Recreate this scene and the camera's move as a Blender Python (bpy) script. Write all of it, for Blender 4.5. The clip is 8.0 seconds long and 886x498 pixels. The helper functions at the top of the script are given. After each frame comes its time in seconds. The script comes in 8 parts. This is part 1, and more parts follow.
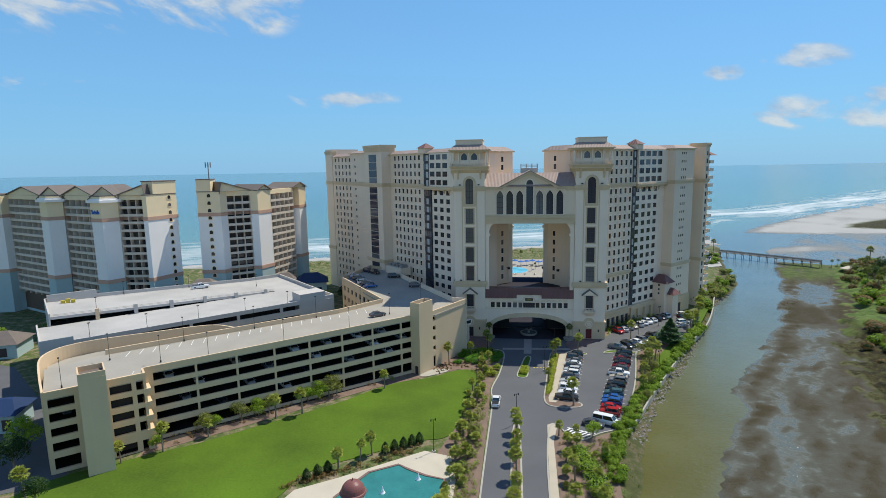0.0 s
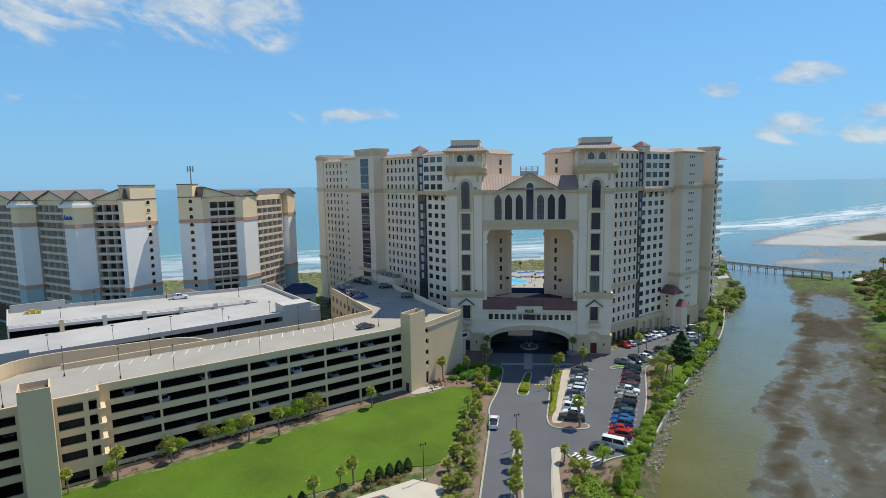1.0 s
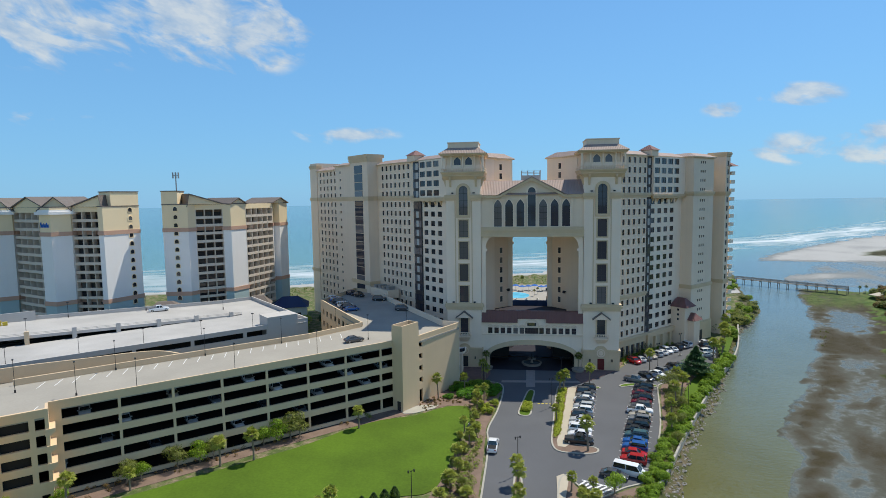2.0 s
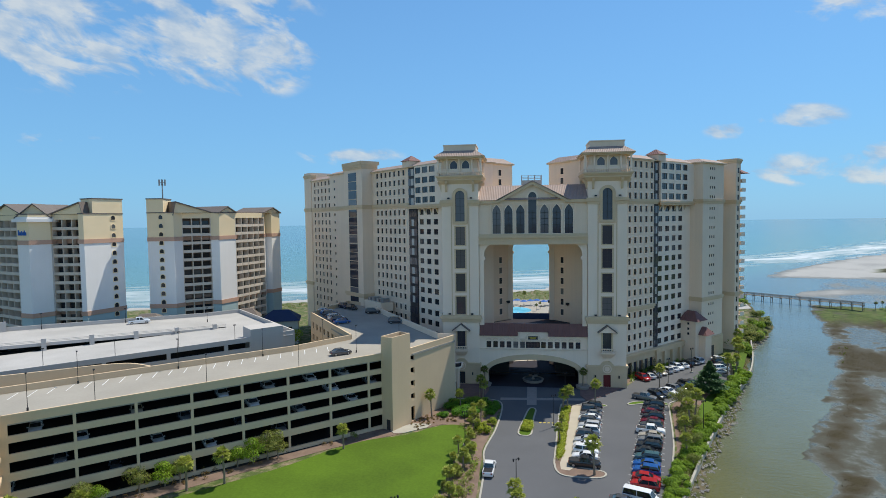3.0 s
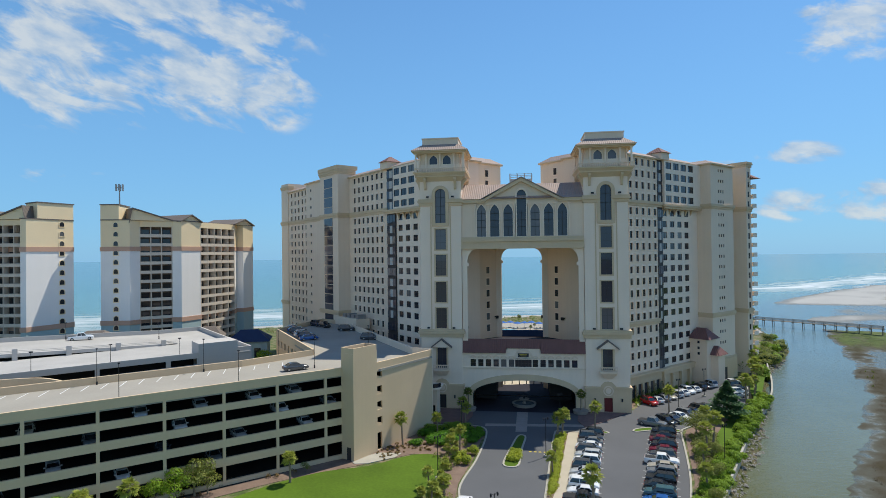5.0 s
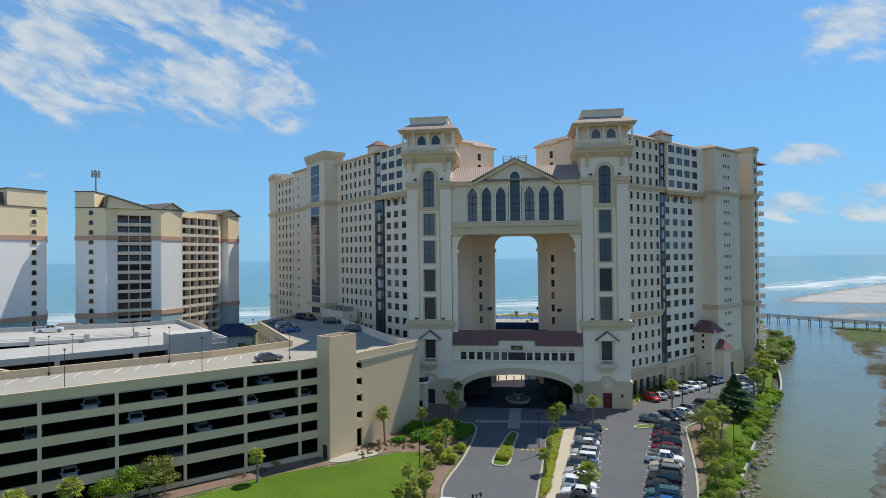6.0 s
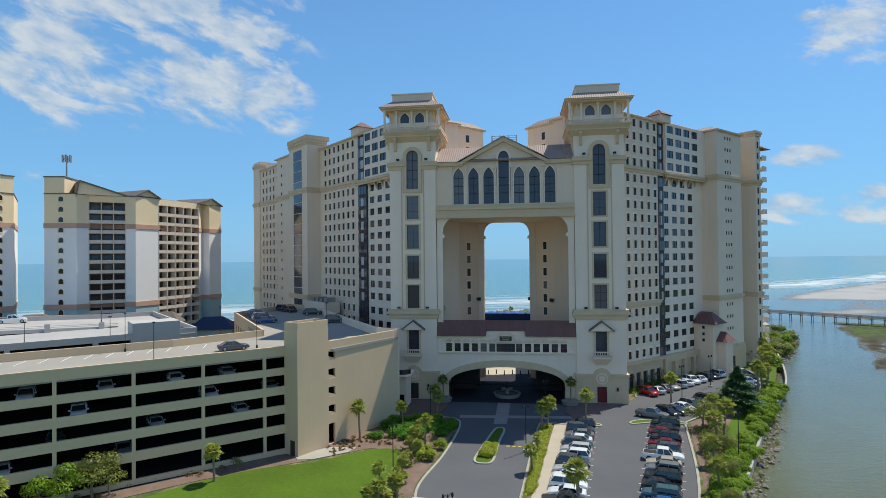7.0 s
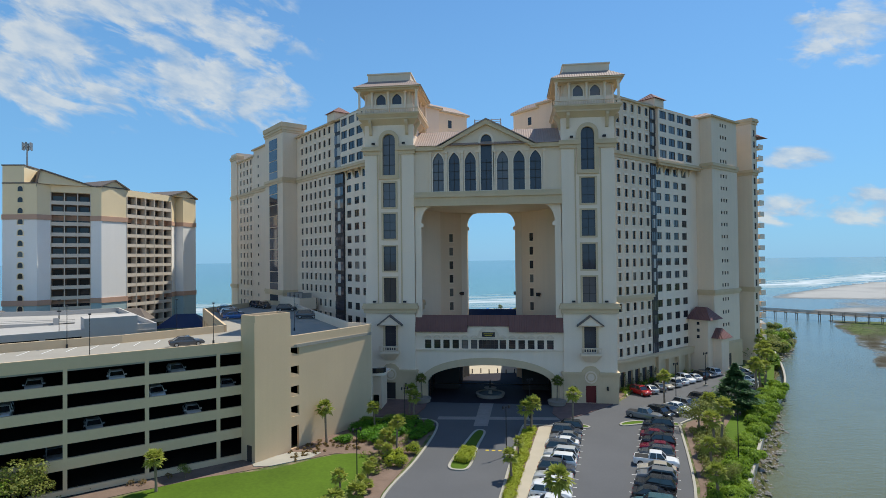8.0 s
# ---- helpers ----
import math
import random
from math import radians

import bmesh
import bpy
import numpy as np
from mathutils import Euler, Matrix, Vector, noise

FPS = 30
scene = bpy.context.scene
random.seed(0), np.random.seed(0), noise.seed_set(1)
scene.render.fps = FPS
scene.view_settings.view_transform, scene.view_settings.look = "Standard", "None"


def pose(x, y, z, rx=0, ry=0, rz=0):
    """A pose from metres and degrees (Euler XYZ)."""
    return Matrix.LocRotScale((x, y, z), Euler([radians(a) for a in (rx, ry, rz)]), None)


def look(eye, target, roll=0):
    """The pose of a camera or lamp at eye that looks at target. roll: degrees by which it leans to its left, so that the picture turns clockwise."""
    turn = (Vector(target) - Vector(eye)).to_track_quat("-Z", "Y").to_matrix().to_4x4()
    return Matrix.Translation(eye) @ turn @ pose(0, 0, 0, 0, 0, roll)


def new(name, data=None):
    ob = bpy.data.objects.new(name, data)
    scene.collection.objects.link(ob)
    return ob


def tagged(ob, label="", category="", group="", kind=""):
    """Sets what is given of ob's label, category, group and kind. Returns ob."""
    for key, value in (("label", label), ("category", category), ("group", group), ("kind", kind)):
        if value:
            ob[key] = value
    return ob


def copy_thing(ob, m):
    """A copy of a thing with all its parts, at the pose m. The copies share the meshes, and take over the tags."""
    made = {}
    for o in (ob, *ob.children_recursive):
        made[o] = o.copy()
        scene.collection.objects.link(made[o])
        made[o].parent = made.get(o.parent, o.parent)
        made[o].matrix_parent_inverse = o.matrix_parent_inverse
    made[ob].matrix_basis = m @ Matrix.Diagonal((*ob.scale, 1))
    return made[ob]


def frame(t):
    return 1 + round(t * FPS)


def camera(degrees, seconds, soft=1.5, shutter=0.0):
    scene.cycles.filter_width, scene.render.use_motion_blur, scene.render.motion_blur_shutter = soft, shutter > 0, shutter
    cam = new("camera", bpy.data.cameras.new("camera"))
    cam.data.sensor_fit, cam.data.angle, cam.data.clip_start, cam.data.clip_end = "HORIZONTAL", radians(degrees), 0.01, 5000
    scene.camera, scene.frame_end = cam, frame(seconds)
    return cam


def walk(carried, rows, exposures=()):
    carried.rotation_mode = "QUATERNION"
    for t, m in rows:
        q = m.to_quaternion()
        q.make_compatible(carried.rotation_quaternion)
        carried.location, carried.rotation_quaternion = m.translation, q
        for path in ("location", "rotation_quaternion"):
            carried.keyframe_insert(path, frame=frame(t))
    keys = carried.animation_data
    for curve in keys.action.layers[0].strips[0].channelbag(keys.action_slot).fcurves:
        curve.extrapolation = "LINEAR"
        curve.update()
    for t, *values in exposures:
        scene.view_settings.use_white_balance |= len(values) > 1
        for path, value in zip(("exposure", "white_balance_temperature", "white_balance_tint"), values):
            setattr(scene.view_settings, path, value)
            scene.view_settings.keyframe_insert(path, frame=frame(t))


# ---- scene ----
cam = camera(76.9, 8.0, soft=0.7)
METRES, EYE, TILT, LEAN, TURN, X0, Y0 = 78.0, 57.0, 0.0, 0.0, 7.4, -4.7, -179.3
ROWS = [
    (0.0, 0.0, 0.0, 0.0, -0.15, -8.7, 0.97),
    (0.5, 0.0068, 0.0715, -0.0254, -0.3, -7.94, 0.93),
    (1.0, 0.0161, 0.1434, -0.0515, -0.28, -7.14, 0.88),
    (1.5, 0.0267, 0.2117, -0.0783, -0.21, -6.22, 0.86),
    (3.0, 0.0645, 0.3832, -0.156, 0.32, -3.13, 0.76),
    (3.5, 0.0803, 0.4365, -0.1822, 0.36, -2.12, 0.73),
    (4.0, 0.0953, 0.4897, -0.2096, 0.26, -1.06, 0.73),
    (4.5, 0.1108, 0.5433, -0.2357, 0.23, 0.02, 0.7),
    (6.0, 0.1604, 0.697, -0.3061, 0.35, 0.68, 0.63),
    (6.5, 0.1796, 0.7459, -0.328, 0.32, 0.71, 0.6),
    (7.0, 0.1994, 0.7944, -0.349, 0.26, 0.77, 0.59),
    (7.5, 0.2188, 0.8427, -0.3654, 0.08, 0.84, 0.6),
    (8.0, 0.2365, 0.8898, -0.3766, -0.38, 0.91, 0.6),
]
walk(cam, [(t, pose(X0, Y0, EYE, TILT, LEAN, TURN) @ pose(METRES * x, METRES * y, METRES * z, 90 + pitch, roll, yaw)) for t, x, y, z, yaw, pitch, roll in ROWS], [(0.0, 0.24, 6900, 6), (8.0, 0.24, 6900, 6)])

# ---- sky, sun, exposure ----
SUN_EL, SUN_AZ = radians(60.5), radians(46)
world = bpy.data.worlds.new("sky")
scene.world = world
world.use_nodes = True
wt = world.node_tree
W = wt.nodes


def wnode(kind, op="", **vals):
    n = W.new(kind)
    if op:
        n.operation = op
    for k, v in vals.items():
        n.inputs[int(k[1:])].default_value = v
    return n


def wlink(a, b, out=0, inp=0):
    wt.links.new(a.outputs[out], b.inputs[inp])


def wmath(op, a, b=None, clamp=False):
    n = wnode("ShaderNodeMath", op)
    n.use_clamp = clamp
    for i, v in enumerate((a, b)):
        if v is None:
            continue
        if isinstance(v, (int, float)):
            n.inputs[i].default_value = v
        else:
            wt.links.new(v, n.inputs[i])
    return n.outputs[0]


sky = W.new("ShaderNodeTexSky")
sky.sky_type, sky.sun_disc = "NISHITA", False
sky.sun_elevation, sky.sun_rotation = SUN_EL, math.pi / 2 - SUN_AZ
sky.air_density, sky.dust_density, sky.ozone_density = 1.0, 0.15, 5.0
tint = wnode("ShaderNodeMix")
tint.data_type, tint.blend_type = "RGBA", "MULTIPLY"
tint.inputs[0].default_value = 1.0
wlink(sky, tint, 0, 6)
tint.inputs[7].default_value = (0.63, 0.93, 1.2, 1)
# clouds: soft banks of noise at their bearings over the sea; the last three are added
coord = W.new("ShaderNodeTexCoord")
sep = W.new("ShaderNodeSeparateXYZ")
wlink(coord, sep)
bearing = wmath("MULTIPLY", wmath("ARCTAN2", sep.outputs[0], sep.outputs[1]), 57.2958)
height = wmath("MULTIPLY", wmath("ARCSINE", sep.outputs[2]), 57.2958)
CLOUDS = [(-41.5, 15.6, 10.5, 5.2, 1.1), (-28, 16.2, 9.5, 5.4, 1.15), (-34, 21.5, 17, 4.8, .9), (-50, 17, 9, 5, .9), (-36, 29, 18, 5, .7), (28.6, 18.0, 5.5, 4.0, .75), (24.4, 8.1, 4.0, 1.4, .95), (19.3, 7.6, 2.4, .9, .7),
          (33, 3.9, 15, 2.0, 1.3), (44, 6.0, 12, 2.8, .9), (-17, 6.4, 6, 1.1, .6), (-42, 7.0, 4, .9, .4), (60, 14, 14, 7, .8), (-80, 18, 18, 6, .8),
          # unseen banks added behind the camera to whiten light on the fronts
          (120, 25, 40, 14, 1.1), (-140, 24, 45, 15, 1.1), (170, 30, 45, 18, 1.1)]
cover = None
for bear, el, rb, re, power in CLOUDS:
    dx = wmath("DIVIDE", wmath("SUBTRACT", bearing, float(bear)), float(rb))
    dz = wmath("DIVIDE", wmath("SUBTRACT", height, float(el)), float(re))
    r = wmath("SQRT", wmath("ADD", wmath("MULTIPLY", dx, dx), wmath("MULTIPLY", dz, dz)))
    m = wmath("MULTIPLY", wmath("SUBTRACT", 1.0, r, True), float(power))
    m = wmath("MINIMUM", m, 0.64)
    cover = m if cover is None else wmath("MAXIMUM", cover, m)
comb = W.new("ShaderNodeCombineXYZ")
wt.links.new(wmath("MULTIPLY", bearing, 0.125), comb.inputs[0])
wt.links.new(wmath("ADD", wmath("MULTIPLY", height, 0.25), wmath("MULTIPLY", bearing, 0.045)), comb.inputs[1])
puff = wnode("ShaderNodeTexNoise", _2=1.6, _3=10.0, _4=0.56)
puff.inputs[8].default_value = 0.35
wlink(comb, puff)
mask = wmath("ADD", wmath("MULTIPLY", cover, 1.1), wmath("MULTIPLY", wmath("SUBTRACT", puff.outputs[0], 0.5), 3.2))
mask = wmath("MULTIPLY", wmath("SUBTRACT", mask, 0.24), 2.3, True)
mask = wmath("MULTIPLY", mask, wmath("MULTIPLY", cover, 5.0, True), True)
grey = wnode("ShaderNodeTexNoise", _2=3.1, _3=6.0, _4=0.55)
wlink(comb, grey)
shade = wmath("MULTIPLY", wmath("SUBTRACT", wmath("ADD", grey.outputs[0], wmath("MULTIPLY", mask, 0.10)), 0.42), 3.4, True)
cloud_colour = wnode("ShaderNodeMix")
cloud_colour.data_type = "RGBA"
cloud_colour.inputs[6].default_value = (2.7, 3.75, 5.4, 1)
cloud_colour.inputs[7].default_value = (5.1, 5.45, 5.9, 1)
wt.links.new(shade, cloud_colour.inputs[0])
haze = wnode("ShaderNodeMix")
haze.data_type = "RGBA"
haze.inputs[7].default_value = (1.5, 3.6, 6.4, 1)
wlink(tint, haze, 2, 6)
near = wmath("SUBTRACT", 1.0, wmath("DIVIDE", wmath("ABSOLUTE", height), 42.0), True)
wt.links.new(wmath("MULTIPLY", near, 0.8), haze.inputs[0])
mixed = wnode("ShaderNodeMix")
mixed.data_type = "RGBA"
wt.links.new(wmath("MULTIPLY", mask, 0.78), mixed.inputs[0])
wlink(haze, mixed, 2, 6)
wlink(cloud_colour, mixed, 2, 7)
back = W["Background"]
back.inputs[1].default_value = 0.112
wlink(mixed, back, 2, 0)
lamp = bpy.data.lights.new("sun", "SUN")
lamp.energy, lamp.angle, lamp.color = 3.7, radians(0.5), (1.0, 0.965, 0.91)
sun = new("sun", lamp)
sun.matrix_world = look((300 * math.cos(SUN_AZ) * math.cos(SUN_EL), 300 * math.sin(SUN_AZ) * math.cos(SUN_EL), 300 * math.sin(SUN_EL)), (0, 0, 0))

# ---- materials ----


def mat(name, color, rough=0.85, var=0.10, scale=0.25, fine=6.0, bump=0.08, metal=0.0, spec=0.3, rand=0.0, streak=0.0):
    """A surface with stains at a large scale, grain at a small one, fine relief, and if wanted a change of tone from piece to piece and rain streaks."""
    m = bpy.data.materials.new(name)
    m.use_nodes = True
    t = m.node_tree
    N, L = t.nodes, t.links
    p = N["Principled BSDF"]
    g = N.new("ShaderNodeNewGeometry")
    a = N.new("ShaderNodeTexNoise")
    a.inputs["Scale"].default_value, a.inputs["Detail"].default_value = scale, 5
    b = N.new("ShaderNodeTexNoise")
    b.inputs["Scale"].default_value, b.inputs["Detail"].default_value = fine, 4
    L.new(g.outputs["Position"], a.inputs["Vector"])
    L.new(g.outputs["Position"], b.inputs["Vector"])
    total = N.new("ShaderNodeMath")
    total.operation = "MULTIPLY_ADD"
    L.new(b.outputs[0], total.inputs[0])
    total.inputs[1].default_value = 0.45
    L.new(a.outputs[0], total.inputs[2])
    last = total
    if streak:
        mp = N.new("ShaderNodeMapping")
        mp.inputs["Scale"].default_value = (1.3, 1.3, 0.05)
        L.new(g.outputs["Position"], mp.inputs[0])
        s = N.new("ShaderNodeTexNoise")
        s.inputs["Scale"].default_value, s.inputs["Detail"].default_value = 1.0, 4
        L.new(mp.outputs[0], s.inputs["Vector"])
        ad = N.new("ShaderNodeMath")
        ad.operation = "MULTIPLY_ADD"
        L.new(s.outputs[0], ad.inputs[0])
        ad.inputs[1].default_value = streak
        L.new(last.outputs[0], ad.inputs[2])
        last = ad
    if rand:
        o = N.new("ShaderNodeObjectInfo")
        ad = N.new("ShaderNodeMath")
        ad.operation = "MULTIPLY_ADD"
        L.new(o.outputs["Random"], ad.inputs[0])
        ad.inputs[1].default_value = rand
        L.new(last.outputs[0], ad.inputs[2])
        last = ad
    mid = 0.725 + streak * 0.5 + rand * 0.5
    r = N.new("ShaderNodeMapRange")
    r.inputs[1].default_value, r.inputs[2].default_value = mid - 0.35, mid + 0.35
    L.new(last.outputs[0], r.inputs[0])
    mix = N.new("ShaderNodeMix")
    mix.data_type = "RGBA"
    mix.inputs[6].default_value = (*[c * (1 - var) for c in color], 1)
    mix.inputs[7].default_value = (*[min(1, c * (1 + var)) for c in color], 1)
    L.new(r.outputs[0], mix.inputs[0])
    L.new(mix.outputs[2], p.inputs["Base Color"])
    p.inputs["Roughness"].default_value, p.inputs["Metallic"].default_value = rough, metal
    p.inputs["Specular IOR Level"].default_value = spec
    if bump:
        bp = N.new("ShaderNodeBump")
        bp.inputs["Strength"].default_value, bp.inputs["Distance"].default_value = bump, 0.05
        L.new(b.outputs[0], bp.inputs["Height"])
        L.new(bp.outputs[0], p.inputs["Normal"])
    return m


def glass(name, dark, pale, share, rough=0.05):
    """Dark window glass before an unlit room; in some windows a pale curtain stands behind it."""
    m = bpy.data.materials.new(name)
    m.use_nodes = True
    t = m.node_tree
    p = t.nodes["Principled BSDF"]
    o = t.nodes.new("ShaderNodeObjectInfo")
    r = t.nodes.new("ShaderNodeMapRange")
    r.inputs[1].default_value, r.inputs[2].default_value = 1 - share, min(1.0, 1.3 - share)
    t.links.new(o.outputs["Random"], r.inputs[0])
    x = t.nodes.new("ShaderNodeMix")
    x.data_type = "RGBA"
    x.inputs[6].default_value, x.inputs[7].default_value = (*dark, 1), (*pale, 1)
    t.links.new(r.outputs[0], x.inputs[0])
    t.links.new(x.outputs[2], p.inputs["Base Color"])
    p.inputs["Roughness"].default_value = rough
    p.inputs["Specular IOR Level"].default_value = 0.6
    return m


def ribbed(name, color, angle, pitch, rough=0.7, var=0.12):
    """Roof tiles or standing seams: rows of ribs that run at the given angle in the plan."""
    m = mat(name, color, rough, var, 0.4, 5, 0.0)
    t = m.node_tree
    g = t.nodes.new("ShaderNodeNewGeometry")
    mp = t.nodes.new("ShaderNodeMapping")
    mp.inputs["Rotation"].default_value = (0, 0, angle)
    w = t.nodes.new("ShaderNodeTexWave")
    w.inputs["Scale"].default_value, w.inputs["Distortion"].default_value = 0.314 / pitch, 0.2
    bp = t.nodes.new("ShaderNodeBump")
    bp.inputs["Strength"].default_value, bp.inputs["Distance"].default_value = 0.8, 0.06
    t.links.new(g.outputs["Position"], mp.inputs[0])
    t.links.new(mp.outputs[0], w.inputs["Vector"])
    t.links.new(w.outputs["Fac"], bp.inputs["Height"])
    t.links.new(bp.outputs[0], t.nodes["Principled BSDF"].inputs["Normal"])
    return m


STUCCO = mat("cream_stucco", (0.85, 0.68, 0.51), 0.9, 0.07, 0.12, 4, 0.05, streak=0.5)
STUCCO_PALE = mat("pale_stucco", (0.93, 0.765, 0.60), 0.9, 0.06, 0.12, 4, 0.05, streak=0.5)
TRIM = mat("tan_trim", (0.69, 0.525, 0.335), 0.85, 0.09, 0.3, 6, 0.05, streak=0.3)
ROOF = ribbed("red_tile_roof", (0.20, 0.096, 0.085), 0.0, 0.45)
ROOF_PINK = ribbed("weathered_clay_roof", (0.37, 0.275, 0.23), 0.0, 0.45)
ROOF_BROWN = ribbed("grey_brown_roof", (0.17, 0.14, 0.12), 0.6, 0.5)
PANE = glass("window_glass", (0.026, 0.028, 0.034), (0.16, 0.16, 0.15), 0.24)
PANE_BLUE = glass("tall_window_glass", (0.055, 0.055, 0.07), (0.15, 0.14, 0.145), 0.45)
FRAME_DARK = mat("bronze_frame", (0.05, 0.045, 0.045), 0.5, 0.1, 1, 8, 0.0)
FRAME_PALE = mat("pale_frame", (0.55, 0.53, 0.48), 0.7, 0.06, 1, 8, 0.0)
PALE_PAVER = mat("pale_pavers", (0.30, 0.27, 0.245), 0.9, 0.15, 0.8, 6, 0.08)
RED_DOOR = mat("red_door", (0.16, 0.025, 0.025), 0.5, 0.12, 1.5, 9, 0.03)
IRON = mat("dark_iron", (0.025, 0.025, 0.027), 0.5, 0.15, 2, 9, 0.0)
STEEL = mat("grey_steel", (0.35, 0.35, 0.34), 0.45, 0.1, 2, 9, 0.0, metal=0.6)
GARAGE = mat("tan_precast", (0.69, 0.515, 0.33), 0.9, 0.06, 0.15, 5, 0.05, streak=0.35)
DECK = mat("garage_deck", (0.357, 0.3272, 0.2762), 0.92, 0.13, 0.12, 3, 0.04)
WHITE_DECK = mat("white_deck", (0.4335, 0.4165, 0.391), 0.92, 0.2, 0.10, 3, 0.04)
WHITE_WALL = mat("white_wall", (0.52, 0.49, 0.455), 0.9, 0.06, 0.15, 5, 0.04, streak=0.4)
# near-black concrete: shade inside the garages is put into its colour
INNER_SHADE = mat("garage_inside_shade", (0.028, 0.027, 0.025), 0.95, 0.15, 0.3, 4, 0.0)
PAINT_WHITE = mat("white_line_paint", (0.75, 0.75, 0.73), 0.8, 0.1, 1.0, 8, 0.0)
PAINT_YELLOW = mat("yellow_line_paint", (0.6, 0.45, 0.06), 0.8, 0.1, 1.0, 8, 0.0)
CONDO_WHITE = mat("condo_white", (0.90, 0.86, 0.81), 0.9, 0.05, 0.1, 4, 0.04, streak=0.3)
CONDO_CREAM = mat("condo_cream", (0.90, 0.72, 0.46), 0.9, 0.06, 0.1, 4, 0.04)
CONDO_BAND = mat("condo_band", (0.58, 0.36, 0.26), 0.9, 0.06, 0.2, 4, 0.03)
CONDO_TEAL = mat("condo_teal", (0.42, 0.54, 0.54), 0.9, 0.06, 0.1, 4, 0.03)
# recess back wall, darkened in colour for the shade behind the balconies
CONDO_RECESS_SHADE = mat("condo_recess_shade", (0.15, 0.105, 0.075), 0.9, 0.1, 0.3, 4, 0.03)
ASPHALT = mat("asphalt", (0.1122, 0.1139, 0.119), 0.9, 0.16, 0.09, 5, 0.12)
KERB = mat("kerb_concrete", (0.3995, 0.374, 0.3145), 0.9, 0.1, 0.6, 7, 0.05)
WALKWAY = mat("sand_paving", (0.4675, 0.408, 0.3145), 0.9, 0.09, 0.4, 6, 0.05)
PAVER = mat("red_pavers", (0.204, 0.1275, 0.1105), 0.9, 0.2, 0.8, 5, 0.1)
MULCH = mat("mulch", (0.204, 0.1403, 0.1062), 0.95, 0.28, 0.5, 5, 0.4)
ROCK = mat("riprap_rock", (0.2805, 0.2635, 0.2338), 0.9, 0.3, 1.2, 5, 0.3)
WOOD = mat("weathered_wood", (0.22, 0.19, 0.16), 0.9, 0.2, 1.0, 7, 0.1)
BARK = mat("palm_bark", (0.25, 0.20, 0.145), 0.95, 0.25, 2.0, 8, 0.4)
TYRE = mat("tyre_rubber", (0.02, 0.02, 0.02), 0.85, 0.15, 3, 9, 0.0)
RIM = mat("alloy_rim", (0.45, 0.45, 0.46), 0.35, 0.1, 3, 9, 0.0, metal=0.8)
CAR_GLASS = glass("car_glass", (0.015, 0.018, 0.022), (0.03, 0.035, 0.04), 0.3, 0.04)
CAR_GLASS.node_tree.nodes["Principled BSDF"].inputs["Specular IOR Level"].default_value = 1.0
DARK_WATER = mat("dark_basin_water", (0.02, 0.028, 0.03), 0.6, 0.2, 0.8, 4, 0.1)
# near-black render: shade of passage and doorway painted into it
SHADE_STUCCO = mat("passage_shade_render", (0.045, 0.04, 0.036), 0.95, 0.12, 0.3, 5, 0.05)
LENS = mat("lamp_lens", (0.7, 0.7, 0.68), 0.15, 0.05, 3, 9, 0.0, spec=0.6)
TAIL = mat("tail_lens", (0.35, 0.02, 0.02), 0.2, 0.1, 3, 9, 0.0, spec=0.6)
POOL_TILE = mat("pool_water", (0.035, 0.20, 0.18), 0.06, 0.2, 0.35, 2, 0.25, spec=0.5)
POOL_BLUE = mat("bright_pool_water", (0.12, 0.50, 0.62), 0.06, 0.1, 0.4, 2, 0.2, spec=0.5)
DOME = mat("copper_dome", (0.22, 0.085, 0.075), 0.4, 0.15, 0.8, 5, 0.05)
BLUE_CLOTH = mat("blue_canvas", (0.03, 0.13, 0.42), 0.8, 0.12, 1, 6, 0.03)
# near-black: court shade put into the paving colour; also dark terrace roofing
SHADE_AND_ROOF = mat("court_shade_and_roof", (0.024, 0.021, 0.030), 0.8, 0.2, 0.4, 5, 0.08)
PALE_DECK = mat("pale_pool_deck", (0.527, 0.4675, 0.3655), 0.9, 0.1, 0.25, 5, 0.05)
NAVY = mat("navy_screen", (0.015, 0.04, 0.11), 0.7, 0.1, 0.5, 6, 0.0)
FOUNTAIN_STONE = mat("fountain_stone", (0.30, 0.265, 0.225), 0.8, 0.12, 1, 6, 0.06)
SPRAY = mat("water_spray", (0.85, 0.88, 0.9), 0.6, 0.05, 2, 8, 0.2)


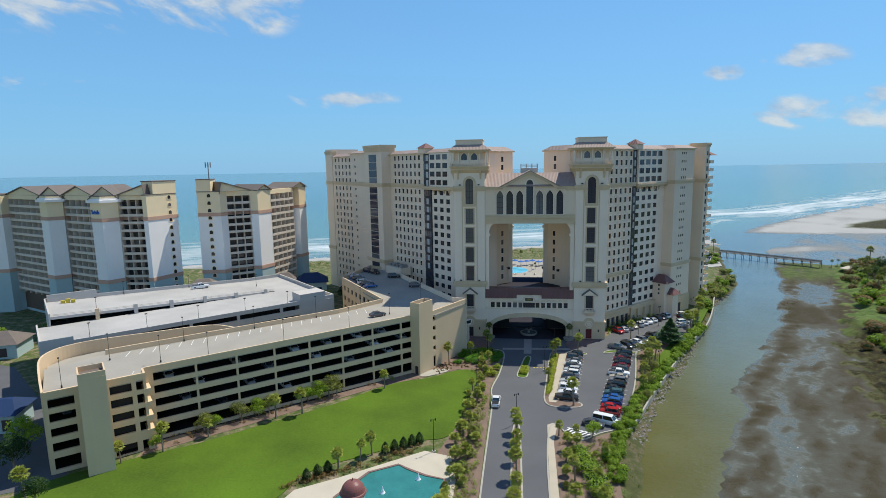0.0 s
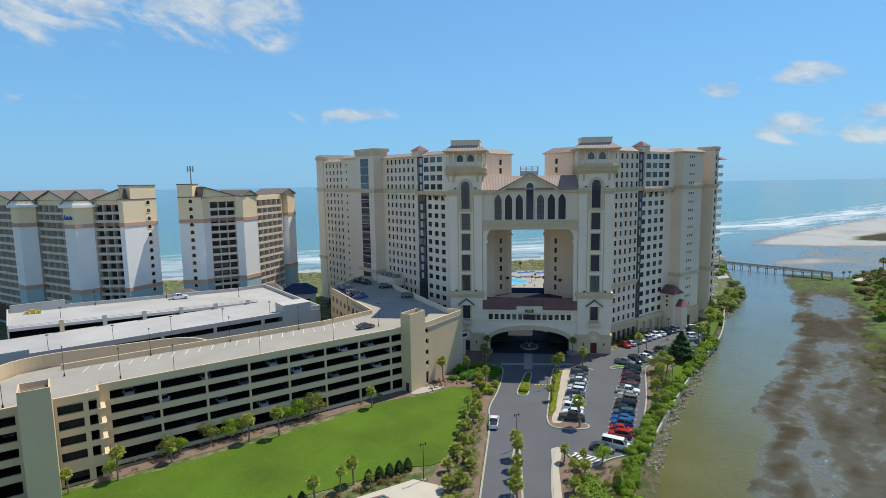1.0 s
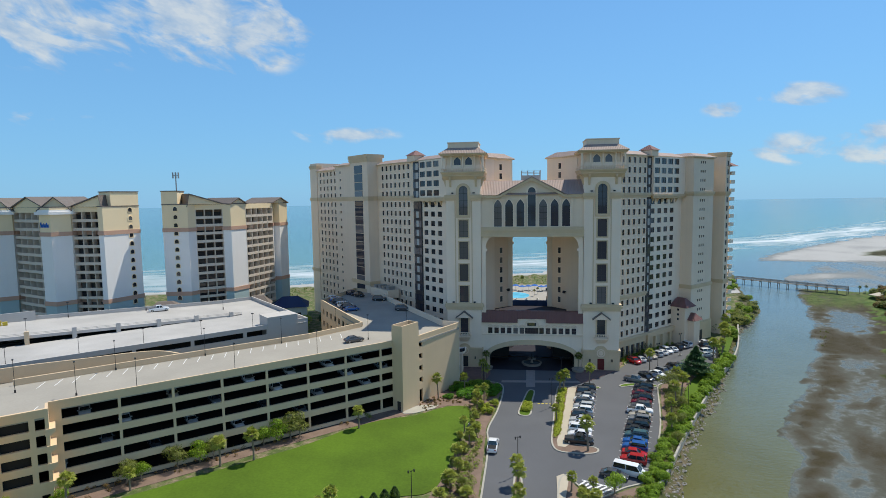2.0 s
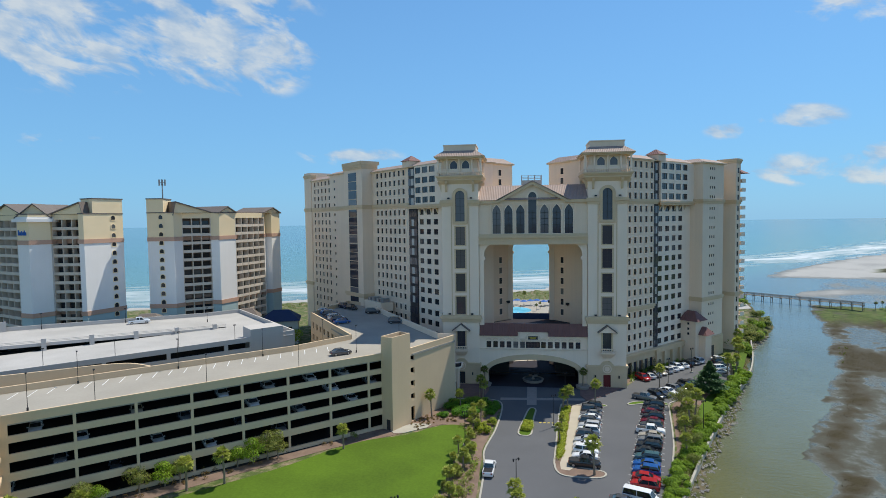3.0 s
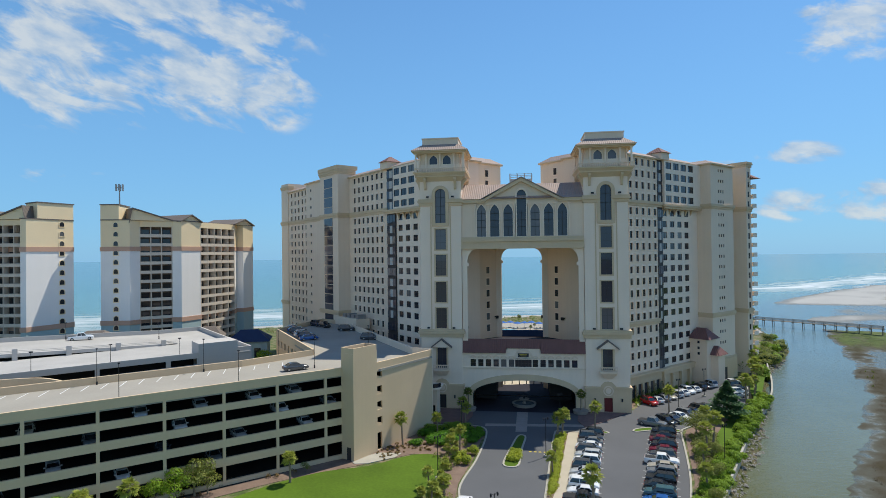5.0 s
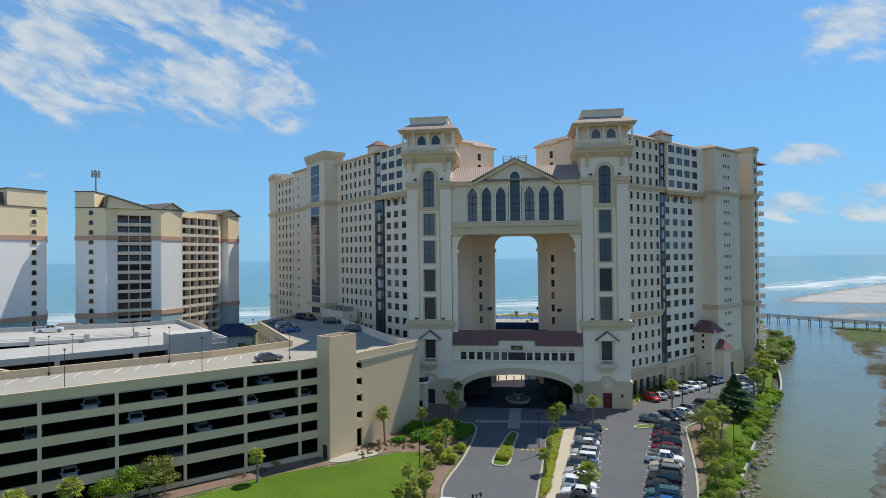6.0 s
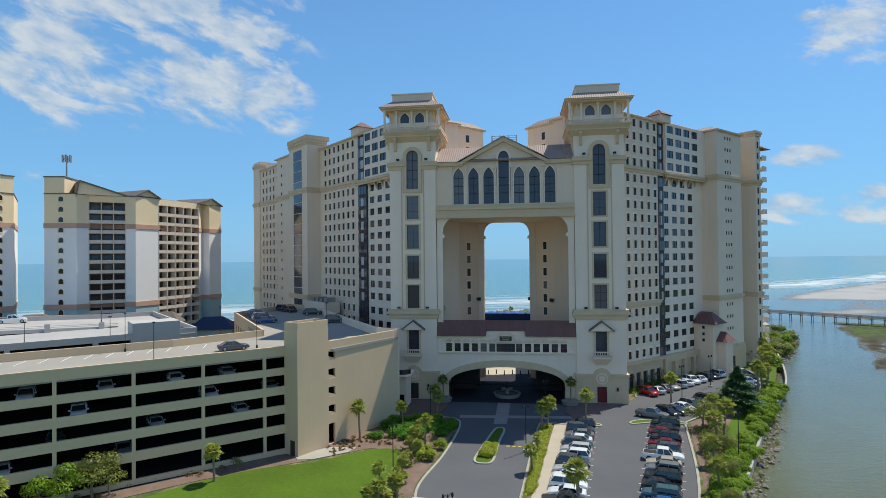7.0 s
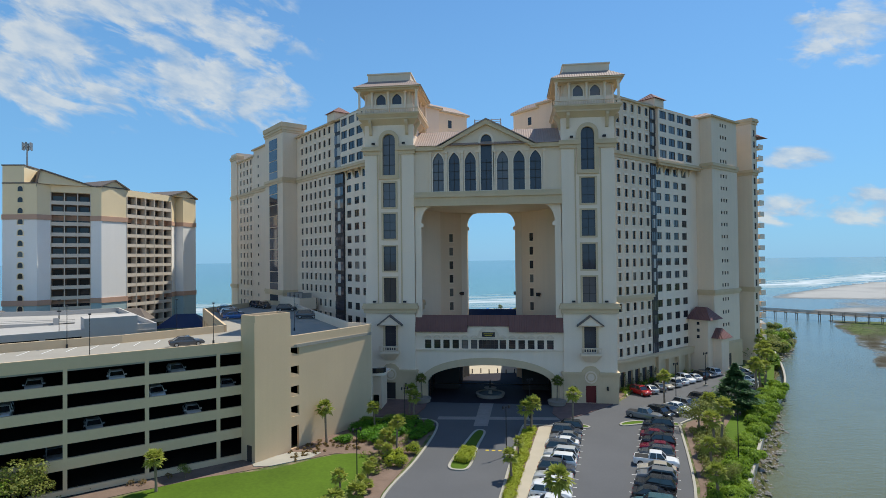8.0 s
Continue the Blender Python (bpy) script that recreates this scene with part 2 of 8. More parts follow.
def leafy(name, a, b, rough=0.55):
    """Foliage whose tone changes from leaf to leaf and from bush to bush."""
    m = bpy.data.materials.new(name)
    m.use_nodes = True
    t = m.node_tree
    p = t.nodes["Principled BSDF"]
    g = t.nodes.new("ShaderNodeNewGeometry")
    o = t.nodes.new("ShaderNodeObjectInfo")
    s = t.nodes.new("ShaderNodeMath")
    s.operation = "MULTIPLY_ADD"
    s.inputs[1].default_value = 0.35
    t.links.new(o.outputs["Random"], s.inputs[0])
    h = t.nodes.new("ShaderNodeMath")
    h.operation = "MULTIPLY"
    h.inputs[1].default_value = 0.65
    t.links.new(g.outputs["Random Per Island"], h.inputs[0])
    t.links.new(h.outputs[0], s.inputs[2])
    x = t.nodes.new("ShaderNodeMix")
    x.data_type = "RGBA"
    x.inputs[6].default_value, x.inputs[7].default_value = (*a, 1), (*b, 1)
    t.links.new(s.outputs[0], x.inputs[0])
    t.links.new(x.outputs[2], p.inputs["Base Color"])
    p.inputs["Roughness"].default_value = rough
    p.inputs["Specular IOR Level"].default_value = 0.25
    tr = t.nodes.new("ShaderNodeBsdfTranslucent")
    t.links.new(x.outputs[2], tr.inputs[0])
    ms = t.nodes.new("ShaderNodeMixShader")
    ms.inputs[0].default_value = 0.4
    t.links.new(p.outputs[0], ms.inputs[1])
    t.links.new(tr.outputs[0], ms.inputs[2])
    t.links.new(ms.outputs[0], t.nodes["Material Output"].inputs[0])
    return m


LEAF = leafy("hedge_leaf", (0.1392, 0.2436, 0.0174), (0.348, 0.4872, 0.0478))
LEAF_VIVID = leafy("vivid_hedge_leaf", (0.06, 0.19, 0.012), (0.17, 0.38, 0.03))
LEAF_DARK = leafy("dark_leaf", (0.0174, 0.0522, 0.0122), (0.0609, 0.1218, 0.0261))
LEAF_CONIFER = leafy("conifer_needles", (0.045, 0.115, 0.045), (0.12, 0.24, 0.085))
LEAF_OLIVE = leafy("olive_leaf", (0.1392, 0.174, 0.0348), (0.3132, 0.3306, 0.0783))
LEAF_PALM = leafy("palm_leaf", (0.2436, 0.2958, 0.0435), (0.4872, 0.5046, 0.1131))
LEAF_RUST = leafy("rust_leaf", (0.1479, 0.1131, 0.0348), (0.3132, 0.1914, 0.0696))
LEAF_LIME = leafy("lime_leaf", (0.2871, 0.3567, 0.0261), (0.4872, 0.522, 0.0609))
MARSH_GRASS = leafy("marsh_grass", (0.0653, 0.0522, 0.0278), (0.1392, 0.1131, 0.0653))

# ---- building tools ----


def part(name, bm, material, parent=None, label="", m=None, kind=""):
    """Links a bmesh (or a mesh that exists already) as one object under its thing."""
    if isinstance(bm, bmesh.types.BMesh):
        me = bpy.data.meshes.new(name)
        bmesh.ops.recalc_face_normals(bm, faces=bm.faces)
        bm.to_mesh(me)
        bm.free()
        for mm in (material if isinstance(material, (list, tuple)) else [material]):
            me.materials.append(mm)
    else:
        me = bm
    ob = new(name, me)
    if parent is not None:
        ob.parent = parent
    if m is not None:
        ob.matrix_basis = m
    return tagged(ob, label, kind=kind)


def thing(name, m, label, category, group="", kind=""):
    ob = new(name)
    ob.empty_display_size = 0.5
    ob.matrix_basis = m
    return tagged(ob, label, category, group, kind)


def box(bm, x0, x1, y0, y1, z0, z1, mi=0):
    v = [bm.verts.new((x, y, z)) for z in (z0, z1) for x, y in ((x0, y0), (x1, y0), (x1, y1), (x0, y1))]
    for f in ((3, 2, 1, 0), (4, 5, 6, 7), (0, 1, 5, 4), (1, 2, 6, 5), (2, 3, 7, 6), (3, 0, 4, 7)):
        bm.faces.new([v[i] for i in f]).material_index = mi


def prism(bm, pts, z0, z1, mi=0):
    """A plan outline raised from z0 to z1."""
    lo = [bm.verts.new((*p[:2], z0)) for p in pts]
    hi = [bm.verts.new((*p[:2], z1)) for p in pts]
    bm.faces.new(lo[::-1]).material_index = mi
    bm.faces.new(hi).material_index = mi
    for i in range(len(pts)):
        j = (i + 1) % len(pts)
        bm.faces.new((lo[i], lo[j], hi[j], hi[i])).material_index = mi


def hip(bm, a, z0, b, z1, mi=0):
    """A hipped roof from the rectangle a (x0, x1, y0, y1) at z0 to the rectangle b at z1."""
    lo = [bm.verts.new((x, y, z0)) for x, y in ((a[0], a[2]), (a[1], a[2]), (a[1], a[3]), (a[0], a[3]))]
    hi = [bm.verts.new((x, y, z1)) for x, y in ((b[0], b[2]), (b[1], b[2]), (b[1], b[3]), (b[0], b[3]))]
    bm.faces.new(lo[::-1]).material_index = mi
    bm.faces.new(hi).material_index = mi
    for i in range(4):
        j = (i + 1) % 4
        bm.faces.new((lo[i], lo[j], hi[j], hi[i])).material_index = mi


def tube(bm, path, radii, sides=8, cap=True, mi=0):
    """A round bar along a path, with a radius at each point."""
    rings = []
    for i, p in enumerate(path):
        p = Vector(p)
        d = (Vector(path[min(i + 1, len(path) - 1)]) - Vector(path[max(i - 1, 0)])).normalized()
        a = d.orthogonal().normalized() if abs(d.z) < 0.95 else Vector((1, 0, 0))
        a = (a - d * a.dot(d)).normalized()
        b = d.cross(a)
        rings.append([bm.verts.new(p + (a * math.cos(k * 2 * math.pi / sides) + b * math.sin(k * 2 * math.pi / sides)) * radii[i]) for k in range(sides)])
    for r, q in zip(rings, rings[1:]):
        for k in range(sides):
            bm.faces.new((r[k], r[(k + 1) % sides], q[(k + 1) % sides], q[k])).material_index = mi
    if cap:
        bm.faces.new(rings[0][::-1]).material_index = mi
        bm.faces.new(rings[-1]).material_index = mi


def lathe(bm, prof, sides=20, cx=0.0, cy=0.0, mi=0):
    """A turned form from (radius, height) pairs."""
    rings = [[bm.verts.new((cx + r * math.cos(k * 2 * math.pi / sides), cy + r * math.sin(k * 2 * math.pi / sides), z)) for k in range(sides)] for r, z in prof]
    for r, q in zip(rings, rings[1:]):
        for k in range(sides):
            bm.faces.new((r[k], r[(k + 1) % sides], q[(k + 1) % sides], q[k])).material_index = mi
    bm.faces.new(rings[0][::-1]).material_index = mi
    bm.faces.new(rings[-1]).material_index = mi


def panel(bm, x0, x1, z0, z1, y, holes=(), reveal=0.3, mi=0):
    """A wall face with rectangular openings (x0, x1, z0, z1), each with its reveals."""
    xs = sorted({round(v, 3) for v in (x0, x1, *[h[0] for h in holes], *[h[1] for h in holes]) if x0 - 1e-3 <= v <= x1 + 1e-3})
    zs = sorted({round(v, 3) for v in (z0, z1, *[h[2] for h in holes], *[h[3] for h in holes]) if z0 - 1e-3 <= v <= z1 + 1e-3})
    vs = {}

    def v(x, z, yy=None):
        k = (x, z, yy)
        if k not in vs:
            vs[k] = bm.verts.new((x, y if yy is None else yy, z))
        return vs[k]
    for a, b in zip(xs, xs[1:]):
        for c, d in zip(zs, zs[1:]):
            mx, mz = (a + b) / 2, (c + d) / 2
            if not any(h[0] < mx < h[1] and h[2] < mz < h[3] for h in holes):
                bm.faces.new((v(a, c), v(b, c), v(b, d), v(a, d))).material_index = mi
    for h in holes if reveal else ():
        q = [bm.verts.new((x, yy, z)) for yy in (y, y + reveal) for x, z in ((h[0], h[2]), (h[1], h[2]), (h[1], h[3]), (h[0], h[3]))]
        for i in range(4):
            j = (i + 1) % 4
            bm.faces.new((q[i], q[j], q[j + 4], q[i + 4])).material_index = mi


def block(bm, x0, x1, y0, y1, z0, z1, holes=(), reveal=0.3, mi=0):
    """A wall block whose front (at y0) has openings."""
    panel(bm, x0, x1, z0, z1, y0, holes, reveal, mi)
    for q in (((x0, y1, z0), (x0, y0, z0), (x0, y0, z1), (x0, y1, z1)), ((x1, y0, z0), (x1, y1, z0), (x1, y1, z1), (x1, y0, z1)),
              ((x1, y1, z0), (x0, y1, z0), (x0, y1, z1), (x1, y1, z1)), ((x0, y0, z1), (x1, y0, z1), (x1, y1, z1), (x0, y1, z1))):
        bm.faces.new([bm.verts.new(p) for p in q]).material_index = mi


def outline_wall(bm, outer, holes, y0, y1, mi=0):
    """A wall in the x-z plane with shaped outline and shaped openings, from y0 to y1."""
    fill = bmesh.new()
    loops, edges = [], []
    for loop in (outer, *holes):
        vs = [fill.verts.new((x, 0, z)) for x, z in loop]
        loops.append(loop)
        edges += [fill.edges.new((vs[i], vs[(i + 1) % len(vs)])) for i in range(len(vs))]
    bmesh.ops.triangle_fill(fill, use_beauty=True, edges=edges)
    for y in (y0, y1):
        vm = {v: bm.verts.new((v.co.x, y, v.co.z)) for v in fill.verts}
        for f in fill.faces:
            bm.faces.new([vm[v] for v in f.verts]).material_index = mi
    fill.free()
    for loop in loops:
        a = [bm.verts.new((x, y0, z)) for x, z in loop]
        b = [bm.verts.new((x, y1, z)) for x, z in loop]
        for i in range(len(loop)):
            j = (i + 1) % len(loop)
            bm.faces.new((a[i], a[j], b[j], b[i])).material_index = mi


def arch(cx, z0, w, spring, rise, n=12, ogee=False):
    """The outline of an arched opening: foot at z0, springing at spring, round, flat or pointed (ogee) head."""
    pts = [(cx - w / 2, z0), (cx + w / 2, z0)]
    for i in range(n + 1):
        a = math.pi * i / n
        x, z = math.cos(a), math.sin(a)
        if ogee:
            u = abs(x)
            z = (1 - u) ** 0.75 * 0.62 + (1 - u * u) ** 0.5 * 0.38 if u < 1 else 0
        pts.append((cx + x * w / 2, spring + z * rise))
    return pts


def ring(outer, inner, bm, y0, y1, mi=0):
    """A moulding between two outlines with the same count of points."""
    n = len(outer)
    A = [[bm.verts.new((x, y, z)) for x, z in loop] for loop in (outer, inner) for y in (y0, y1)]
    for i in range(n):
        j = (i + 1) % n
        for a, b in ((0, 2), (1, 3), (0, 1), (2, 3)):
            bm.faces.new((A[a][i], A[a][j], A[b][j], A[b][i])).material_index = mi


def grown(cx, z0, w, spring, rise, g, n=12, ogee=False):
    return arch(cx, z0 - g, w + 2 * g, spring, rise + g, n, ogee)


def curve(pts, steps=6, closed=False):
    """A smooth line through plan points."""
    P = [Vector((*p, 0)) if len(p) == 2 else Vector(p) for p in pts]
    out = []
    n = len(P)
    for i in range(n if closed else n - 1):
        a, b, c, d = (P[(i + k) % n] if closed else P[min(max(i + k, 0), n - 1)] for k in (-1, 0, 1, 2))
        for s in range(steps):
            t = s / steps
            q = 0.5 * (2 * b + (c - a) * t + (2 * a - 5 * b + 4 * c - d) * t * t + (3 * b - a - 3 * c + d) * t ** 3)
            out.append((q.x, q.y))
    if not closed:
        out.append((P[-1].x, P[-1].y))
    return out


def slab(bm, pts, z0, z1, mi=0):
    """A plan outline of any shape as a thin slab."""
    fill = bmesh.new()
    vs = [fill.verts.new((*p, 0)) for p in pts]
    edges = [fill.edges.new((vs[i], vs[(i + 1) % len(vs)])) for i in range(len(vs))]
    bmesh.ops.triangle_fill(fill, use_beauty=True, edges=edges)
    vm = {v: bm.verts.new((v.co.x, v.co.y, z1)) for v in fill.verts}
    for f in fill.faces:
        bm.faces.new([vm[v] for v in f.verts]).material_index = mi
    lo = [bm.verts.new((*p, z0)) for p in pts]
    for i in range(len(pts)):
        j = (i + 1) % len(pts)
        bm.faces.new((lo[i], lo[j], vm[vs[j]], vm[vs[i]])).material_index = mi
    fill.free()


def strip(bm, line, half, z0, z1, closed=False, mi=0):
    """A bar of rectangular section along a plan line: a kerb, a wall, a parapet. z0 and z1 may be functions of the place."""
    n = len(line)
    rows = []
    for i in range(n):
        a = Vector(line[(i - 1) % n] if closed else line[max(i - 1, 0)])
        b = Vector(line[(i + 1) % n] if closed else line[min(i + 1, n - 1)])
        d = (b - a).normalized()
        s = Vector((-d.y, d.x)) * half
        p = Vector(line[i])
        lo = z0(p) if callable(z0) else z0
        hi = z1(p) if callable(z1) else z1
        rows.append([bm.verts.new((*(p + s), lo)), bm.verts.new((*(p - s), lo)), bm.verts.new((*(p - s), hi)), bm.verts.new((*(p + s), hi))])
    for i in range(n if closed else n - 1):
        r, q = rows[i], rows[(i + 1) % n]
        for k in range(4):
            bm.faces.new((r[k], r[(k + 1) % 4], q[(k + 1) % 4], q[k])).material_index = mi
    if not closed:
        bm.faces.new(rows[0])
        bm.faces.new(rows[-1][::-1])

# ---- ground, creek and sea ----
LAND = [(-3000, -3000), (8, -3000), (13, -140), (15.5, -105), (17.4, -86), (22.8, -64), (31.7, -42.6), (47.1, -13), (61, 20), (75.8, 52), (87, 70), (100, 94), (107, 128),
        (119, 172), (129, 203), (143, 262), (128, 264), (60, 237), (0, 213), (-140, 155), (-400, 50), (-3000, -990)]
MARSH = [(40, -3000), (35, -140), (33.5, -100), (33.8, -84), (39.4, -68), (47.4, -52), (51.5, -39), (64, -18), (80, 9), (95.5, 37), (104, 57), (112.8, 76), (126, 108), (133, 127), (144, 154), (156, 150), (172, 140), (400, 120), (3000, 100), (3000, -3000)]
SPIT = [(183, 292), (205, 326), (234, 359), (313, 451), (468, 604), (1500, 1560), (3000, 2900), (3000, 560), (420, 300), (300, 278), (225, 280)]
WET_SAND = [(152, 168), (158, 190), (176, 215), (188, 240), (210, 268), (250, 296), (420, 330), (3000, 600), (3000, 100), (212, 150)]
DUNES = [(262, 316), (280, 345), (330, 385), (430, 450), (3000, 1500), (3000, 600), (430, 330), (300, 296)]
EAST = [(172, 147), (150, 108), (139, 84), (130, 62), (116, 38), (101, 12), (91, -14), (80, -42), (76, -57), (84, -66), (104, -80), (140, -110), (240, -200), (400, -3000), (3000, -3000), (3000, 130), (210, 160)]


def axis(a, b, step, far):
    fine = np.arange(a, b + 0.1, step)
    out = [b]
    d = step
    while out[-1] < far:
        d *= 1.14
        out.append(out[-1] + d)
    lo = [a]
    d = step
    while lo[-1] > -far:
        d *= 1.14
        lo.append(lo[-1] - d)
    return np.concatenate([np.array(lo[:0:-1]), fine, np.array(out[1:])])


def signed(pts, X, Y):
    """Distance to an outline, positive inside."""
    d2 = np.full(X.shape, 1e18)
    inside = np.zeros(X.shape, bool)
    n = len(pts)
    for i in range(n):
        (ax, ay), (bx, by) = pts[i], pts[(i + 1) % n]
        ex, ey = bx - ax, by - ay
        t = np.clip(((X - ax) * ex + (Y - ay) * ey) / (ex * ex + ey * ey), 0, 1)
        d2 = np.minimum(d2, (X - ax - t * ex) ** 2 + (Y - ay - t * ey) ** 2)
        if ay != by:
            inside ^= ((ay > Y) != (by > Y)) & (X < ex * (Y - ay) / (by - ay) + ax)
    return np.where(inside, 1, -1) * np.sqrt(d2)


def wavy(X, Y, scale, seed):
    """Smooth value noise from sums of sines."""
    rng = np.random.RandomState(seed)
    out = np.zeros(X.shape)
    for k in range(14):
        a, f, p = rng.uniform(0, 2 * math.pi), rng.uniform(0.5, 2.2) / scale, rng.uniform(0, 6.28)
        out += np.sin(X * math.cos(a) * f * 6.28 + Y * math.sin(a) * f * 6.28 + p + 1.3 * np.sin(Y * f * 2.1 + k))
    return out / 14 ** 0.5


gx, gy = axis(-170, 300, 1.5, 4800), axis(-125, 330, 1.5, 4800)
X, Y = np.meshgrid(gx, gy)
wob = wavy(X, Y, 14, 3) * 1.1 + wavy(X, Y, 5, 4) * 0.5
dl, dm, ds, dw, dd, de = (signed(p, X, Y) for p in (LAND, MARSH, SPIT, WET_SAND, DUNES, EAST))
beach = np.clip((Y - 0.4 * X - 150) / 30, 0, 1)
slope = 0.42 * (1 - beach) + 0.035 * beach
land = np.clip(-1.5 + (dl + wob * np.where(beach > 0.5, 2.0, 0.35)) * slope, -4, 0)
dune = beach * np.clip((dl - 8) / 14, 0, 1) * (0.5 + 0.5 * wavy(X, Y, 16, 9)) * 0.9
land = land + np.maximum(dune, 0)
# tussocks along the creek, wet silt and runnels behind them, then firmer brown marsh; firmness runs from 0 (under water) to 1 (dry)
along, across = X * 0.50 + Y * 0.866, X * 0.866 - Y * 0.50
dmw = dm + 1.5 * wavy(X, Y, 30, 21) + 0.3 * wob
streak = wavy(along * 0.34, across, 9, 31) * 0.6 + wavy(along * 0.5, across, 4.5, 32) * 0.4
tuft = np.exp(-((dmw - 2.2) / 2.6) ** 2) * np.clip(0.45 + 0.40 * wavy(along * 0.8, across, 8, 33), 0, 1) + 0.5 * np.clip(wavy(along * 0.45, across, 7, 34) - 0.75, 0, 1)
firmer = np.clip((dmw - 11 - 3 * wavy(X, Y, 30, 35)) / 12, 0, 1) * (0.36 + 0.16 * streak)
north = np.clip((Y - 18) / 22, 0, 1)
silt_sheen = np.clip((dmw + 1.0) / 5, 0, 1) * (0.14 + 0.15 * streak) + tuft + firmer + north * np.clip(dmw / 5, 0, 1) * 0.62
pond = np.exp(-(((X - 125) * 0.42 + (Y - 75) * 0.91) / 25) ** 4 - (((X - 125) * 0.91 - (Y - 75) * 0.42 + wob) / 8.5) ** 4)
runnel = np.exp(-((np.abs(wavy(X, Y, 46, 14)) / 0.16) ** 2)) * north
silt_sheen = np.clip(silt_sheen - pond * 1.1 - 0.3 * runnel, 0, 1)
marsh = np.where(dm > -3, -1.525 + np.clip((dmw + 2.5) * 0.02, 0, 0.032) + 0.22 * silt_sheen, -3)
spit = np.clip((ds + 5 + wob * 2) / 12, 0, 1)
patch = np.exp(-(((X - 174) * 0.9 + (Y - 200) * 0.35) / 26) ** 4 - (((Y - 200) * 0.9 - (X - 174) * 0.35 + wob) / 9) ** 4)
sheet = np.clip((dw + wob * 2) / 10, 0, 1) * (0.08 + 0.09 * wavy(along * 0.5, across, 30, 41))
damp = np.clip(np.maximum(spit * (0.85 + 0.12 * wavy(X, Y, 60, 42)), sheet) + patch * 0.5, 0, 1)
shoal = np.where((ds > -6) | (dw > -6), -1.53 + np.clip(np.maximum(ds, dw) * 0.012 + 0.02, 0, 0.035) + damp * 0.5, -3) + np.clip(dd * 0.05, 0, 0.9)
east = np.clip(-1.5 + (de + wob * 2.5) * 0.22, -4, 0.5) + np.where(de > 6, 0.25 * wavy(X, Y, 20, 8), 0)
Z = np.maximum.reduce([land, marsh, shoal, east, np.full(X.shape, -3.2)])
# sink the sheet a little under the built ground so that slabs lie on top
kind = np.zeros((*X.shape, 4), np.float32)
kind[..., 3] = 1
kind[..., 0] = np.clip(np.maximum((shoal >= Z - 1e-6) * 1.0, beach * np.clip((20 - dl) / 8, 0, 1) * (dl > -12) * np.clip(1.2 - np.maximum(dune, 0) * 2.2, 0, 1)), 0, 1)
on_marsh, on_shoal, on_east = marsh >= Z - 1e-6, shoal >= Z - 1e-6, east >= Z - 1e-6
grassy = np.clip((Y - 92 + 8 * streak) / 24, 0, 1) * np.clip((silt_sheen - 0.3) * 3, 0, 1)
kind[..., 1] = on_marsh * (1 - 0.7 * grassy)
kind[..., 2] = np.clip(on_east * 1.0 + on_marsh * grassy + on_shoal * np.clip((dd + wob) / 8, 0, 1), 0, 1)
kind[..., 0] *= 1 - on_shoal * np.clip((dd + wob) / 8, 0, 1)
firm = np.where(on_marsh, silt_sheen, np.where(on_shoal, damp, 1.0))
heath = np.where(on_east, np.clip((30 - Y + 10 * wavy(X, Y, 18, 51)) / 16, 0, 1), 0) + on_shoal * np.clip((dd + wob) / 8, 0, 1)
bank = (land >= Z - 1e-6) & (dl < 5.5 + wob * 1.5) & (beach < 0.5)
kind[..., 1] = np.maximum(kind[..., 1], bank * 0.55)
ny, nx = X.shape
me = bpy.data.meshes.new("ground")
idx = np.arange(ny * nx).reshape(ny, nx)
quads = np.stack([idx[:-1, :-1], idx[:-1, 1:], idx[1:, 1:], idx[1:, :-1]], -1).reshape(-1, 4)
me.from_pydata(np.stack([X, Y, Z], -1).reshape(-1, 3).tolist(), [], quads.tolist())
col = me.color_attributes.new("ground_kind", "FLOAT_COLOR", "POINT")
col.data.foreach_set("color", kind.reshape(-1))
for layer, values in (("firmness", firm), ("heath", heath)):
    me.attributes.new(layer, "FLOAT", "POINT").data.foreach_set("value", values.astype(np.float32).reshape(-1))
for pl in me.polygons:
    pl.use_smooth = True
gm = bpy.data.materials.new("ground_cover")
gm.use_nodes = True
gt = gm.node_tree
GN, GL = gt.nodes, gt.links
gp = GN["Principled BSDF"]
gp.inputs["Specular IOR Level"].default_value = 0.2
geo = GN.new("ShaderNodeNewGeometry")
att = GN.new("ShaderNodeVertexColor")
att.layer_name = "ground_kind"
asep = GN.new("ShaderNodeSeparateColor")
GL.new(att.outputs[0], asep.inputs[0])
gsep = GN.new("ShaderNodeSeparateXYZ")
GL.new(geo.outputs["Position"], gsep.inputs[0])


def gnoise(scale, detail=6, rough=0.6, stretch=None):
    n = GN.new("ShaderNodeTexNoise")
    n.inputs["Scale"].default_value, n.inputs["Detail"].default_value, n.inputs["Roughness"].default_value = scale, detail, rough
    if stretch:
        mp = GN.new("ShaderNodeMapping")
        mp.inputs["Scale"].default_value = stretch
        GL.new(geo.outputs["Position"], mp.inputs[0])
        GL.new(mp.outputs[0], n.inputs["Vector"])
    else:
        GL.new(geo.outputs["Position"], n.inputs["Vector"])
    return n.outputs[0]


def gramp(src, stops):
    r = GN.new("ShaderNodeValToRGB")
    el = r.color_ramp.elements
    while len(el) < len(stops):
        el.new(0.5)
    for e, (pos, c) in zip(el, stops):
        e.position, e.color = pos, (*c, 1)
    GL.new(src, r.inputs[0])
    return r.outputs[0]


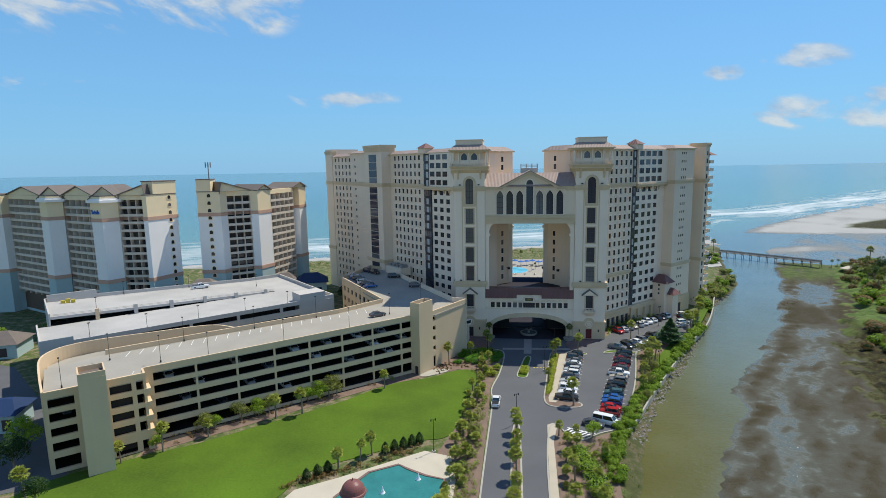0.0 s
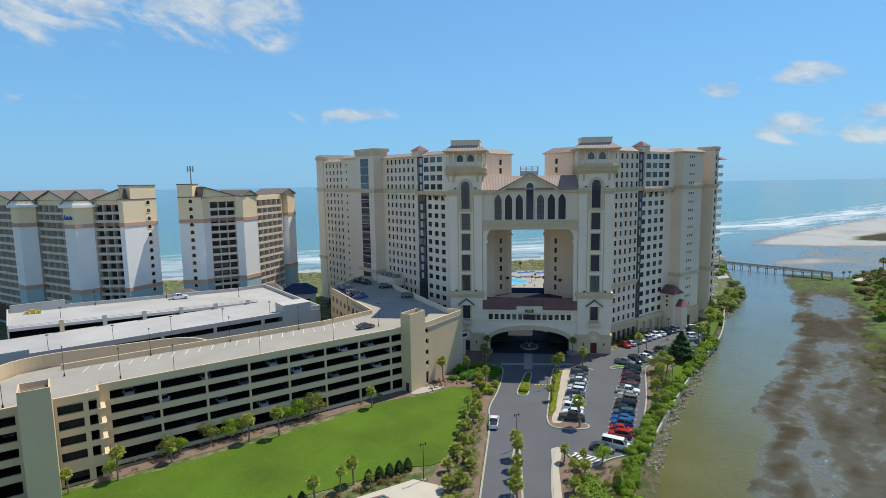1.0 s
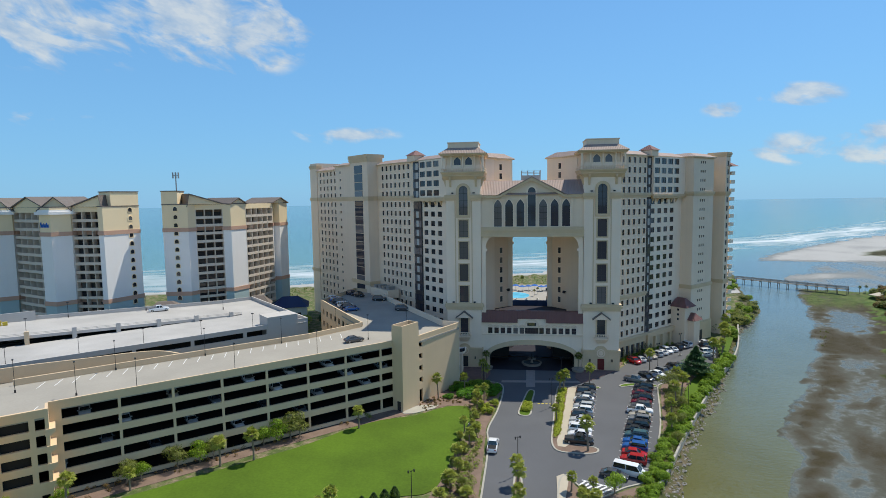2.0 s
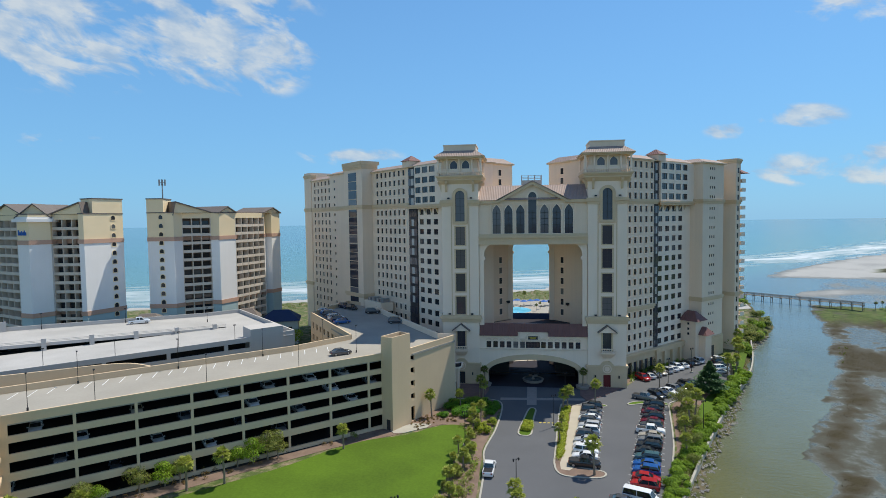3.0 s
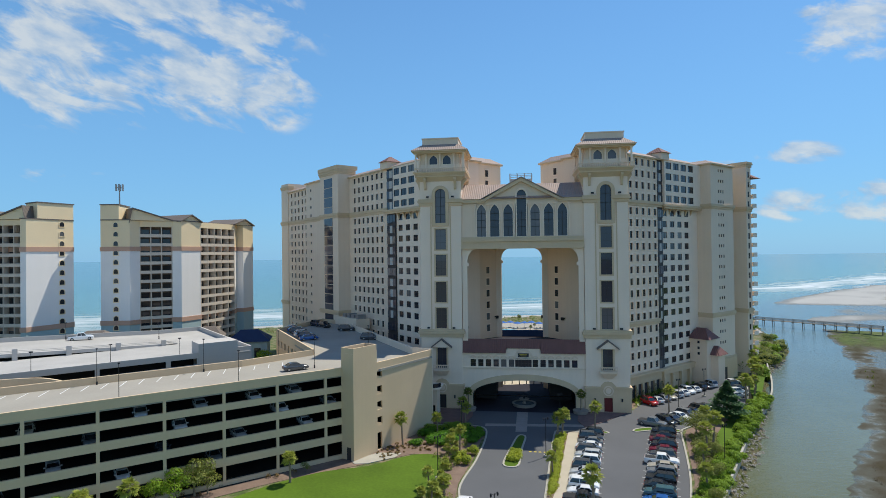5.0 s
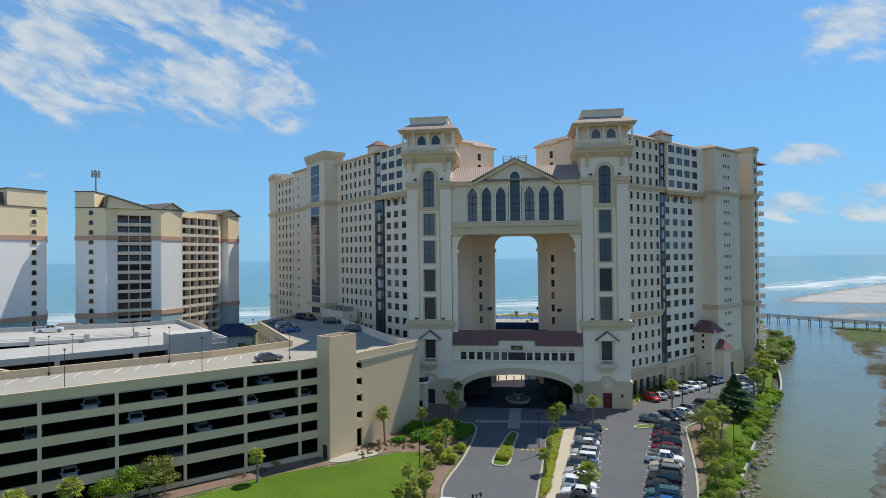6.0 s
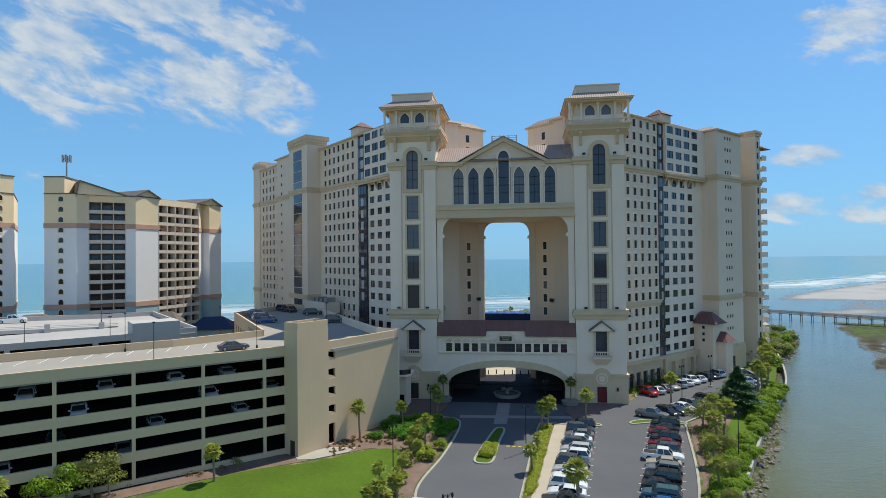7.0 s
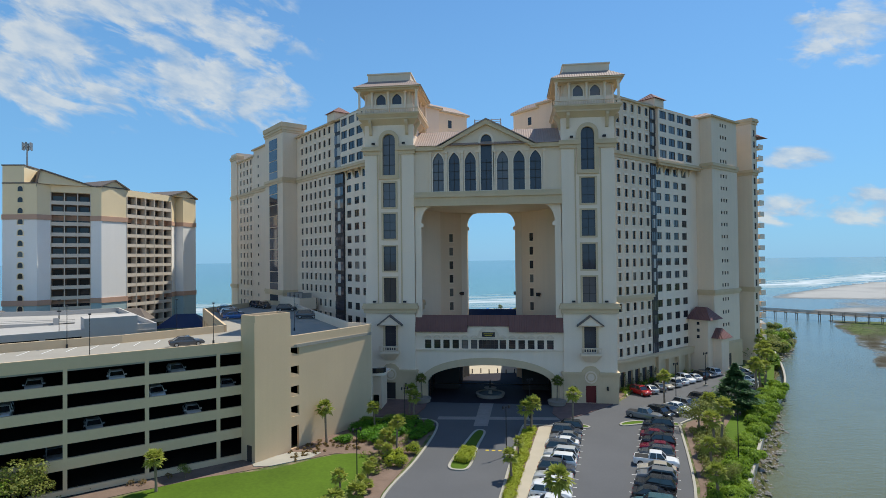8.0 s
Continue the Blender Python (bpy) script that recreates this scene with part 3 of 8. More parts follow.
def gmix(fac, a, b):
    x = GN.new("ShaderNodeMix")
    x.data_type = "RGBA"
    GL.new(fac, x.inputs[0])
    GL.new(a, x.inputs[6])
    GL.new(b, x.inputs[7])
    return x.outputs[2]


scrub = gramp(gnoise(0.35, 8, 0.7), [(0.30, (0.045, 0.075, 0.02)), (0.48, (0.10, 0.13, 0.04)), (0.60, (0.24, 0.19, 0.12)), (0.75, (0.36, 0.29, 0.20))])
def gattr(layer):
    a = GN.new("ShaderNodeAttribute")
    a.attribute_name = layer
    return a.outputs["Fac"]


def gsum(op, a, b):
    n = GN.new("ShaderNodeMath")
    n.operation = op
    for k, v in enumerate((a, b)):
        if isinstance(v, (int, float)):
            n.inputs[k].default_value = v
        else:
            GL.new(v, n.inputs[k])
    return n.outputs[0]


# firmness broken up by fine noise: thin water, wet silt, mud, dry tussock
firm_f = gsum("ADD", gattr("firmness"), gsum("MULTIPLY", gsum("SUBTRACT", gnoise(0.5, 9, 0.72), 0.5), 0.75))
sand = gramp(firm_f, [(0.04, (0.13, 0.165, 0.17)), (0.22, (0.185, 0.20, 0.195)), (0.5, (0.27, 0.27, 0.255)), (0.85, (0.40, 0.39, 0.365))])
mud = gramp(firm_f, [(0.03, (0.11, 0.12, 0.098)), (0.18, (0.088, 0.090, 0.070)), (0.38, (0.080, 0.075, 0.056)), (0.6, (0.064, 0.054, 0.034)), (0.9, (0.052, 0.042, 0.020))])
green = gramp(gnoise(0.22, 8, 0.68), [(0.32, (0.035, 0.06, 0.018)), (0.5, (0.09, 0.14, 0.03)), (0.66, (0.16, 0.19, 0.06)), (0.8, (0.22, 0.19, 0.11))])
brush = gramp(gnoise(0.45, 9, 0.72), [(0.36, (0.012, 0.016, 0.006)), (0.48, (0.038, 0.030, 0.012)), (0.57, (0.06, 0.06, 0.018)), (0.70, (0.11, 0.085, 0.045))])
green = gmix(gattr("heath"), green, brush)
c1 = gmix(asep.outputs[2], scrub, green)
c1 = gmix(asep.outputs[1], c1, mud)
c1 = gmix(asep.outputs[0], c1, sand)
GL.new(c1, gp.inputs["Base Color"])
wet = GN.new("ShaderNodeMapRange")
wet.inputs[1].default_value, wet.inputs[2].default_value, wet.inputs[3].default_value, wet.inputs[4].default_value = 0.02, 0.26, 0.16, 0.95
GL.new(firm_f, wet.inputs[0])
GL.new(wet.outputs[0], gp.inputs["Roughness"])
gb = GN.new("ShaderNodeBump")
gb.inputs["Strength"].default_value, gb.inputs["Distance"].default_value = 0.6, 0.25
GL.new(gnoise(1.6, 6, 0.7), gb.inputs["Height"])
GL.new(gb.outputs[0], gp.inputs["Normal"])
me.materials.append(gm)
tagged(new("ground", me), "flat coastal ground with sandy scrub, beach, mud and tidal marsh", "ground", kind="structure")

# water: one sheet, green-brown in the creek, teal out at sea, with surf along the shore
wm = bpy.data.materials.new("water")
wm.use_nodes = True
gt = wm.node_tree
GN, GL = gt.nodes, gt.links
gp = GN["Principled BSDF"]
geo = GN.new("ShaderNodeNewGeometry")
gsep = GN.new("ShaderNodeSeparateXYZ")
GL.new(geo.outputs["Position"], gsep.inputs[0])


def gmath(op, a, b=None, clamp=False):
    n = GN.new("ShaderNodeMath")
    n.operation, n.use_clamp = op, clamp
    for i, v in enumerate((a, b)):
        if v is None:
            continue
        if isinstance(v, (int, float)):
            n.inputs[i].default_value = v
        else:
            GL.new(v, n.inputs[i])
    return n.outputs[0]


px, py = gsep.outputs[0], gsep.outputs[1]
shore = gmath("ADD", gmath("MULTIPLY", gmath("MAXIMUM", gmath("SUBTRACT", px, 135.0), 0.0), 0.64), gmath("ADD", gmath("MULTIPLY", px, 0.40), 213.0))
off = gmath("SUBTRACT", py, shore)
sea_fac = gmath("MULTIPLY", gmath("ADD", off, 25.0), 0.02, True)
creek = gramp(gnoise(0.02, 5, 0.55), [(0.35, (0.098, 0.090, 0.018)), (0.5, (0.12, 0.115, 0.036)), (0.68, (0.145, 0.15, 0.072))])
far_f = gmath("MULTIPLY", gmath("ADD", py, 62.0), 0.0062, True)
blue_creek = gramp(gnoise(0.03, 4), [(0.3, (0.10, 0.15, 0.16)), (0.7, (0.13, 0.19, 0.20))])
# sky sheen on mid-channel water, painted as a paler grey-green colour
mid_f = gmath("MULTIPLY", gmath("SUBTRACT", gmath("SUBTRACT", px, gmath("MULTIPLY", gmath("ADD", py, 86.0), 0.56)), 26.0), 0.07, True)
silt_sheen = gramp(gnoise(0.05, 5, 0.6, (1.0, 0.35, 1.0)), [(0.35, (0.12, 0.135, 0.11)), (0.65, (0.165, 0.185, 0.165))])
creek = gmix(mid_f, creek, silt_sheen)
creek = gmix(far_f, creek, blue_creek)
sea = gramp(gmath("MULTIPLY", gmath("ADD", off, 0.0), 0.0009, True), [(0.0, (0.13, 0.22, 0.19)), (0.15, (0.09, 0.21, 0.18)), (0.4, (0.06, 0.17, 0.16)), (1.0, (0.05, 0.135, 0.15))])
base = gmix(sea_fac, creek, sea)
# the surf runs straight on across the creek's mouth and then along the spit
bar = gmath("ADD", gmath("MULTIPLY", gmath("DIVIDE", gmath("SUBTRACT", px, 120.0), 70.0, True), 85.0), gmath("MULTIPLY", gmath("MAXIMUM", gmath("SUBTRACT", px, 267.0), 0.0), 0.5))
off = gmath("SUBTRACT", py, gmath("ADD", gmath("MULTIPLY", px, 0.40), gmath("ADD", bar, 213.0)))
comb = GN.new("ShaderNodeCombineXYZ")
warp = gnoise(0.012, 3)
GL.new(gmath("MULTIPLY", px, 0.012), comb.inputs[0])
GL.new(gmath("ADD", gmath("MULTIPLY", off, 0.055), gmath("MULTIPLY", warp, 2.0)), comb.inputs[1])
fn = GN.new("ShaderNodeTexNoise")
fn.inputs["Scale"].default_value, fn.inputs["Detail"].default_value, fn.inputs["Roughness"].default_value = 1.0, 9, 0.68
GL.new(comb.outputs[0], fn.inputs["Vector"])
reach = gmath("ADD", 135.0, gmath("MULTIPLY", gmath("MAXIMUM", gmath("SUBTRACT", px, 100.0), 0.0), 0.12))
zone = gmath("SUBTRACT", 1.0, gmath("DIVIDE", gmath("ABSOLUTE", gmath("SUBTRACT", off, gmath("MULTIPLY", reach, 0.42))), gmath("MULTIPLY", reach, 0.62)), True)
foam = gmath("MULTIPLY", gmath("SUBTRACT", gmath("ADD", fn.outputs[0], gmath("MULTIPLY", zone, 0.27)), 0.59), 3.6, True)
foam = gmath("MULTIPLY", foam, gmath("MULTIPLY", zone, 6.0, True), True)
fmix = GN.new("ShaderNodeMix")
fmix.data_type = "RGBA"
GL.new(foam, fmix.inputs[0])
GL.new(base, fmix.inputs[6])
fmix.inputs[7].default_value = (0.60, 0.645, 0.67, 1)
GL.new(fmix.outputs[2], gp.inputs["Base Color"])
GL.new(gmath("ADD", 0.12, gmath("MULTIPLY", foam, 0.7)), gp.inputs["Roughness"])
gp.inputs["IOR"].default_value = 1.33
gp.inputs["Specular IOR Level"].default_value = 0.5
gb = GN.new("ShaderNodeBump")
gb.inputs["Strength"].default_value, gb.inputs["Distance"].default_value = 0.6, 0.25
GL.new(gnoise(0.9, 5, 0.6, (1.0, 1.6, 1.0)), gb.inputs["Height"])
GL.new(gb.outputs[0], gp.inputs["Normal"])
bm = bmesh.new()
for v in ((-4900, -4900, -1.5), (4900, -4900, -1.5), (4900, 4990, -1.5), (-4900, 4990, -1.5)):
    bm.verts.new(v)
bm.faces.new(bm.verts[:]) if bm.verts.ensure_lookup_table() is None else None
tagged(part("water", bm, wm), "tidal creek and sea with breaking surf", "water", kind="structure")

# lawn
lm = mat("lawn", (0.079, 0.140, 0.008), 0.95, 0.42, 0.06, 2.2, 0.3)
LAWN = curve([(-92, -97), (-79.5, -84.5), (-70, -77.5), (-60, -68), (-47, -55.5), (-40, -46.5), (-34, -41), (-27, -37.6), (-20.5, -31.8), (-16, -31.5), (-14.2, -37.5), (-15.5, -46), (-16.5, -58), (-18.5, -69.5), (-25, -72.5), (-34, -79), (-43, -86), (-46, -96), (-55, -124), (-95, -124)], 5, True)
bm = bmesh.new()
slab(bm, LAWN, -0.05, 0.12)
tagged(part("lawn", bm, lm), "mown green lawn before the parking garage", "lawn", kind="structure")

# carriageway and car park
ROADWAY = [(-10.8, -420), (-10.8, -160), (-10.5, -91), (-9.9, -54), (-10.4, -44), (-8.7, -33), (-7.7, -20), (-8.6, -14.5), (-13, -13), (-19, -13.5), (-26, -9), (-26, 2), (-24, 40), (24, 40), (24.5, 1.2), (26.8, 5), (29.5, 10.5), (49, 30), (53.5, 34.5), (58, 36),
           (60, 30), (56, 17), (51.5, 6), (45, 2), (43.5, -1.5), (40, -4), (32, -12), (31, -15), (26, -38), (19.8, -58), (17.5, -62.8), (13.4, -65.4), (8.3, -69.2), (6.0, -65.4), (4.2, -62), (2.5, -67), (1.4, -90), (1.2, -160), (1.2, -420)]
bm = bmesh.new()
slab(bm, ROADWAY, -0.06, 0.045)
tagged(part("road", bm, ASPHALT), "grey asphalt entrance road and car park", "road", kind="structure")
bm = bmesh.new()
KERBS = [curve(ROADWAY[1:10], 5), curve(ROADWAY[15:22], 5), curve(ROADWAY[21:-1], 5)]
for k in KERBS:
    strip(bm, k, 0.16, -0.05, 0.19)
tagged(part("kerb", bm, KERB), "pale concrete kerb along the road and car park", "kerb", kind="structure")


def island(name, pts, fill, label, walk=None, steps=4):
    """A raised traffic island: kerb round a bed."""
    ring_pts = curve(pts, steps, True)
    isl = thing(name, pose(0, 0, 0), label, "island", "traffic islands", "structure")
    b = bmesh.new()
    slab(b, ring_pts, 0.0, 0.14)
    part("bed", b, fill, isl)
    b = bmesh.new()
    strip(b, ring_pts, 0.17, 0.0, 0.19, True)
    part("kerb", b, KERB, isl)
    return isl


island("traffic_island", [(-3.9, -34.4), (-2.5, -35.6), (-1.2, -34.2), (-0.6, -26), (0.1, -20), (-0.6, -18.6), (-1.6, -20), (-3.0, -28)], lm, "kerbed grass island in the entrance road")
island("traffic_island", [(-5.6, -125), (-5.3, -90), (-4.9, -66), (-4.2, -62.5), (-3.5, -66), (-3.3, -90), (-3.2, -125)], MULCH, "long kerbed island with palms between the lanes")
island("traffic_island", [(2.6, -49), (3.5, -52.4), (6.5, -53.2), (10, -53), (11.2, -51.6), (10.4, -50.3), (6.6, -48.8), (6.4, -43), (10.9, -18), (10.6, -15.6), (7.2, -15.4), (5.8, -18), (3.2, -42)], MULCH, "kerbed bed and footpath between road and car park")
island("traffic_island", [(22.3, -14.2), (26.5, -12.9), (31.0, -13.6), (31.2, -12.2), (26, -11.2), (22.6, -12.6)], lm, "small kerbed grass island at the end of a row of cars")
island("traffic_island", [(12.0, -15.2), (16.2, -16.0), (16.4, -14.8), (13.0, -13.8)], lm, "small kerbed bed with a palm")


def paving(name, pts, material, z, label, smooth=0):
    b = bmesh.new()
    slab(b, curve(pts, smooth, True) if smooth else pts, z - 0.12, z)
    return tagged(part(name, b, material), label, "pavement", kind="structure")


paving("pavement", [(6.5, -48.8), (5.0, -50.8), (3.6, -50.5), (3.6, -48), (4.7, -43), (8.7, -16), (10.8, -16), (6.5, -43)], WALKWAY, 0.165, "sand-coloured concrete footpath beside the parked cars")
paving("pavement", [(2.5, -62.6), (3.8, -61.6), (4.6, -63), (3.4, -70), (3.0, -90), (3.2, -125), (1.3, -125), (1.5, -90), (2.2, -69)], WALKWAY, 0.165, "sand-coloured concrete footpath along the road")
paving("pavement", [(12.6, -12.2), (17, -8.2), (24.4, 0.9), (24.4, 3), (12, 3), (12, -3), (11.4, -8)], PAVER, 0.155, "red paver pavement at the foot of the tower")
paving("pavement", [(-27, -9), (-19, -12.8), (-12.6, -12.2), (-11.5, -6), (-12, 3), (-27, 3)], PAVER, 0.155, "red paver pavement at the foot of the tower")
paving("crosswalk", [(-1.9, -16.4), (0.4, -16.2), (0.9, -2), (-1.6, -2)], PALE_PAVER, 0.052, "pale paved crossing to the archway")
paving("crosswalk", [(-8.3, -13.2), (-8.3, -11.4), (13, -10.2), (13, -11.8)], PALE_PAVER, 0.049, "pale paved band across the drive")
paving("forecourt", [(-14, -2), (14, -2), (14, 27), (-14, 24)], SHADE_AND_ROOF, 0.056, "paver court below and behind the arched bridge, shade painted into its colour")
# sunlit strip painted pale, its slanting front edge where the shadow ends
paving("plaza", [(-6.6, 24), (6.6, 27), (6.6, 48), (-6.6, 48)], PALE_DECK, 0.058, "sand-coloured plaza beyond the archway, its sunlit strip painted pale")
paving("bed", [(-55, -49), (-32, -34.4), (-26.6, -28), (-22, -4), (-18.5, -12.2), (-13, -12.4), (-9.2, -14.5), (-8.4, -21), (-9.4, -33), (-10.8, -43), (-10.6, -60), (-11, -124), (-30, -124), (-19.5, -75), (-16, -60), (-13.6, -38), (-15.5, -31), (-20.5, -31), (-28, -36.8), (-40, -45.5), (-52, -57), (-66, -71), (-79, -83), (-82, -80)], MULCH, 0.06, "brown mulch bed with young plants")
paving("bed", [(3.3, -66), (4.6, -63.6), (5.8, -66), (8.1, -69.8), (13.6, -66.0), (18.0, -63.4), (24, -52), (18.4, -64), (14, -84), (12, -124), (3.4, -124), (3.2, -90)], MULCH, 0.06, "brown mulch bed with palms and shrubs")
paving("bed", [(20.4, -58), (26.6, -38), (31.6, -15), (33, -11.5), (40.6, -3.4), (44, -2), (40, -14), (30, -38), (24, -54)], MULCH, 0.06, "brown mulch bed behind the parked cars")
paving("grass_strip", [(23.6, -52), (28.6, -38), (38.0, -14), (45, -1), (52.5, 6), (57, 17), (60, 30), (66, 40), (72, 60), (75, 58), (70, 42), (62, 24), (49.5, -2), (42, -17), (34, -34), (28, -46)], lm, 0.09, "narrow green lawn between car park and hedge")
paving("driveway", [(-150, -140), (-98, -100), (-88, -94), (-92, -78), (-112, -62), (-126, -58), (-150, -40), (-190, -30), (-210, -100)], ASPHALT, 0.05, "asphalt drive beside the parking garage")
paving("bed", [(25, 3.5), (28.5, 10.8), (30.5, 13.2), (48, 31), (44.5, 31), (26, 10)], MULCH, 0.09, "planted bed along the hotel wall")

paving("pavement", [(-30.8, -35.6), (-27.0, -31.2), (-22.6, -31.0), (-23.4, -33.2), (-27.6, -36.6), (-29.8, -37.0)], KERB, 0.135, "pale concrete landing at the garage stair door")

# fountain pool by the lawn
POOL = [(-35.5, -93.5), (-31.6, -85.2), (-26.6, -82.0), (-24.5, -83.4), (-21, -85.2), (-17.2, -86.2), (-17.6, -96), (-36, -99)]
paving("pool_deck", [(-46, -101), (-43.4, -92), (-36.8, -87.5), (-22.4, -76.3), (-17.0, -78), (-15.2, -86), (-15.0, -101)], PALE_DECK, 0.20, "pale concrete deck round the fountain pool")
bm = bmesh.new()
slab(bm, POOL, 0.05, 0.225)
tagged(part("pool_water", bm, POOL_TILE), "green water of the fountain pool", "water", kind="structure")
bm = bmesh.new()
strip(bm, POOL, 0.25, 0.1, 0.33, True)
tagged(part("pool_coping", bm, PAVER), "dark brick coping of the fountain pool", "coping", kind="structure")

# seawall along the creek
SEAWALL = curve([(18.6, -65.5), (23, -57), (28.0, -46.3), (32, -38), (40, -22), (48.8, -4.5), (55, 6), (62.5, 20), (70, 38), (78.8, 62), (86, 76)], 4)
bm = bmesh.new()
strip(bm, SEAWALL, 0.2, -1.0, 0.42)
tagged(part("seawall", bm, KERB), "low pale concrete seawall along the creek", "wall", kind="structure")
bm = bmesh.new()
for k in range(6):
    u = k / 6 + 0.06
    ax, ay, cx, cy = 6.0 + 2.3 * u, -64.6 - 4.0 * u, 6.9 + 5.2 * u, -63.3 - 2.3 * u
    prism(bm, [(ax, ay), (ax + 0.18, ay - 0.34), (cx + 0.36, cy - 0.16), (cx, cy)], 0.046, 0.052)
prism(bm, [(6.7, -63.35), (12.4, -65.8), (12.5, -65.6), (6.8, -63.15)], 0.046, 0.0525)
for k in range(6):
    box(bm, 52.5 + k * 1.1, 52.95 + k * 1.1, 29.5 + k * 0.3, 32.2 + k * 0.3, 0.046, 0.052)
part("road_marking", bm, PAINT_WHITE, None, "white hatched paint on the car park", kind="structure")
bm = bmesh.new()
for k in range(5):
    box(bm, 0.6 + k * 0.9, 1.1 + k * 0.9, -27.9, -27.5, 0.046, 0.052)
part("road_marking", bm, PAINT_YELLOW, None, "yellow dashes painted across the lane", kind="structure")

# ---- resort hotel: two towers, two bridges, two wings ----
hotel = thing("hotel", pose(0, 0, 0), "cream stucco resort hotel with twin towers joined by arched bridges", "hotel")
M_R = pose(0, 0, 0, 0, 0, 45)
M_L = pose(0, 0, 0, 0, 0, -45)
M_0 = pose(0, 0, 0)
WIN = {}


def window_mesh(w, h, cols, rows, hood, dark):
    """Frame with mullions (and hood and sill), and its pane: drawn round the middle of the opening, facing -y."""
    key = (w, h, cols, rows, hood, dark)
    if key in WIN:
        return WIN[key]
    b = bmesh.new()
    t = 0.07
    cuts = []
    for i in range(cols):
        for j in range(rows):
            x0, x1 = -w / 2 + w * i / cols + (t if i == 0 else t / 2), -w / 2 + w * (i + 1) / cols - (t if i == cols - 1 else t / 2)
            z0, z1 = -h / 2 + h * j / rows + (t if j == 0 else t / 2), -h / 2 + h * (j + 1) / rows - (t if j == rows - 1 else t / 2)
            cuts.append([(x0, z0), (x1, z0), (x1, z1), (x0, z1)])
    outline_wall(b, [(-w / 2, -h / 2), (w / 2, -h / 2), (w / 2, h / 2), (-w / 2, h / 2)], cuts, 0.10, 0.20)
    bmesh.ops.remove_doubles(b, verts=b.verts, dist=1e-4)
    fm = bpy.data.meshes.new("window")
    bmesh.ops.recalc_face_normals(b, faces=b.faces)
    b.to_mesh(fm)
    b.free()
    fm.materials.append(FRAME_DARK if dark else FRAME_PALE)
    b = bmesh.new()
    box(b, -w / 2 + t, w / 2 - t, 0.155, 0.175, -h / 2 + t, h / 2 - t)
    pm = bpy.data.meshes.new("pane")
    bmesh.ops.recalc_face_normals(b, faces=b.faces)
    b.to_mesh(pm)
    b.free()
    pm.materials.append(PANE_BLUE if h > 3 else PANE)
    hm = None
    if hood:
        b = bmesh.new()
        half = [(w / 2 + 0.2, -h / 2 - 0.22), (w / 2 + 0.2, -h / 2), (w / 2 + 0.07, -h / 2), (w / 2 + 0.07, h / 2), (w / 2 + 0.25, h / 2), (w / 2 + 0.25, h / 2 + 0.16), (w / 2 + 0.12, h / 2 + 0.16), (w / 2 + 0.12, h / 2 + 0.42)]
        outline_wall(b, half + [(-x, z) for x, z in half[::-1]], [[(-w / 2, -h / 2), (w / 2, -h / 2), (w / 2, h / 2), (-w / 2, h / 2)]], -0.11, 0.06)
        bmesh.ops.remove_doubles(b, verts=b.verts, dist=1e-4)
        hm = bpy.data.meshes.new("surround")
        bmesh.ops.recalc_face_normals(b, faces=b.faces)
        b.to_mesh(hm)
        b.free()
        hm.materials.append(STUCCO_PALE)
    WIN[key] = (fm, pm, hm)
    return WIN[key]


def window(parent, m, x, y, z, w, h, cols=1, rows=1, hood=False, dark=True):
    fm, pm, hm = window_mesh(w, h, cols, rows, hood, dark)
    ob = part("window", fm, None, parent, m=m @ Matrix.Translation((x, y, z)))
    part("pane", pm, None, ob)
    if hm:
        part("surround", hm, None, ob)


def holes_for(cols, rows, w, h):
    return [(x - w / 2, x + w / 2, z - h / 2, z + h / 2) for x in cols for z in rows]


LOW = [7.55, 10.65, 13.75, 16.85]
MID = [20.3 + 2.95 * i for i in range(10)]
TOP = [50.5 + 2.93 * i for i in range(4)]
ROWS18 = LOW + MID + TOP


def cornice(name, x0, x1, y, z, m, deep=0.55, high=1.3, ends=True, y1=None):
    """A stepped band course."""
    b = bmesh.new()
    e = deep if ends else 0
    back = y + 0.1 if y1 is None else y1
    box(b, x0 - e * 0.5, x1 + e * 0.5, y - deep * 0.5, back, z, z + high * 0.45)
    box(b, x0 - e, x1 + e, y - deep, back, z + high * 0.45, z + high * 0.75)
    box(b, x0 - e * 0.75, x1 + e * 0.75, y - deep * 0.75, back, z + high * 0.75, z + high)
    return part(name, b, TRIM, hotel, m=m)


def roof_edge(x0, x1, y0, y1, z, m, rise=1.3, over=0.6, material=None):
    b = bmesh.new()
    box(b, x0 - over, x1 + over, y0 - over, y1 + over, z - 0.35, z)
    part("eave", b, TRIM, hotel, m=m)
    b = bmesh.new()
    hip(b, (x0 - over - 0.05, x1 + over + 0.05, y0 - over - 0.05, y1 + over + 0.05), z + 0.003, (x0 + 1.6, x1 - 1.6, y0 + 2.2, y1 - 2.2), z + rise)
    part("roof", b, material or ROOF_PINK, hotel, m=m)


# right wing, in its own axes: x along the wing, y inwards
SLIM_R = [27.1, 29.75, 32.4, 35.1, 37.75]
WIDE_R = [42.8, 46.5, 50.15, 53.75]
b = bmesh.new()
block(b, 18, 39.0, -10.9, 2.5, 4.9, 60.9, holes_for(SLIM_R, ROWS18, 1.15, 1.7))
part("wall", b, STUCCO, hotel, m=M_R)
for x in SLIM_R:
    for z in ROWS18:
        window(hotel, M_R, x, -10.9, z, 1.15, 1.7, 1, 2, True)
b = bmesh.new()
block(b, 41.25, 59.5, -10.6, 2.5, 4.9, 48.7, holes_for(WIDE_R, LOW + MID, 2.1, 1.6))
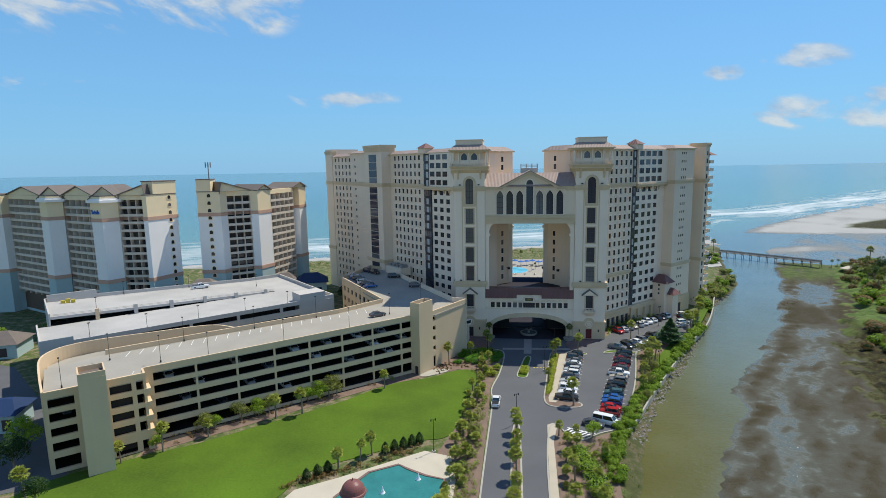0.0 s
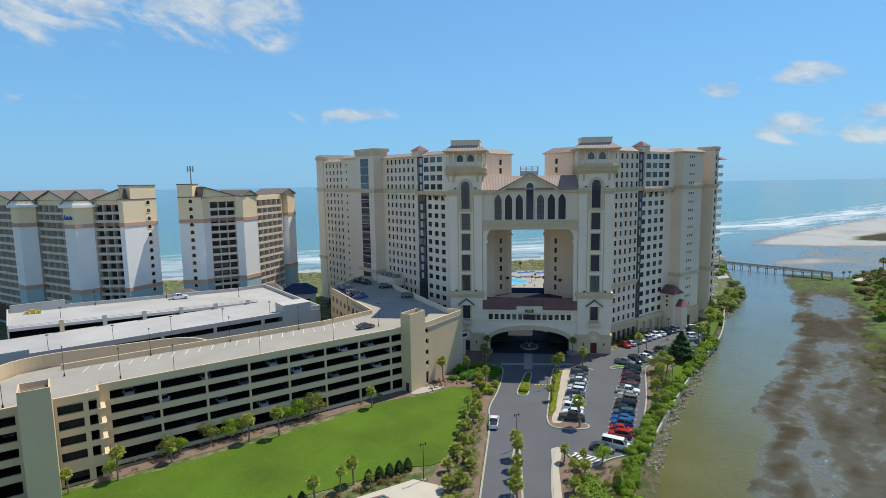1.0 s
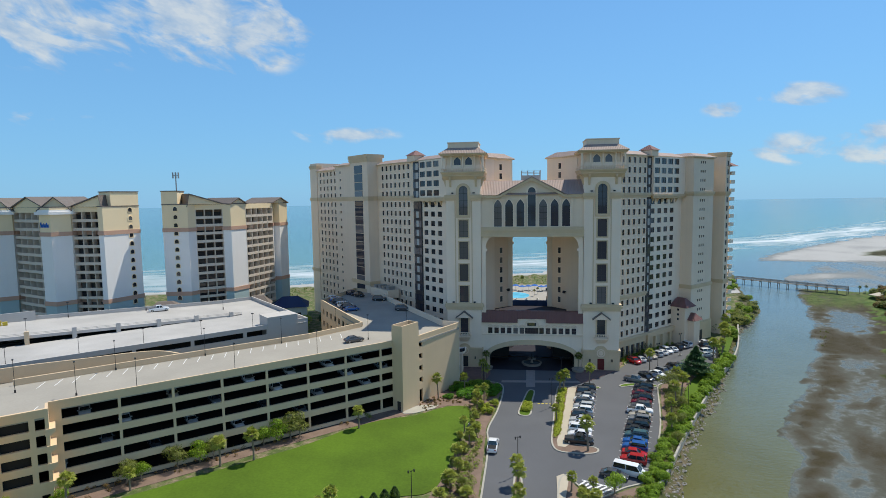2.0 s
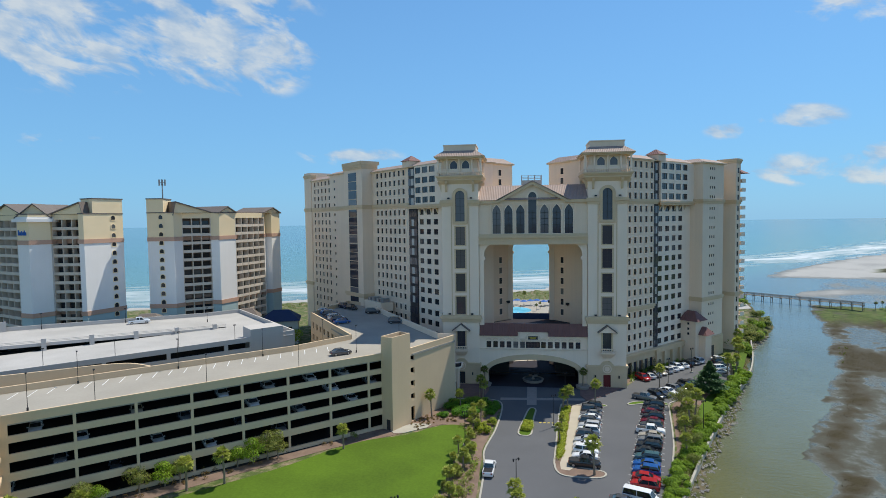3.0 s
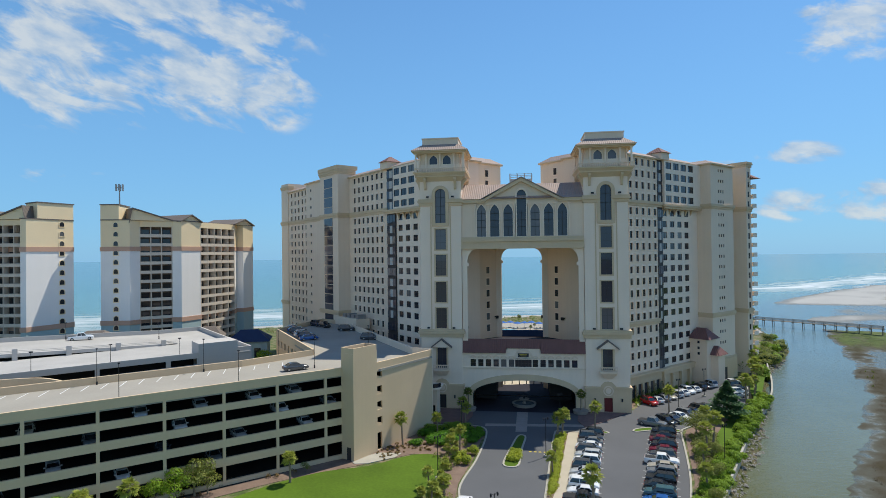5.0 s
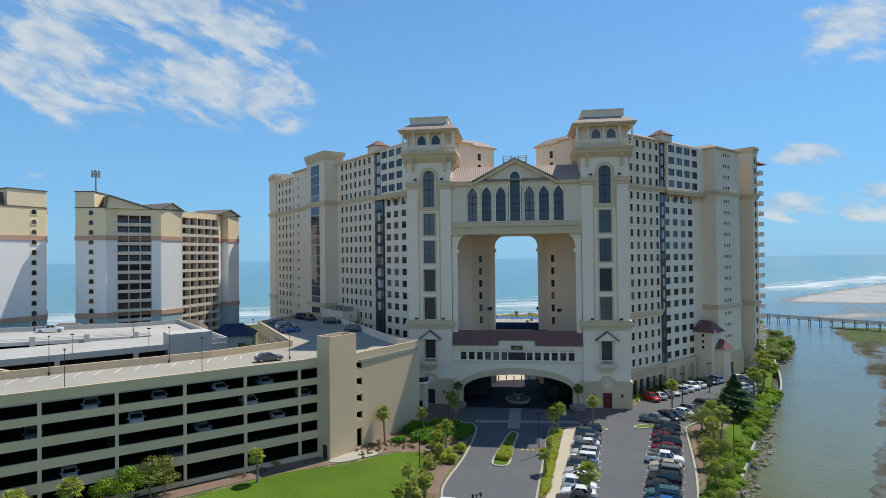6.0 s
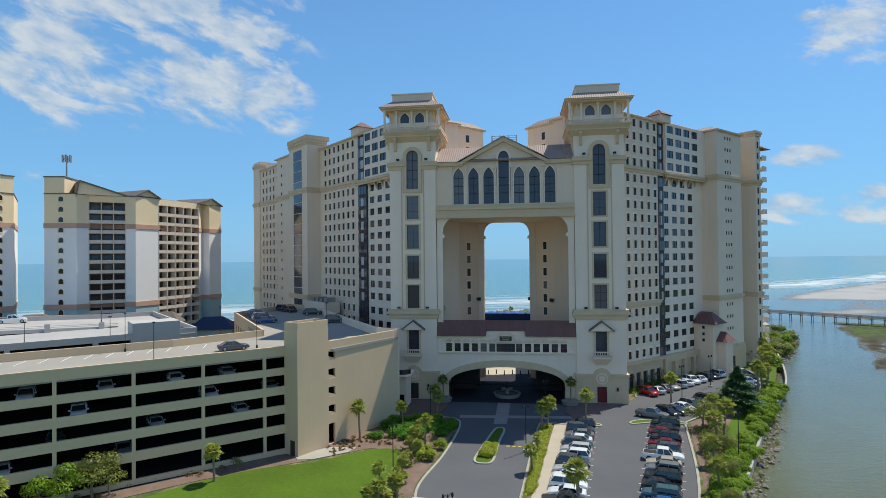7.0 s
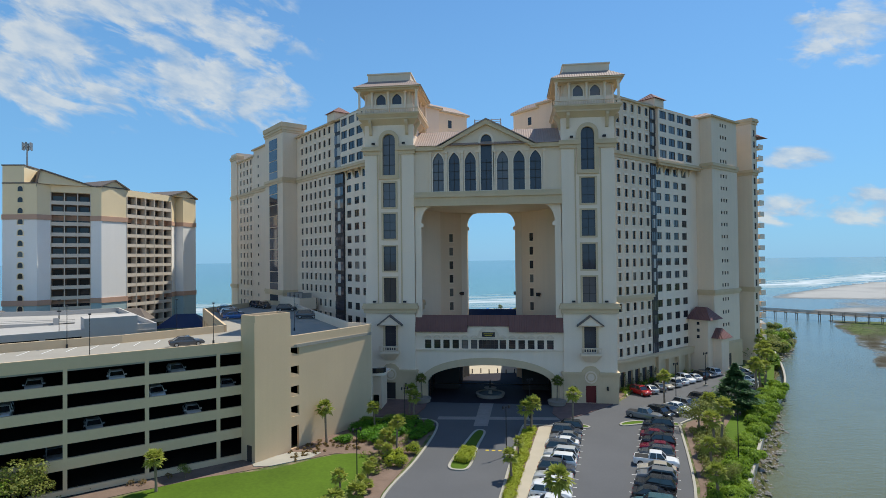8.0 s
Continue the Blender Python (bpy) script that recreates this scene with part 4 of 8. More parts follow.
part("wall", b, STUCCO_PALE, hotel, "white-painted wall", m=M_R)
for x in WIDE_R:
    for z in LOW + MID:
        window(hotel, M_R, x, -10.6, z, 2.1, 1.6, 2, 1)
b = bmesh.new()
block(b, 41.25, 59.5, -11.7, 2.5, 48.7, 60.6, holes_for([43.2, 46.9, 50.6, 54.3], TOP, 2.7, 1.75))
part("wall", b, STUCCO_PALE, hotel, "white-painted projecting upper storeys", m=M_R)
for x in (43.2, 46.9, 50.6, 54.3):
    for z in TOP:
        window(hotel, M_R, x, -11.7, z, 2.7, 1.75, 2, 1)
for i in range(6):
    b = bmesh.new()
    x = 42.4 + i * 2.7
    prism(b, [(-0.0, 0), (-1.1, 0), (-1.1, -0.5), (-0.5, -1.1), (0, -2.2)], -0.2, 0.2)
    part("bracket", b, TRIM, hotel, m=M_R @ Matrix.Translation((x, -10.6, 48.6)) @ Matrix(((0, 0, 1, 0), (1, 0, 0, 0), (0, 1, 0, 0), (0, 0, 0, 1))))


def glass_strip(x0, x1, y, m, z0=4.9, z1=60.9):
    """A full-height bay of bronze glass with pale spandrel panels at some floors."""
    b = bmesh.new()
    box(b, x0, x1, y + 0.25, y + 4, z0, z1)
    part("wall", b, FRAME_DARK, hotel, "dark bronze glazed bay", m=m)
    n = 3
    for k, z in enumerate(ROWS18):
        for i in range(n):
            a, c = x0 + (x1 - x0) * i / n + 0.06, x0 + (x1 - x0) * (i + 1) / n - 0.06
            pm = bmesh.new()
            box(pm, a, c, y + 0.12, y + 0.255, z - 1.3, z + 0.75)
            part("pane", pm, FRAME_PALE if (i == 1 and 4 <= k <= 17 and k % 5 != 3) else PANE_BLUE, hotel, m=m)


glass_strip(39.0, 41.25, -11.2, M_R)
cornice("band", 18, 41.25, -10.9, 48.2, M_R, 0.5, 1.4)
cornice("band", 41.25, 59.4, -11.7, 47.9, M_R, 0.5, 1.2)
cornice("band", 18, 39.0, -10.9, 17.95, M_R, 0.5, 1.35)
roof_edge(18, 58.9, -10.9, 2.5, 60.9, M_R)
b = bmesh.new()
box(b, 39.5, 43.1, -12.0, -8.2, 60.7, 62.5)
part("cupola", b, STUCCO, hotel, m=M_R)
b = bmesh.new()
hip(b, (39.0, 43.6, -12.5, -7.7), 62.503, (41.1, 41.5, -10.2, -9.8), 64.1)
part("cupola_roof", b, ROOF, hotel, m=M_R)
# base storey and arcade
b = bmesh.new()
block(b, 18, 39.4, -11.3, 2.5, 0, 5.55, [(x - 0.9, x + 0.9, 0.4, 3.6) for x in SLIM_R], 0.5)
part("base_wall", b, TRIM, hotel, "tan rusticated base wall", m=M_R)
for x in SLIM_R:
    window(hotel, M_R, x, -11.0, 2.0, 1.8, 3.2, 2, 2)
b = bmesh.new()
block(b, 39.4, 59.5, -8.6, 2.5, 0, 4.9)
part("base_wall", b, FRAME_DARK, hotel, "dark recessed wall behind the arcade", m=M_R)
b = bmesh.new()
block(b, 39.4, 57, -12.0, -11.2, 0.0, 5.6, [(40.3 + i * 4.2, 43.6 + i * 4.2, 0, 4.6) for i in range(4)], 0.8)
part("arcade", b, TRIM, hotel, "tan arcade with square openings", m=M_R)
cornice("band", 18, 57, -11.9, 5.55, M_R, 0.35, 0.6, y1=-10.0)
# stair bay with small windows in threes
TRIO = [64.0, 65.3, 66.6]
b = bmesh.new()
block(b, 59.5, 72.4, -14.6, 2.5, 6.0, 61.1, holes_for(TRIO, ROWS18, 0.65, 0.85))
part("wall", b, STUCCO, hotel, m=M_R)
for x in TRIO:
    for z in ROWS18:
        window(hotel, M_R, x, -14.6, z, 0.65, 0.85)
b = bmesh.new()
box(b, 59.2, 72.7, -15.0, 2.5, 0, 6.0)
part("base_wall", b, TRIM, hotel, "tan base wall", m=M_R)
b = bmesh.new()
box(b, 65.0, 66.6, -15.06, -14.9, 0.1, 3.6)
part("door", b, FRAME_DARK, hotel, "dark service door", m=M_R)
for z, h in ((48.4, 1.4), (18.0, 1.3), (5.8, 0.7)):
    cornice("band", 59.5, 72.4, -14.6, z, M_R, 0.4, h, y1=-9)
roof_edge(59.5, 72.4, -14.6, 2.5, 61.1, M_R, 1.2)
b = bmesh.new()
block(b, 72.4, 79, -11, 2.5, 0, 60.6)
part("wall", b, STUCCO, hotel, m=M_R)
b = bmesh.new()
block(b, 79, 82, -15.4, 2.5, 0, 62.6, holes_for([80.5], ROWS18, 1.1, 1.7))
part("wall", b, STUCCO, hotel, "end pavilion of the wing", m=M_R)
for z in ROWS18:
    window(hotel, M_R, 80.5, -15.4, z, 1.1, 1.7)
for z, h in ((48.3, 1.4), (18.0, 1.3), (61.6, 1.5)):
    cornice("band", 79, 82, -15.4, z, M_R, 0.45, h, y1=-9)
for k in range(18):
    z = 5.2 + 2.95 * k
    bal = bmesh.new()
    box(bal, 82.0, 84.6, -15.9, -11.0, z, z + 0.28)
    box(bal, 82.0, 84.6, -15.9, -15.76, z + 0.28, z + 1.25)
    box(bal, 84.46, 84.6, -15.76, -11.0, z + 0.28, z + 1.25)
    part("balcony", bal, STUCCO_PALE, hotel, "white end balcony", m=M_R)
    b = bmesh.new()
    box(b, 81.9, 82.06, -14.9, -11.4, z + 0.3, z + 2.5)
    part("balcony_door", b, PANE, hotel, m=M_R)
b = bmesh.new()
hip(b, (81.2, 86.0, -16.6, -10), 58.4, (82.4, 83.6, -14.2, -12), 59.9)
part("roof", b, ROOF, hotel, m=M_R)
# entrance porch with two small hipped roofs
b = bmesh.new()
box(b, 54.6, 59.4, -15.4, -10.6, 0, 12.55)
part("porch", b, STUCCO, hotel, m=M_R)
for z in (8.2, 9.7, 11.3):
    b = bmesh.new()
    box(b, 54.53, 54.7, -13.4, -12.8, z, z + 0.7)
    part("window", b, PANE, hotel, "small square porch window", m=M_R)
b = bmesh.new()
hip(b, (53.9, 60.2, -16.3, -10.3), 12.55, (56.7, 57.3, -14.0, -11.4), 15.3)
part("porch_roof", b, ROOF, hotel, "small hipped red roof", m=M_R)
b = bmesh.new()
box(b, 56.8, 60.4, -17.4, -14.6, 0, 8.3)
part("porch", b, STUCCO, hotel, m=M_R)
b = bmesh.new()
hip(b, (56.0, 61.1, -18.1, -14.4), 8.3, (58.3, 58.9, -16.6, -15.4), 10.5)
part("porch_roof", b, ROOF, hotel, "small hipped red roof", m=M_R)

# left wing: x runs towards the bridge, so a place s along the wing is at x = -s
WIDE_L = [-28.4, -32.0, -35.6]
SLIM_L = [-44.7 - 2.68 * i for i in range(7)]
SLIM_F = [-97.4 - 3.3 * i for i in range(5)]
b = bmesh.new()
block(b, -37.6, -18, -10.6, 2.5, 0, 48.7, holes_for(WIDE_L, LOW + MID, 2.0, 1.6))
part("wall", b, STUCCO_PALE, hotel, "white-painted wall", m=M_L)
for x in WIDE_L:
    for z in LOW + MID:
        window(hotel, M_L, x, -10.6, z, 2.0, 1.6, 2, 1)
b = bmesh.new()
block(b, -37.6, -18, -11.7, 2.5, 48.7, 60.6, holes_for([-28.6, -32.2, -35.8], TOP, 2.7, 1.75))
part("wall", b, STUCCO_PALE, hotel, "white-painted projecting upper storeys", m=M_L)
for x in (-28.6, -32.2, -35.8):
    for z in TOP:
        window(hotel, M_L, x, -11.7, z, 2.7, 1.75, 2, 1)
for i in range(4):
    b = bmesh.new()
    prism(b, [(-0.0, 0), (-1.1, 0), (-1.1, -0.5), (-0.5, -1.1), (0, -2.2)], -0.2, 0.2)
    part("bracket", b, TRIM, hotel, m=M_L @ Matrix.Translation((-27.5 - i * 2.9, -10.6, 48.6)) @ Matrix(((0, 0, 1, 0), (1, 0, 0, 0), (0, 1, 0, 0), (0, 0, 0, 1))))
glass_strip(-41.9, -37.6, -11.2, M_L)
b = bmesh.new()
block(b, -64.4, -41.9, -10.9, 2.5, 0, 60.9, holes_for(SLIM_L, ROWS18, 1.15, 1.7))
part("wall", b, STUCCO, hotel, m=M_L)
for x in SLIM_L:
    for z in ROWS18:
        window(hotel, M_L, x, -10.9, z, 1.15, 1.7, 1, 2, True)
b = bmesh.new()
box(b, -77.2, -64.4, -14.9, -8.6, 0, 63.4)
part("wall", b, STUCCO, hotel, "tall stair bay", m=M_L)
b = bmesh.new()
box(b, -77.7, -63.9, -15.4, -8.2, 63.4, 64.6)
part("cap", b, TRIM, hotel, m=M_L)
for k in range(19):
    pm = bmesh.new()
    box(pm, -73.9, -68.2, -15.0, -14.85, 3.0 + 3.06 * k, 5.85 + 3.06 * k)
    part("pane", pm, PANE_BLUE, hotel, m=M_L)
b = bmesh.new()
block(b, -94, -77.2, -12.4, 2.5, 0, 62.0, holes_for([-90.0], ROWS18, 1.0, 0.9))
part("wall", b, STUCCO, hotel, m=M_L)
for z in ROWS18:
    window(hotel, M_L, -90.0, -12.4, z, 1.0, 0.9)
b = bmesh.new()
block(b, -113.6, -94, -10.9, 2.5, 0, 60.9, holes_for(SLIM_F, ROWS18, 1.15, 1.7))
part("wall", b, STUCCO, hotel, m=M_L)
for x in SLIM_F:
    for z in ROWS18:
        window(hotel, M_L, x, -10.9, z, 1.15, 1.7, 1, 2, True)
b = bmesh.new()
box(b, -120.2, -113.6, -11.2, 2.5, 0, 64.3)
part("wall", b, STUCCO, hotel, "end pavilion of the wing", m=M_L)
for x0, x1, y in ((-64.4, -41.9, -10.9), (-94, -77.2, -12.4), (-113.6, -94, -10.9)):
    cornice("band", x0, x1, y, 48.3, M_L, 0.5, 1.5)
cornice("band", -41.9, -18, -11.7, 47.9, M_L, 0.5, 1.2)
for x0, x1, y in ((-77.2, -64.4, -14.9), (-120.2, -113.6, -11.2)):
    for z, h in ((48.3, 1.5), (18.0, 1.4), (62.0, 1.4)):
        cornice("band", x0, x1, y, z, M_L, 0.4, h, y1=-9)
roof_edge(-64.3, -18, -10.9, 2.5, 60.9, M_L)
roof_edge(-94, -77.2, -12.4, 2.5, 62.0, M_L, 1.0)
roof_edge(-113.6, -94, -10.9, 2.5, 60.9, M_L)
b = bmesh.new()
box(b, -43.7, -39.9, -12.0, -8.0, 60.7, 62.6)
part("cupola", b, STUCCO, hotel, m=M_L)
b = bmesh.new()
hip(b, (-44.2, -39.4, -12.5, -7.5), 62.603, (-42.0, -41.6, -10.0, -9.6), 64.3)
part("cupola_roof", b, ROOF, hotel, m=M_L)

# splayed end blocks of both wings, seen through the opening
for m, sg in ((M_R, 1), (M_L, -1)):
    b = bmesh.new()
    x0, x1 = sorted((sg * 19.5, sg * 28.0))
    block(b, x0, x1, -6.2, 11.8, 0, 60.9)
    part("wall", b, STUCCO, hotel, "splayed end wall of the wing", m=m)
    roof_edge(x0, x1, -6.2, 11.8, 60.9, m, 1.6, 0.5)
    face = m @ pose(sg * 19.5, 6.7, 0, 0, 0, -90 * sg)
    for z in [15.75 + 3.1 * k for k in range(6)] + [54.5, 57.3]:
        b = bmesh.new()
        box(b, -0.5, 0.5, -0.03, 0.2, z, z + 1.75)
        ob = part("slot_window", b, PANE, hotel, m=face)
        b = bmesh.new()
        box(b, -0.72, 0.72, -0.1, 0.1, z - 0.25, z - 0.03)
        box(b, -0.72, 0.72, -0.1, 0.1, z + 1.78, z + 2.05)
        part("surround", b, STUCCO_PALE, ob)
    for dx in (-4.4, 2.5):
        b = bmesh.new()
        box(b, dx - 0.22, dx + 0.22, -0.6, 0.1, 19.3, 19.6)
        box(b, dx - 0.35, dx + 0.35, -1.0, -0.5, 19.0, 19.75)
        part("floodlight", b, IRON, hotel, m=face)

# the two towers
TW_X = 19.1


def tower(cx):
    m = pose(cx, -0.5, 0)
    b = bmesh.new()
    zs = [(19.0, 23.8), (25.2, 30.0), (31.5, 36.4), (37.7, 42.5)]
    outer = [(-4.9, 16.9), (4.9, 16.9), (4.9, 58), (-4.9, 58)]
    head = arch(0, 44.0, 2.5, 50.9, 1.25)
    outline_wall(b, outer, [[(-1.25, a), (1.25, a), (1.25, c), (-1.25, c)] for a, c in zs] + [head], 0, 0.6)
    part("wall", b, STUCCO_PALE, hotel, "tower front", m=m)
    b = bmesh.new()
    box(b, -4.9, 4.9, 0.6, 9.8, 0, 58)
    part("wall", b, STUCCO_PALE, hotel, "tower shaft", m=m)
    for a, c in zs:
        window(hotel, m, 0, 0.1, (a + c) / 2, 2.5, c - a, 2, 3)
        b = bmesh.new()
        q = [(-1.25, a), (1.25, a), (1.25, c), (-1.25, c)]
        ring([(x * 1.3, (z - (a + c) / 2) * 1.12 + (a + c) / 2) for x, z in q], q, b, -0.12, 0.02)
        part("surround", b, TRIM, hotel, m=m)
    b = bmesh.new()
    outline_wall(b, head, [], 0.3, 0.33)
    p = part("window", b, PANE_BLUE, hotel, "tall arched window", m=m)
    b = bmesh.new()
    for z in (46.0, 48.0, 50.0):
        box(b, -1.25, 1.25, 0.2, 0.3, z, z + 0.1)
    box(b, -0.05, 0.05, 0.2, 0.3, 44, 52)
    part("mullion", b, FRAME_DARK, p)
    b = bmesh.new()
    ring(grown(0, 44.0, 2.5, 50.9, 1.25, 0.75), arch(0, 44.0, 2.5, 50.9, 1.25), b, -0.35, 0.02)
    part("surround", b, TRIM, hotel, m=m)
    # corner strips down the shaft
    for x in (-2.35, 2.35):
        b = bmesh.new()
        box(b, x - 0.12, x + 0.12, -0.1, 0.05, 18.4, 48.0)
        part("pilaster", b, TRIM, hotel, m=m)
    for sx in (-1, 1):
        cornice("band", *sorted((sx * 1.95, sx * 4.9)), 0, 48.1, m, 0.55, 1.6, y1=9.9)
    cornice("band", -4.9, 4.9, 0, 16.9, m, 0.7, 1.9, y1=9.9)
    # lower stage
    b = bmesh.new()
    outline_wall(b, [(-4.9, 0), (4.9, 0), (4.9, 16.9), (-4.9, 16.9)], [[(-1.1, 9.6), (1.1, 9.6), (1.1, 14.4), (-1.1, 14.4)], [(-0.95, 0.16), (0.95, 0.16), (0.95, 3.4), (-0.95, 3.4)]], 0, 0.6)
    part("wall", b, STUCCO_PALE, hotel, "lower tower front", m=m)
    window(hotel, m, 0, 0.1, 12.0, 2.2, 4.8, 2, 3)
    b = bmesh.new()
    prism(b, [(-2.2, 14.6), (2.2, 14.6), (0, 16.3)], -0.9, 0.1)
    part("pediment", b, STUCCO_PALE, hotel, m=m @ Matrix(((1, 0, 0, 0), (0, 0, 1, 0), (0, 1, 0, 0), (0, 0, 0, 1))))
    b = bmesh.new()
    for sx in (-1, 1):
        prism(b, [(0, 16.3), (sx * 2.45, 14.45), (sx * 2.45, 14.75), (0, 16.65)], -1.1, 0.1)
    part("pediment_roof", b, ROOF_BROWN, hotel, m=m @ Matrix(((1, 0, 0, 0), (0, 0, 1, 0), (0, 1, 0, 0), (0, 0, 0, 1))))
    b = bmesh.new()
    box(b, -1.5, -1.1, -0.15, 0.05, 9.4, 14.6)
    box(b, 1.1, 1.5, -0.15, 0.05, 9.4, 14.6)
    part("surround", b, TRIM, hotel, m=m)
    b = bmesh.new()
    hip(b, (-1.0, 1.0, -0.6, 0.05), 7.9, (-1.9, 1.9, -1.6, 0.05), 9.2)
    box(b, -1.9, 1.9, -1.6, 0.05, 9.2, 9.5)
    for k in range(9):
        x = -1.8 + 0.45 * k
        box(b, x - 0.07, x + 0.07, -1.55, -1.41, 9.5, 10.4)
    box(b, -1.95, 1.95, -1.62, -1.34, 10.4, 10.6)
    part("balcony", b, STUCCO, hotel, "small balustraded balcony", m=m)
    # base: band, roundel and door
    b = bmesh.new()
    outline_wall(b, [(-5.1, 0), (5.1, 0), (5.1, 5.2), (1.9, 5.2), (1.6, 6.2), (0.9, 6.9), (0, 7.1), (-0.9, 6.9), (-1.6, 6.2), (-1.9, 5.2), (-5.1, 5.2)], [[(-0.95, 0.16), (0.95, 0.16), (0.95, 3.4), (-0.95, 3.4)]], -0.25, 0.01)
    box(b, -5.1, -4.85, 0.01, 9.8, 0, 5.2)
    box(b, 4.85, 5.1, 0.01, 9.8, 0, 5.2)
    part("base_wall", b, TRIM, hotel, "tan base course", m=m)
    b = bmesh.new()
    for r0, r1, d in ((1.15, 0.9, -0.42), (0.65, 0.05, -0.36)):
        ring([(r0 * math.cos(a * math.pi / 10), 5.0 + r0 * math.sin(a * math.pi / 10)) for a in range(20)], [(r1 * math.cos(a * math.pi / 10), 5.0 + r1 * math.sin(a * math.pi / 10)) for a in range(20)], b, d, -0.2)
    part("roundel", b, STUCCO, hotel, m=m)
    for sx in (-1, 1):
        cornice("band", *sorted((sx * 1.9, sx * 5.1)), -0.25, 5.2, m, 0.3, 0.7, y1=9.9)
    d = bmesh.new()
    box(d, -0.95, 0.95, 0.1, 0.2, 0.16, 3.4)
    part("door", d, RED_DOOR if cx > 0 else FRAME_DARK, hotel, "dark red panelled door" if cx > 0 else "dark entrance door", m=m)
    for x in (-3.0, 3.0):
        d = bmesh.new()
        box(d, x - 0.15, x + 0.15, -0.6, -0.2, 2.6, 3.3)
        part("wall_lantern", d, IRON, hotel, m=m)
        for z in (17.0 + 2.0, 50.0):
            d = bmesh.new()
            box(d, x - 0.3, x + 0.3, -0.9, -0.4, z, z + 0.35)
            part("floodlight", d, IRON, hotel, m=m)
    # belvedere: brackets, balcony, loggia, roof
    m2 = pose(cx, 4.4, 0)
    for a in range(4):
        for x in (-3.6, 3.6):
            b = bmesh.new()
            prism(b, [(0, 54.7), (-1.2, 54.7), (-1.2, 54.2), (-0.65, 53.4), (-0.3, 52.1), (0, 51.9)], -0.28, 0.28)
            part("bracket", b, TRIM, hotel, m=m2 @ pose(0, 0, 0, 0, 0, 90 * a) @ Matrix.Translation((x, -4.9, 0)) @ Matrix(((0, 0, 1, 0), (1, 0, 0, 0), (0, 1, 0, 0), (0, 0, 0, 1))))
    b = bmesh.new()
    hip(b, (-4.9, 4.9, -4.9, 4.9), 53.9, (-5.8, 5.8, -5.8, 5.8), 54.9)
    box(b, -5.9, 5.9, -5.9, 5.9, 54.9, 55.2)
    hip(b, (-5.8, 5.8, -5.8, 5.8), 55.2, (-6.2, 6.2, -6.2, 6.2), 55.8)
    box(b, -6.3, 6.3, -6.3, 6.3, 55.8, 56.1)
    part("balcony", b, TRIM, hotel, "moulded balcony round the tower head", m=m2)
    for a in range(4):
        r = m2 @ pose(0, 0, 0, 0, 0, 90 * a)
        b = bmesh.new()
        for k in range(26):
            x = -5.9 + 11.8 * k / 25
            box(b, x - 0.09, x + 0.09, -6.03, -5.85, 56.1, 56.85)
        box(b, -6.1, 6.1, -6.12, -5.76, 56.85, 57.05)
        part("balustrade", b, STUCCO, hotel, m=r)
        b = bmesh.new()
        heads = [arch(x, 57.2, 1.9, 59.1, 1.1, 10, True) for x in (-1.6, 1.6)]
        outline_wall(b, [(-4.2, 56.1), (4.2, 56.1), (4.2, 61.0), (-4.2, 61.0)], heads, -4.6, -4.2)
        part("wall", b, STUCCO, hotel, "belvedere wall with pointed windows", m=r)
        for x, h in zip((-1.6, 1.6), heads):
            b = bmesh.new()
            outline_wall(b, h, [], -4.35, -4.32)
            part("window", b, PANE_BLUE, hotel, "pointed belvedere window", m=r)
            b = bmesh.new()
            ring(grown(x, 57.2, 1.9, 59.1, 1.1, 0.22, 10, True), h, b, -4.7, -4.58)
            part("surround", b, STUCCO_PALE, hotel, m=r)
        for x in (-5.7, -3.3, 0, 3.3):
            b = bmesh.new()
            lathe(b, [(0.34, 56.1), (0.34, 56.6), (0.25, 56.7), (0.22, 60.1), (0.36, 60.4), (0.36, 60.7)], 10, x, -5.7 if abs(x) > 5 else -5.0)
            part("column", b, STUCCO_PALE, hotel, m=r)
    b = bmesh.new()
    box(b, -6.2, 6.2, -6.2, 6.2, 60.5, 60.85)
    box(b, -6.6, 6.6, -6.6, 6.6, 60.85, 61.15)
    part("eave", b, TRIM, hotel, m=m2)
    b = bmesh.new()
    hip(b, (-6.75, 6.75, -6.75, 6.75), 61.15, (-4.2, 4.2, -4.2, 4.2), 62.9)
    part("roof", b, ROOF_PINK, hotel, m=m2)
    b = bmesh.new()
    box(b, -4.3, 4.3, -4.3, 4.3, 62.3, 64.15)
    box(b, -4.45, 4.45, -4.45, 4.45, 64.15, 64.4)
    part("parapet", b, STUCCO, hotel, m=m2)


tower(-TW_X)
tower(TW_X)

# upper bridge with seven pointed windows and a gable
b = bmesh.new()
WX = [-9.4, -6.27, -3.13, 3.13, 6.27, 9.4]
heads = [arch(x, 40.6, 2.15, 46.4, 1.8, 10, True) for x in WX]
mid = arch(0, 40.6, 2.15, 50.2, 1.3, 12)
outline_wall(b, [(-14.2, 38.0), (14.2, 38.0), (14.2, 49.4), (8.8, 49.4), (0, 54.0), (-8.8, 49.4), (-14.2, 49.4)], heads + [mid], 0, 0.6)
part("wall", b, STUCCO, hotel, "upper bridge front with pointed windows")
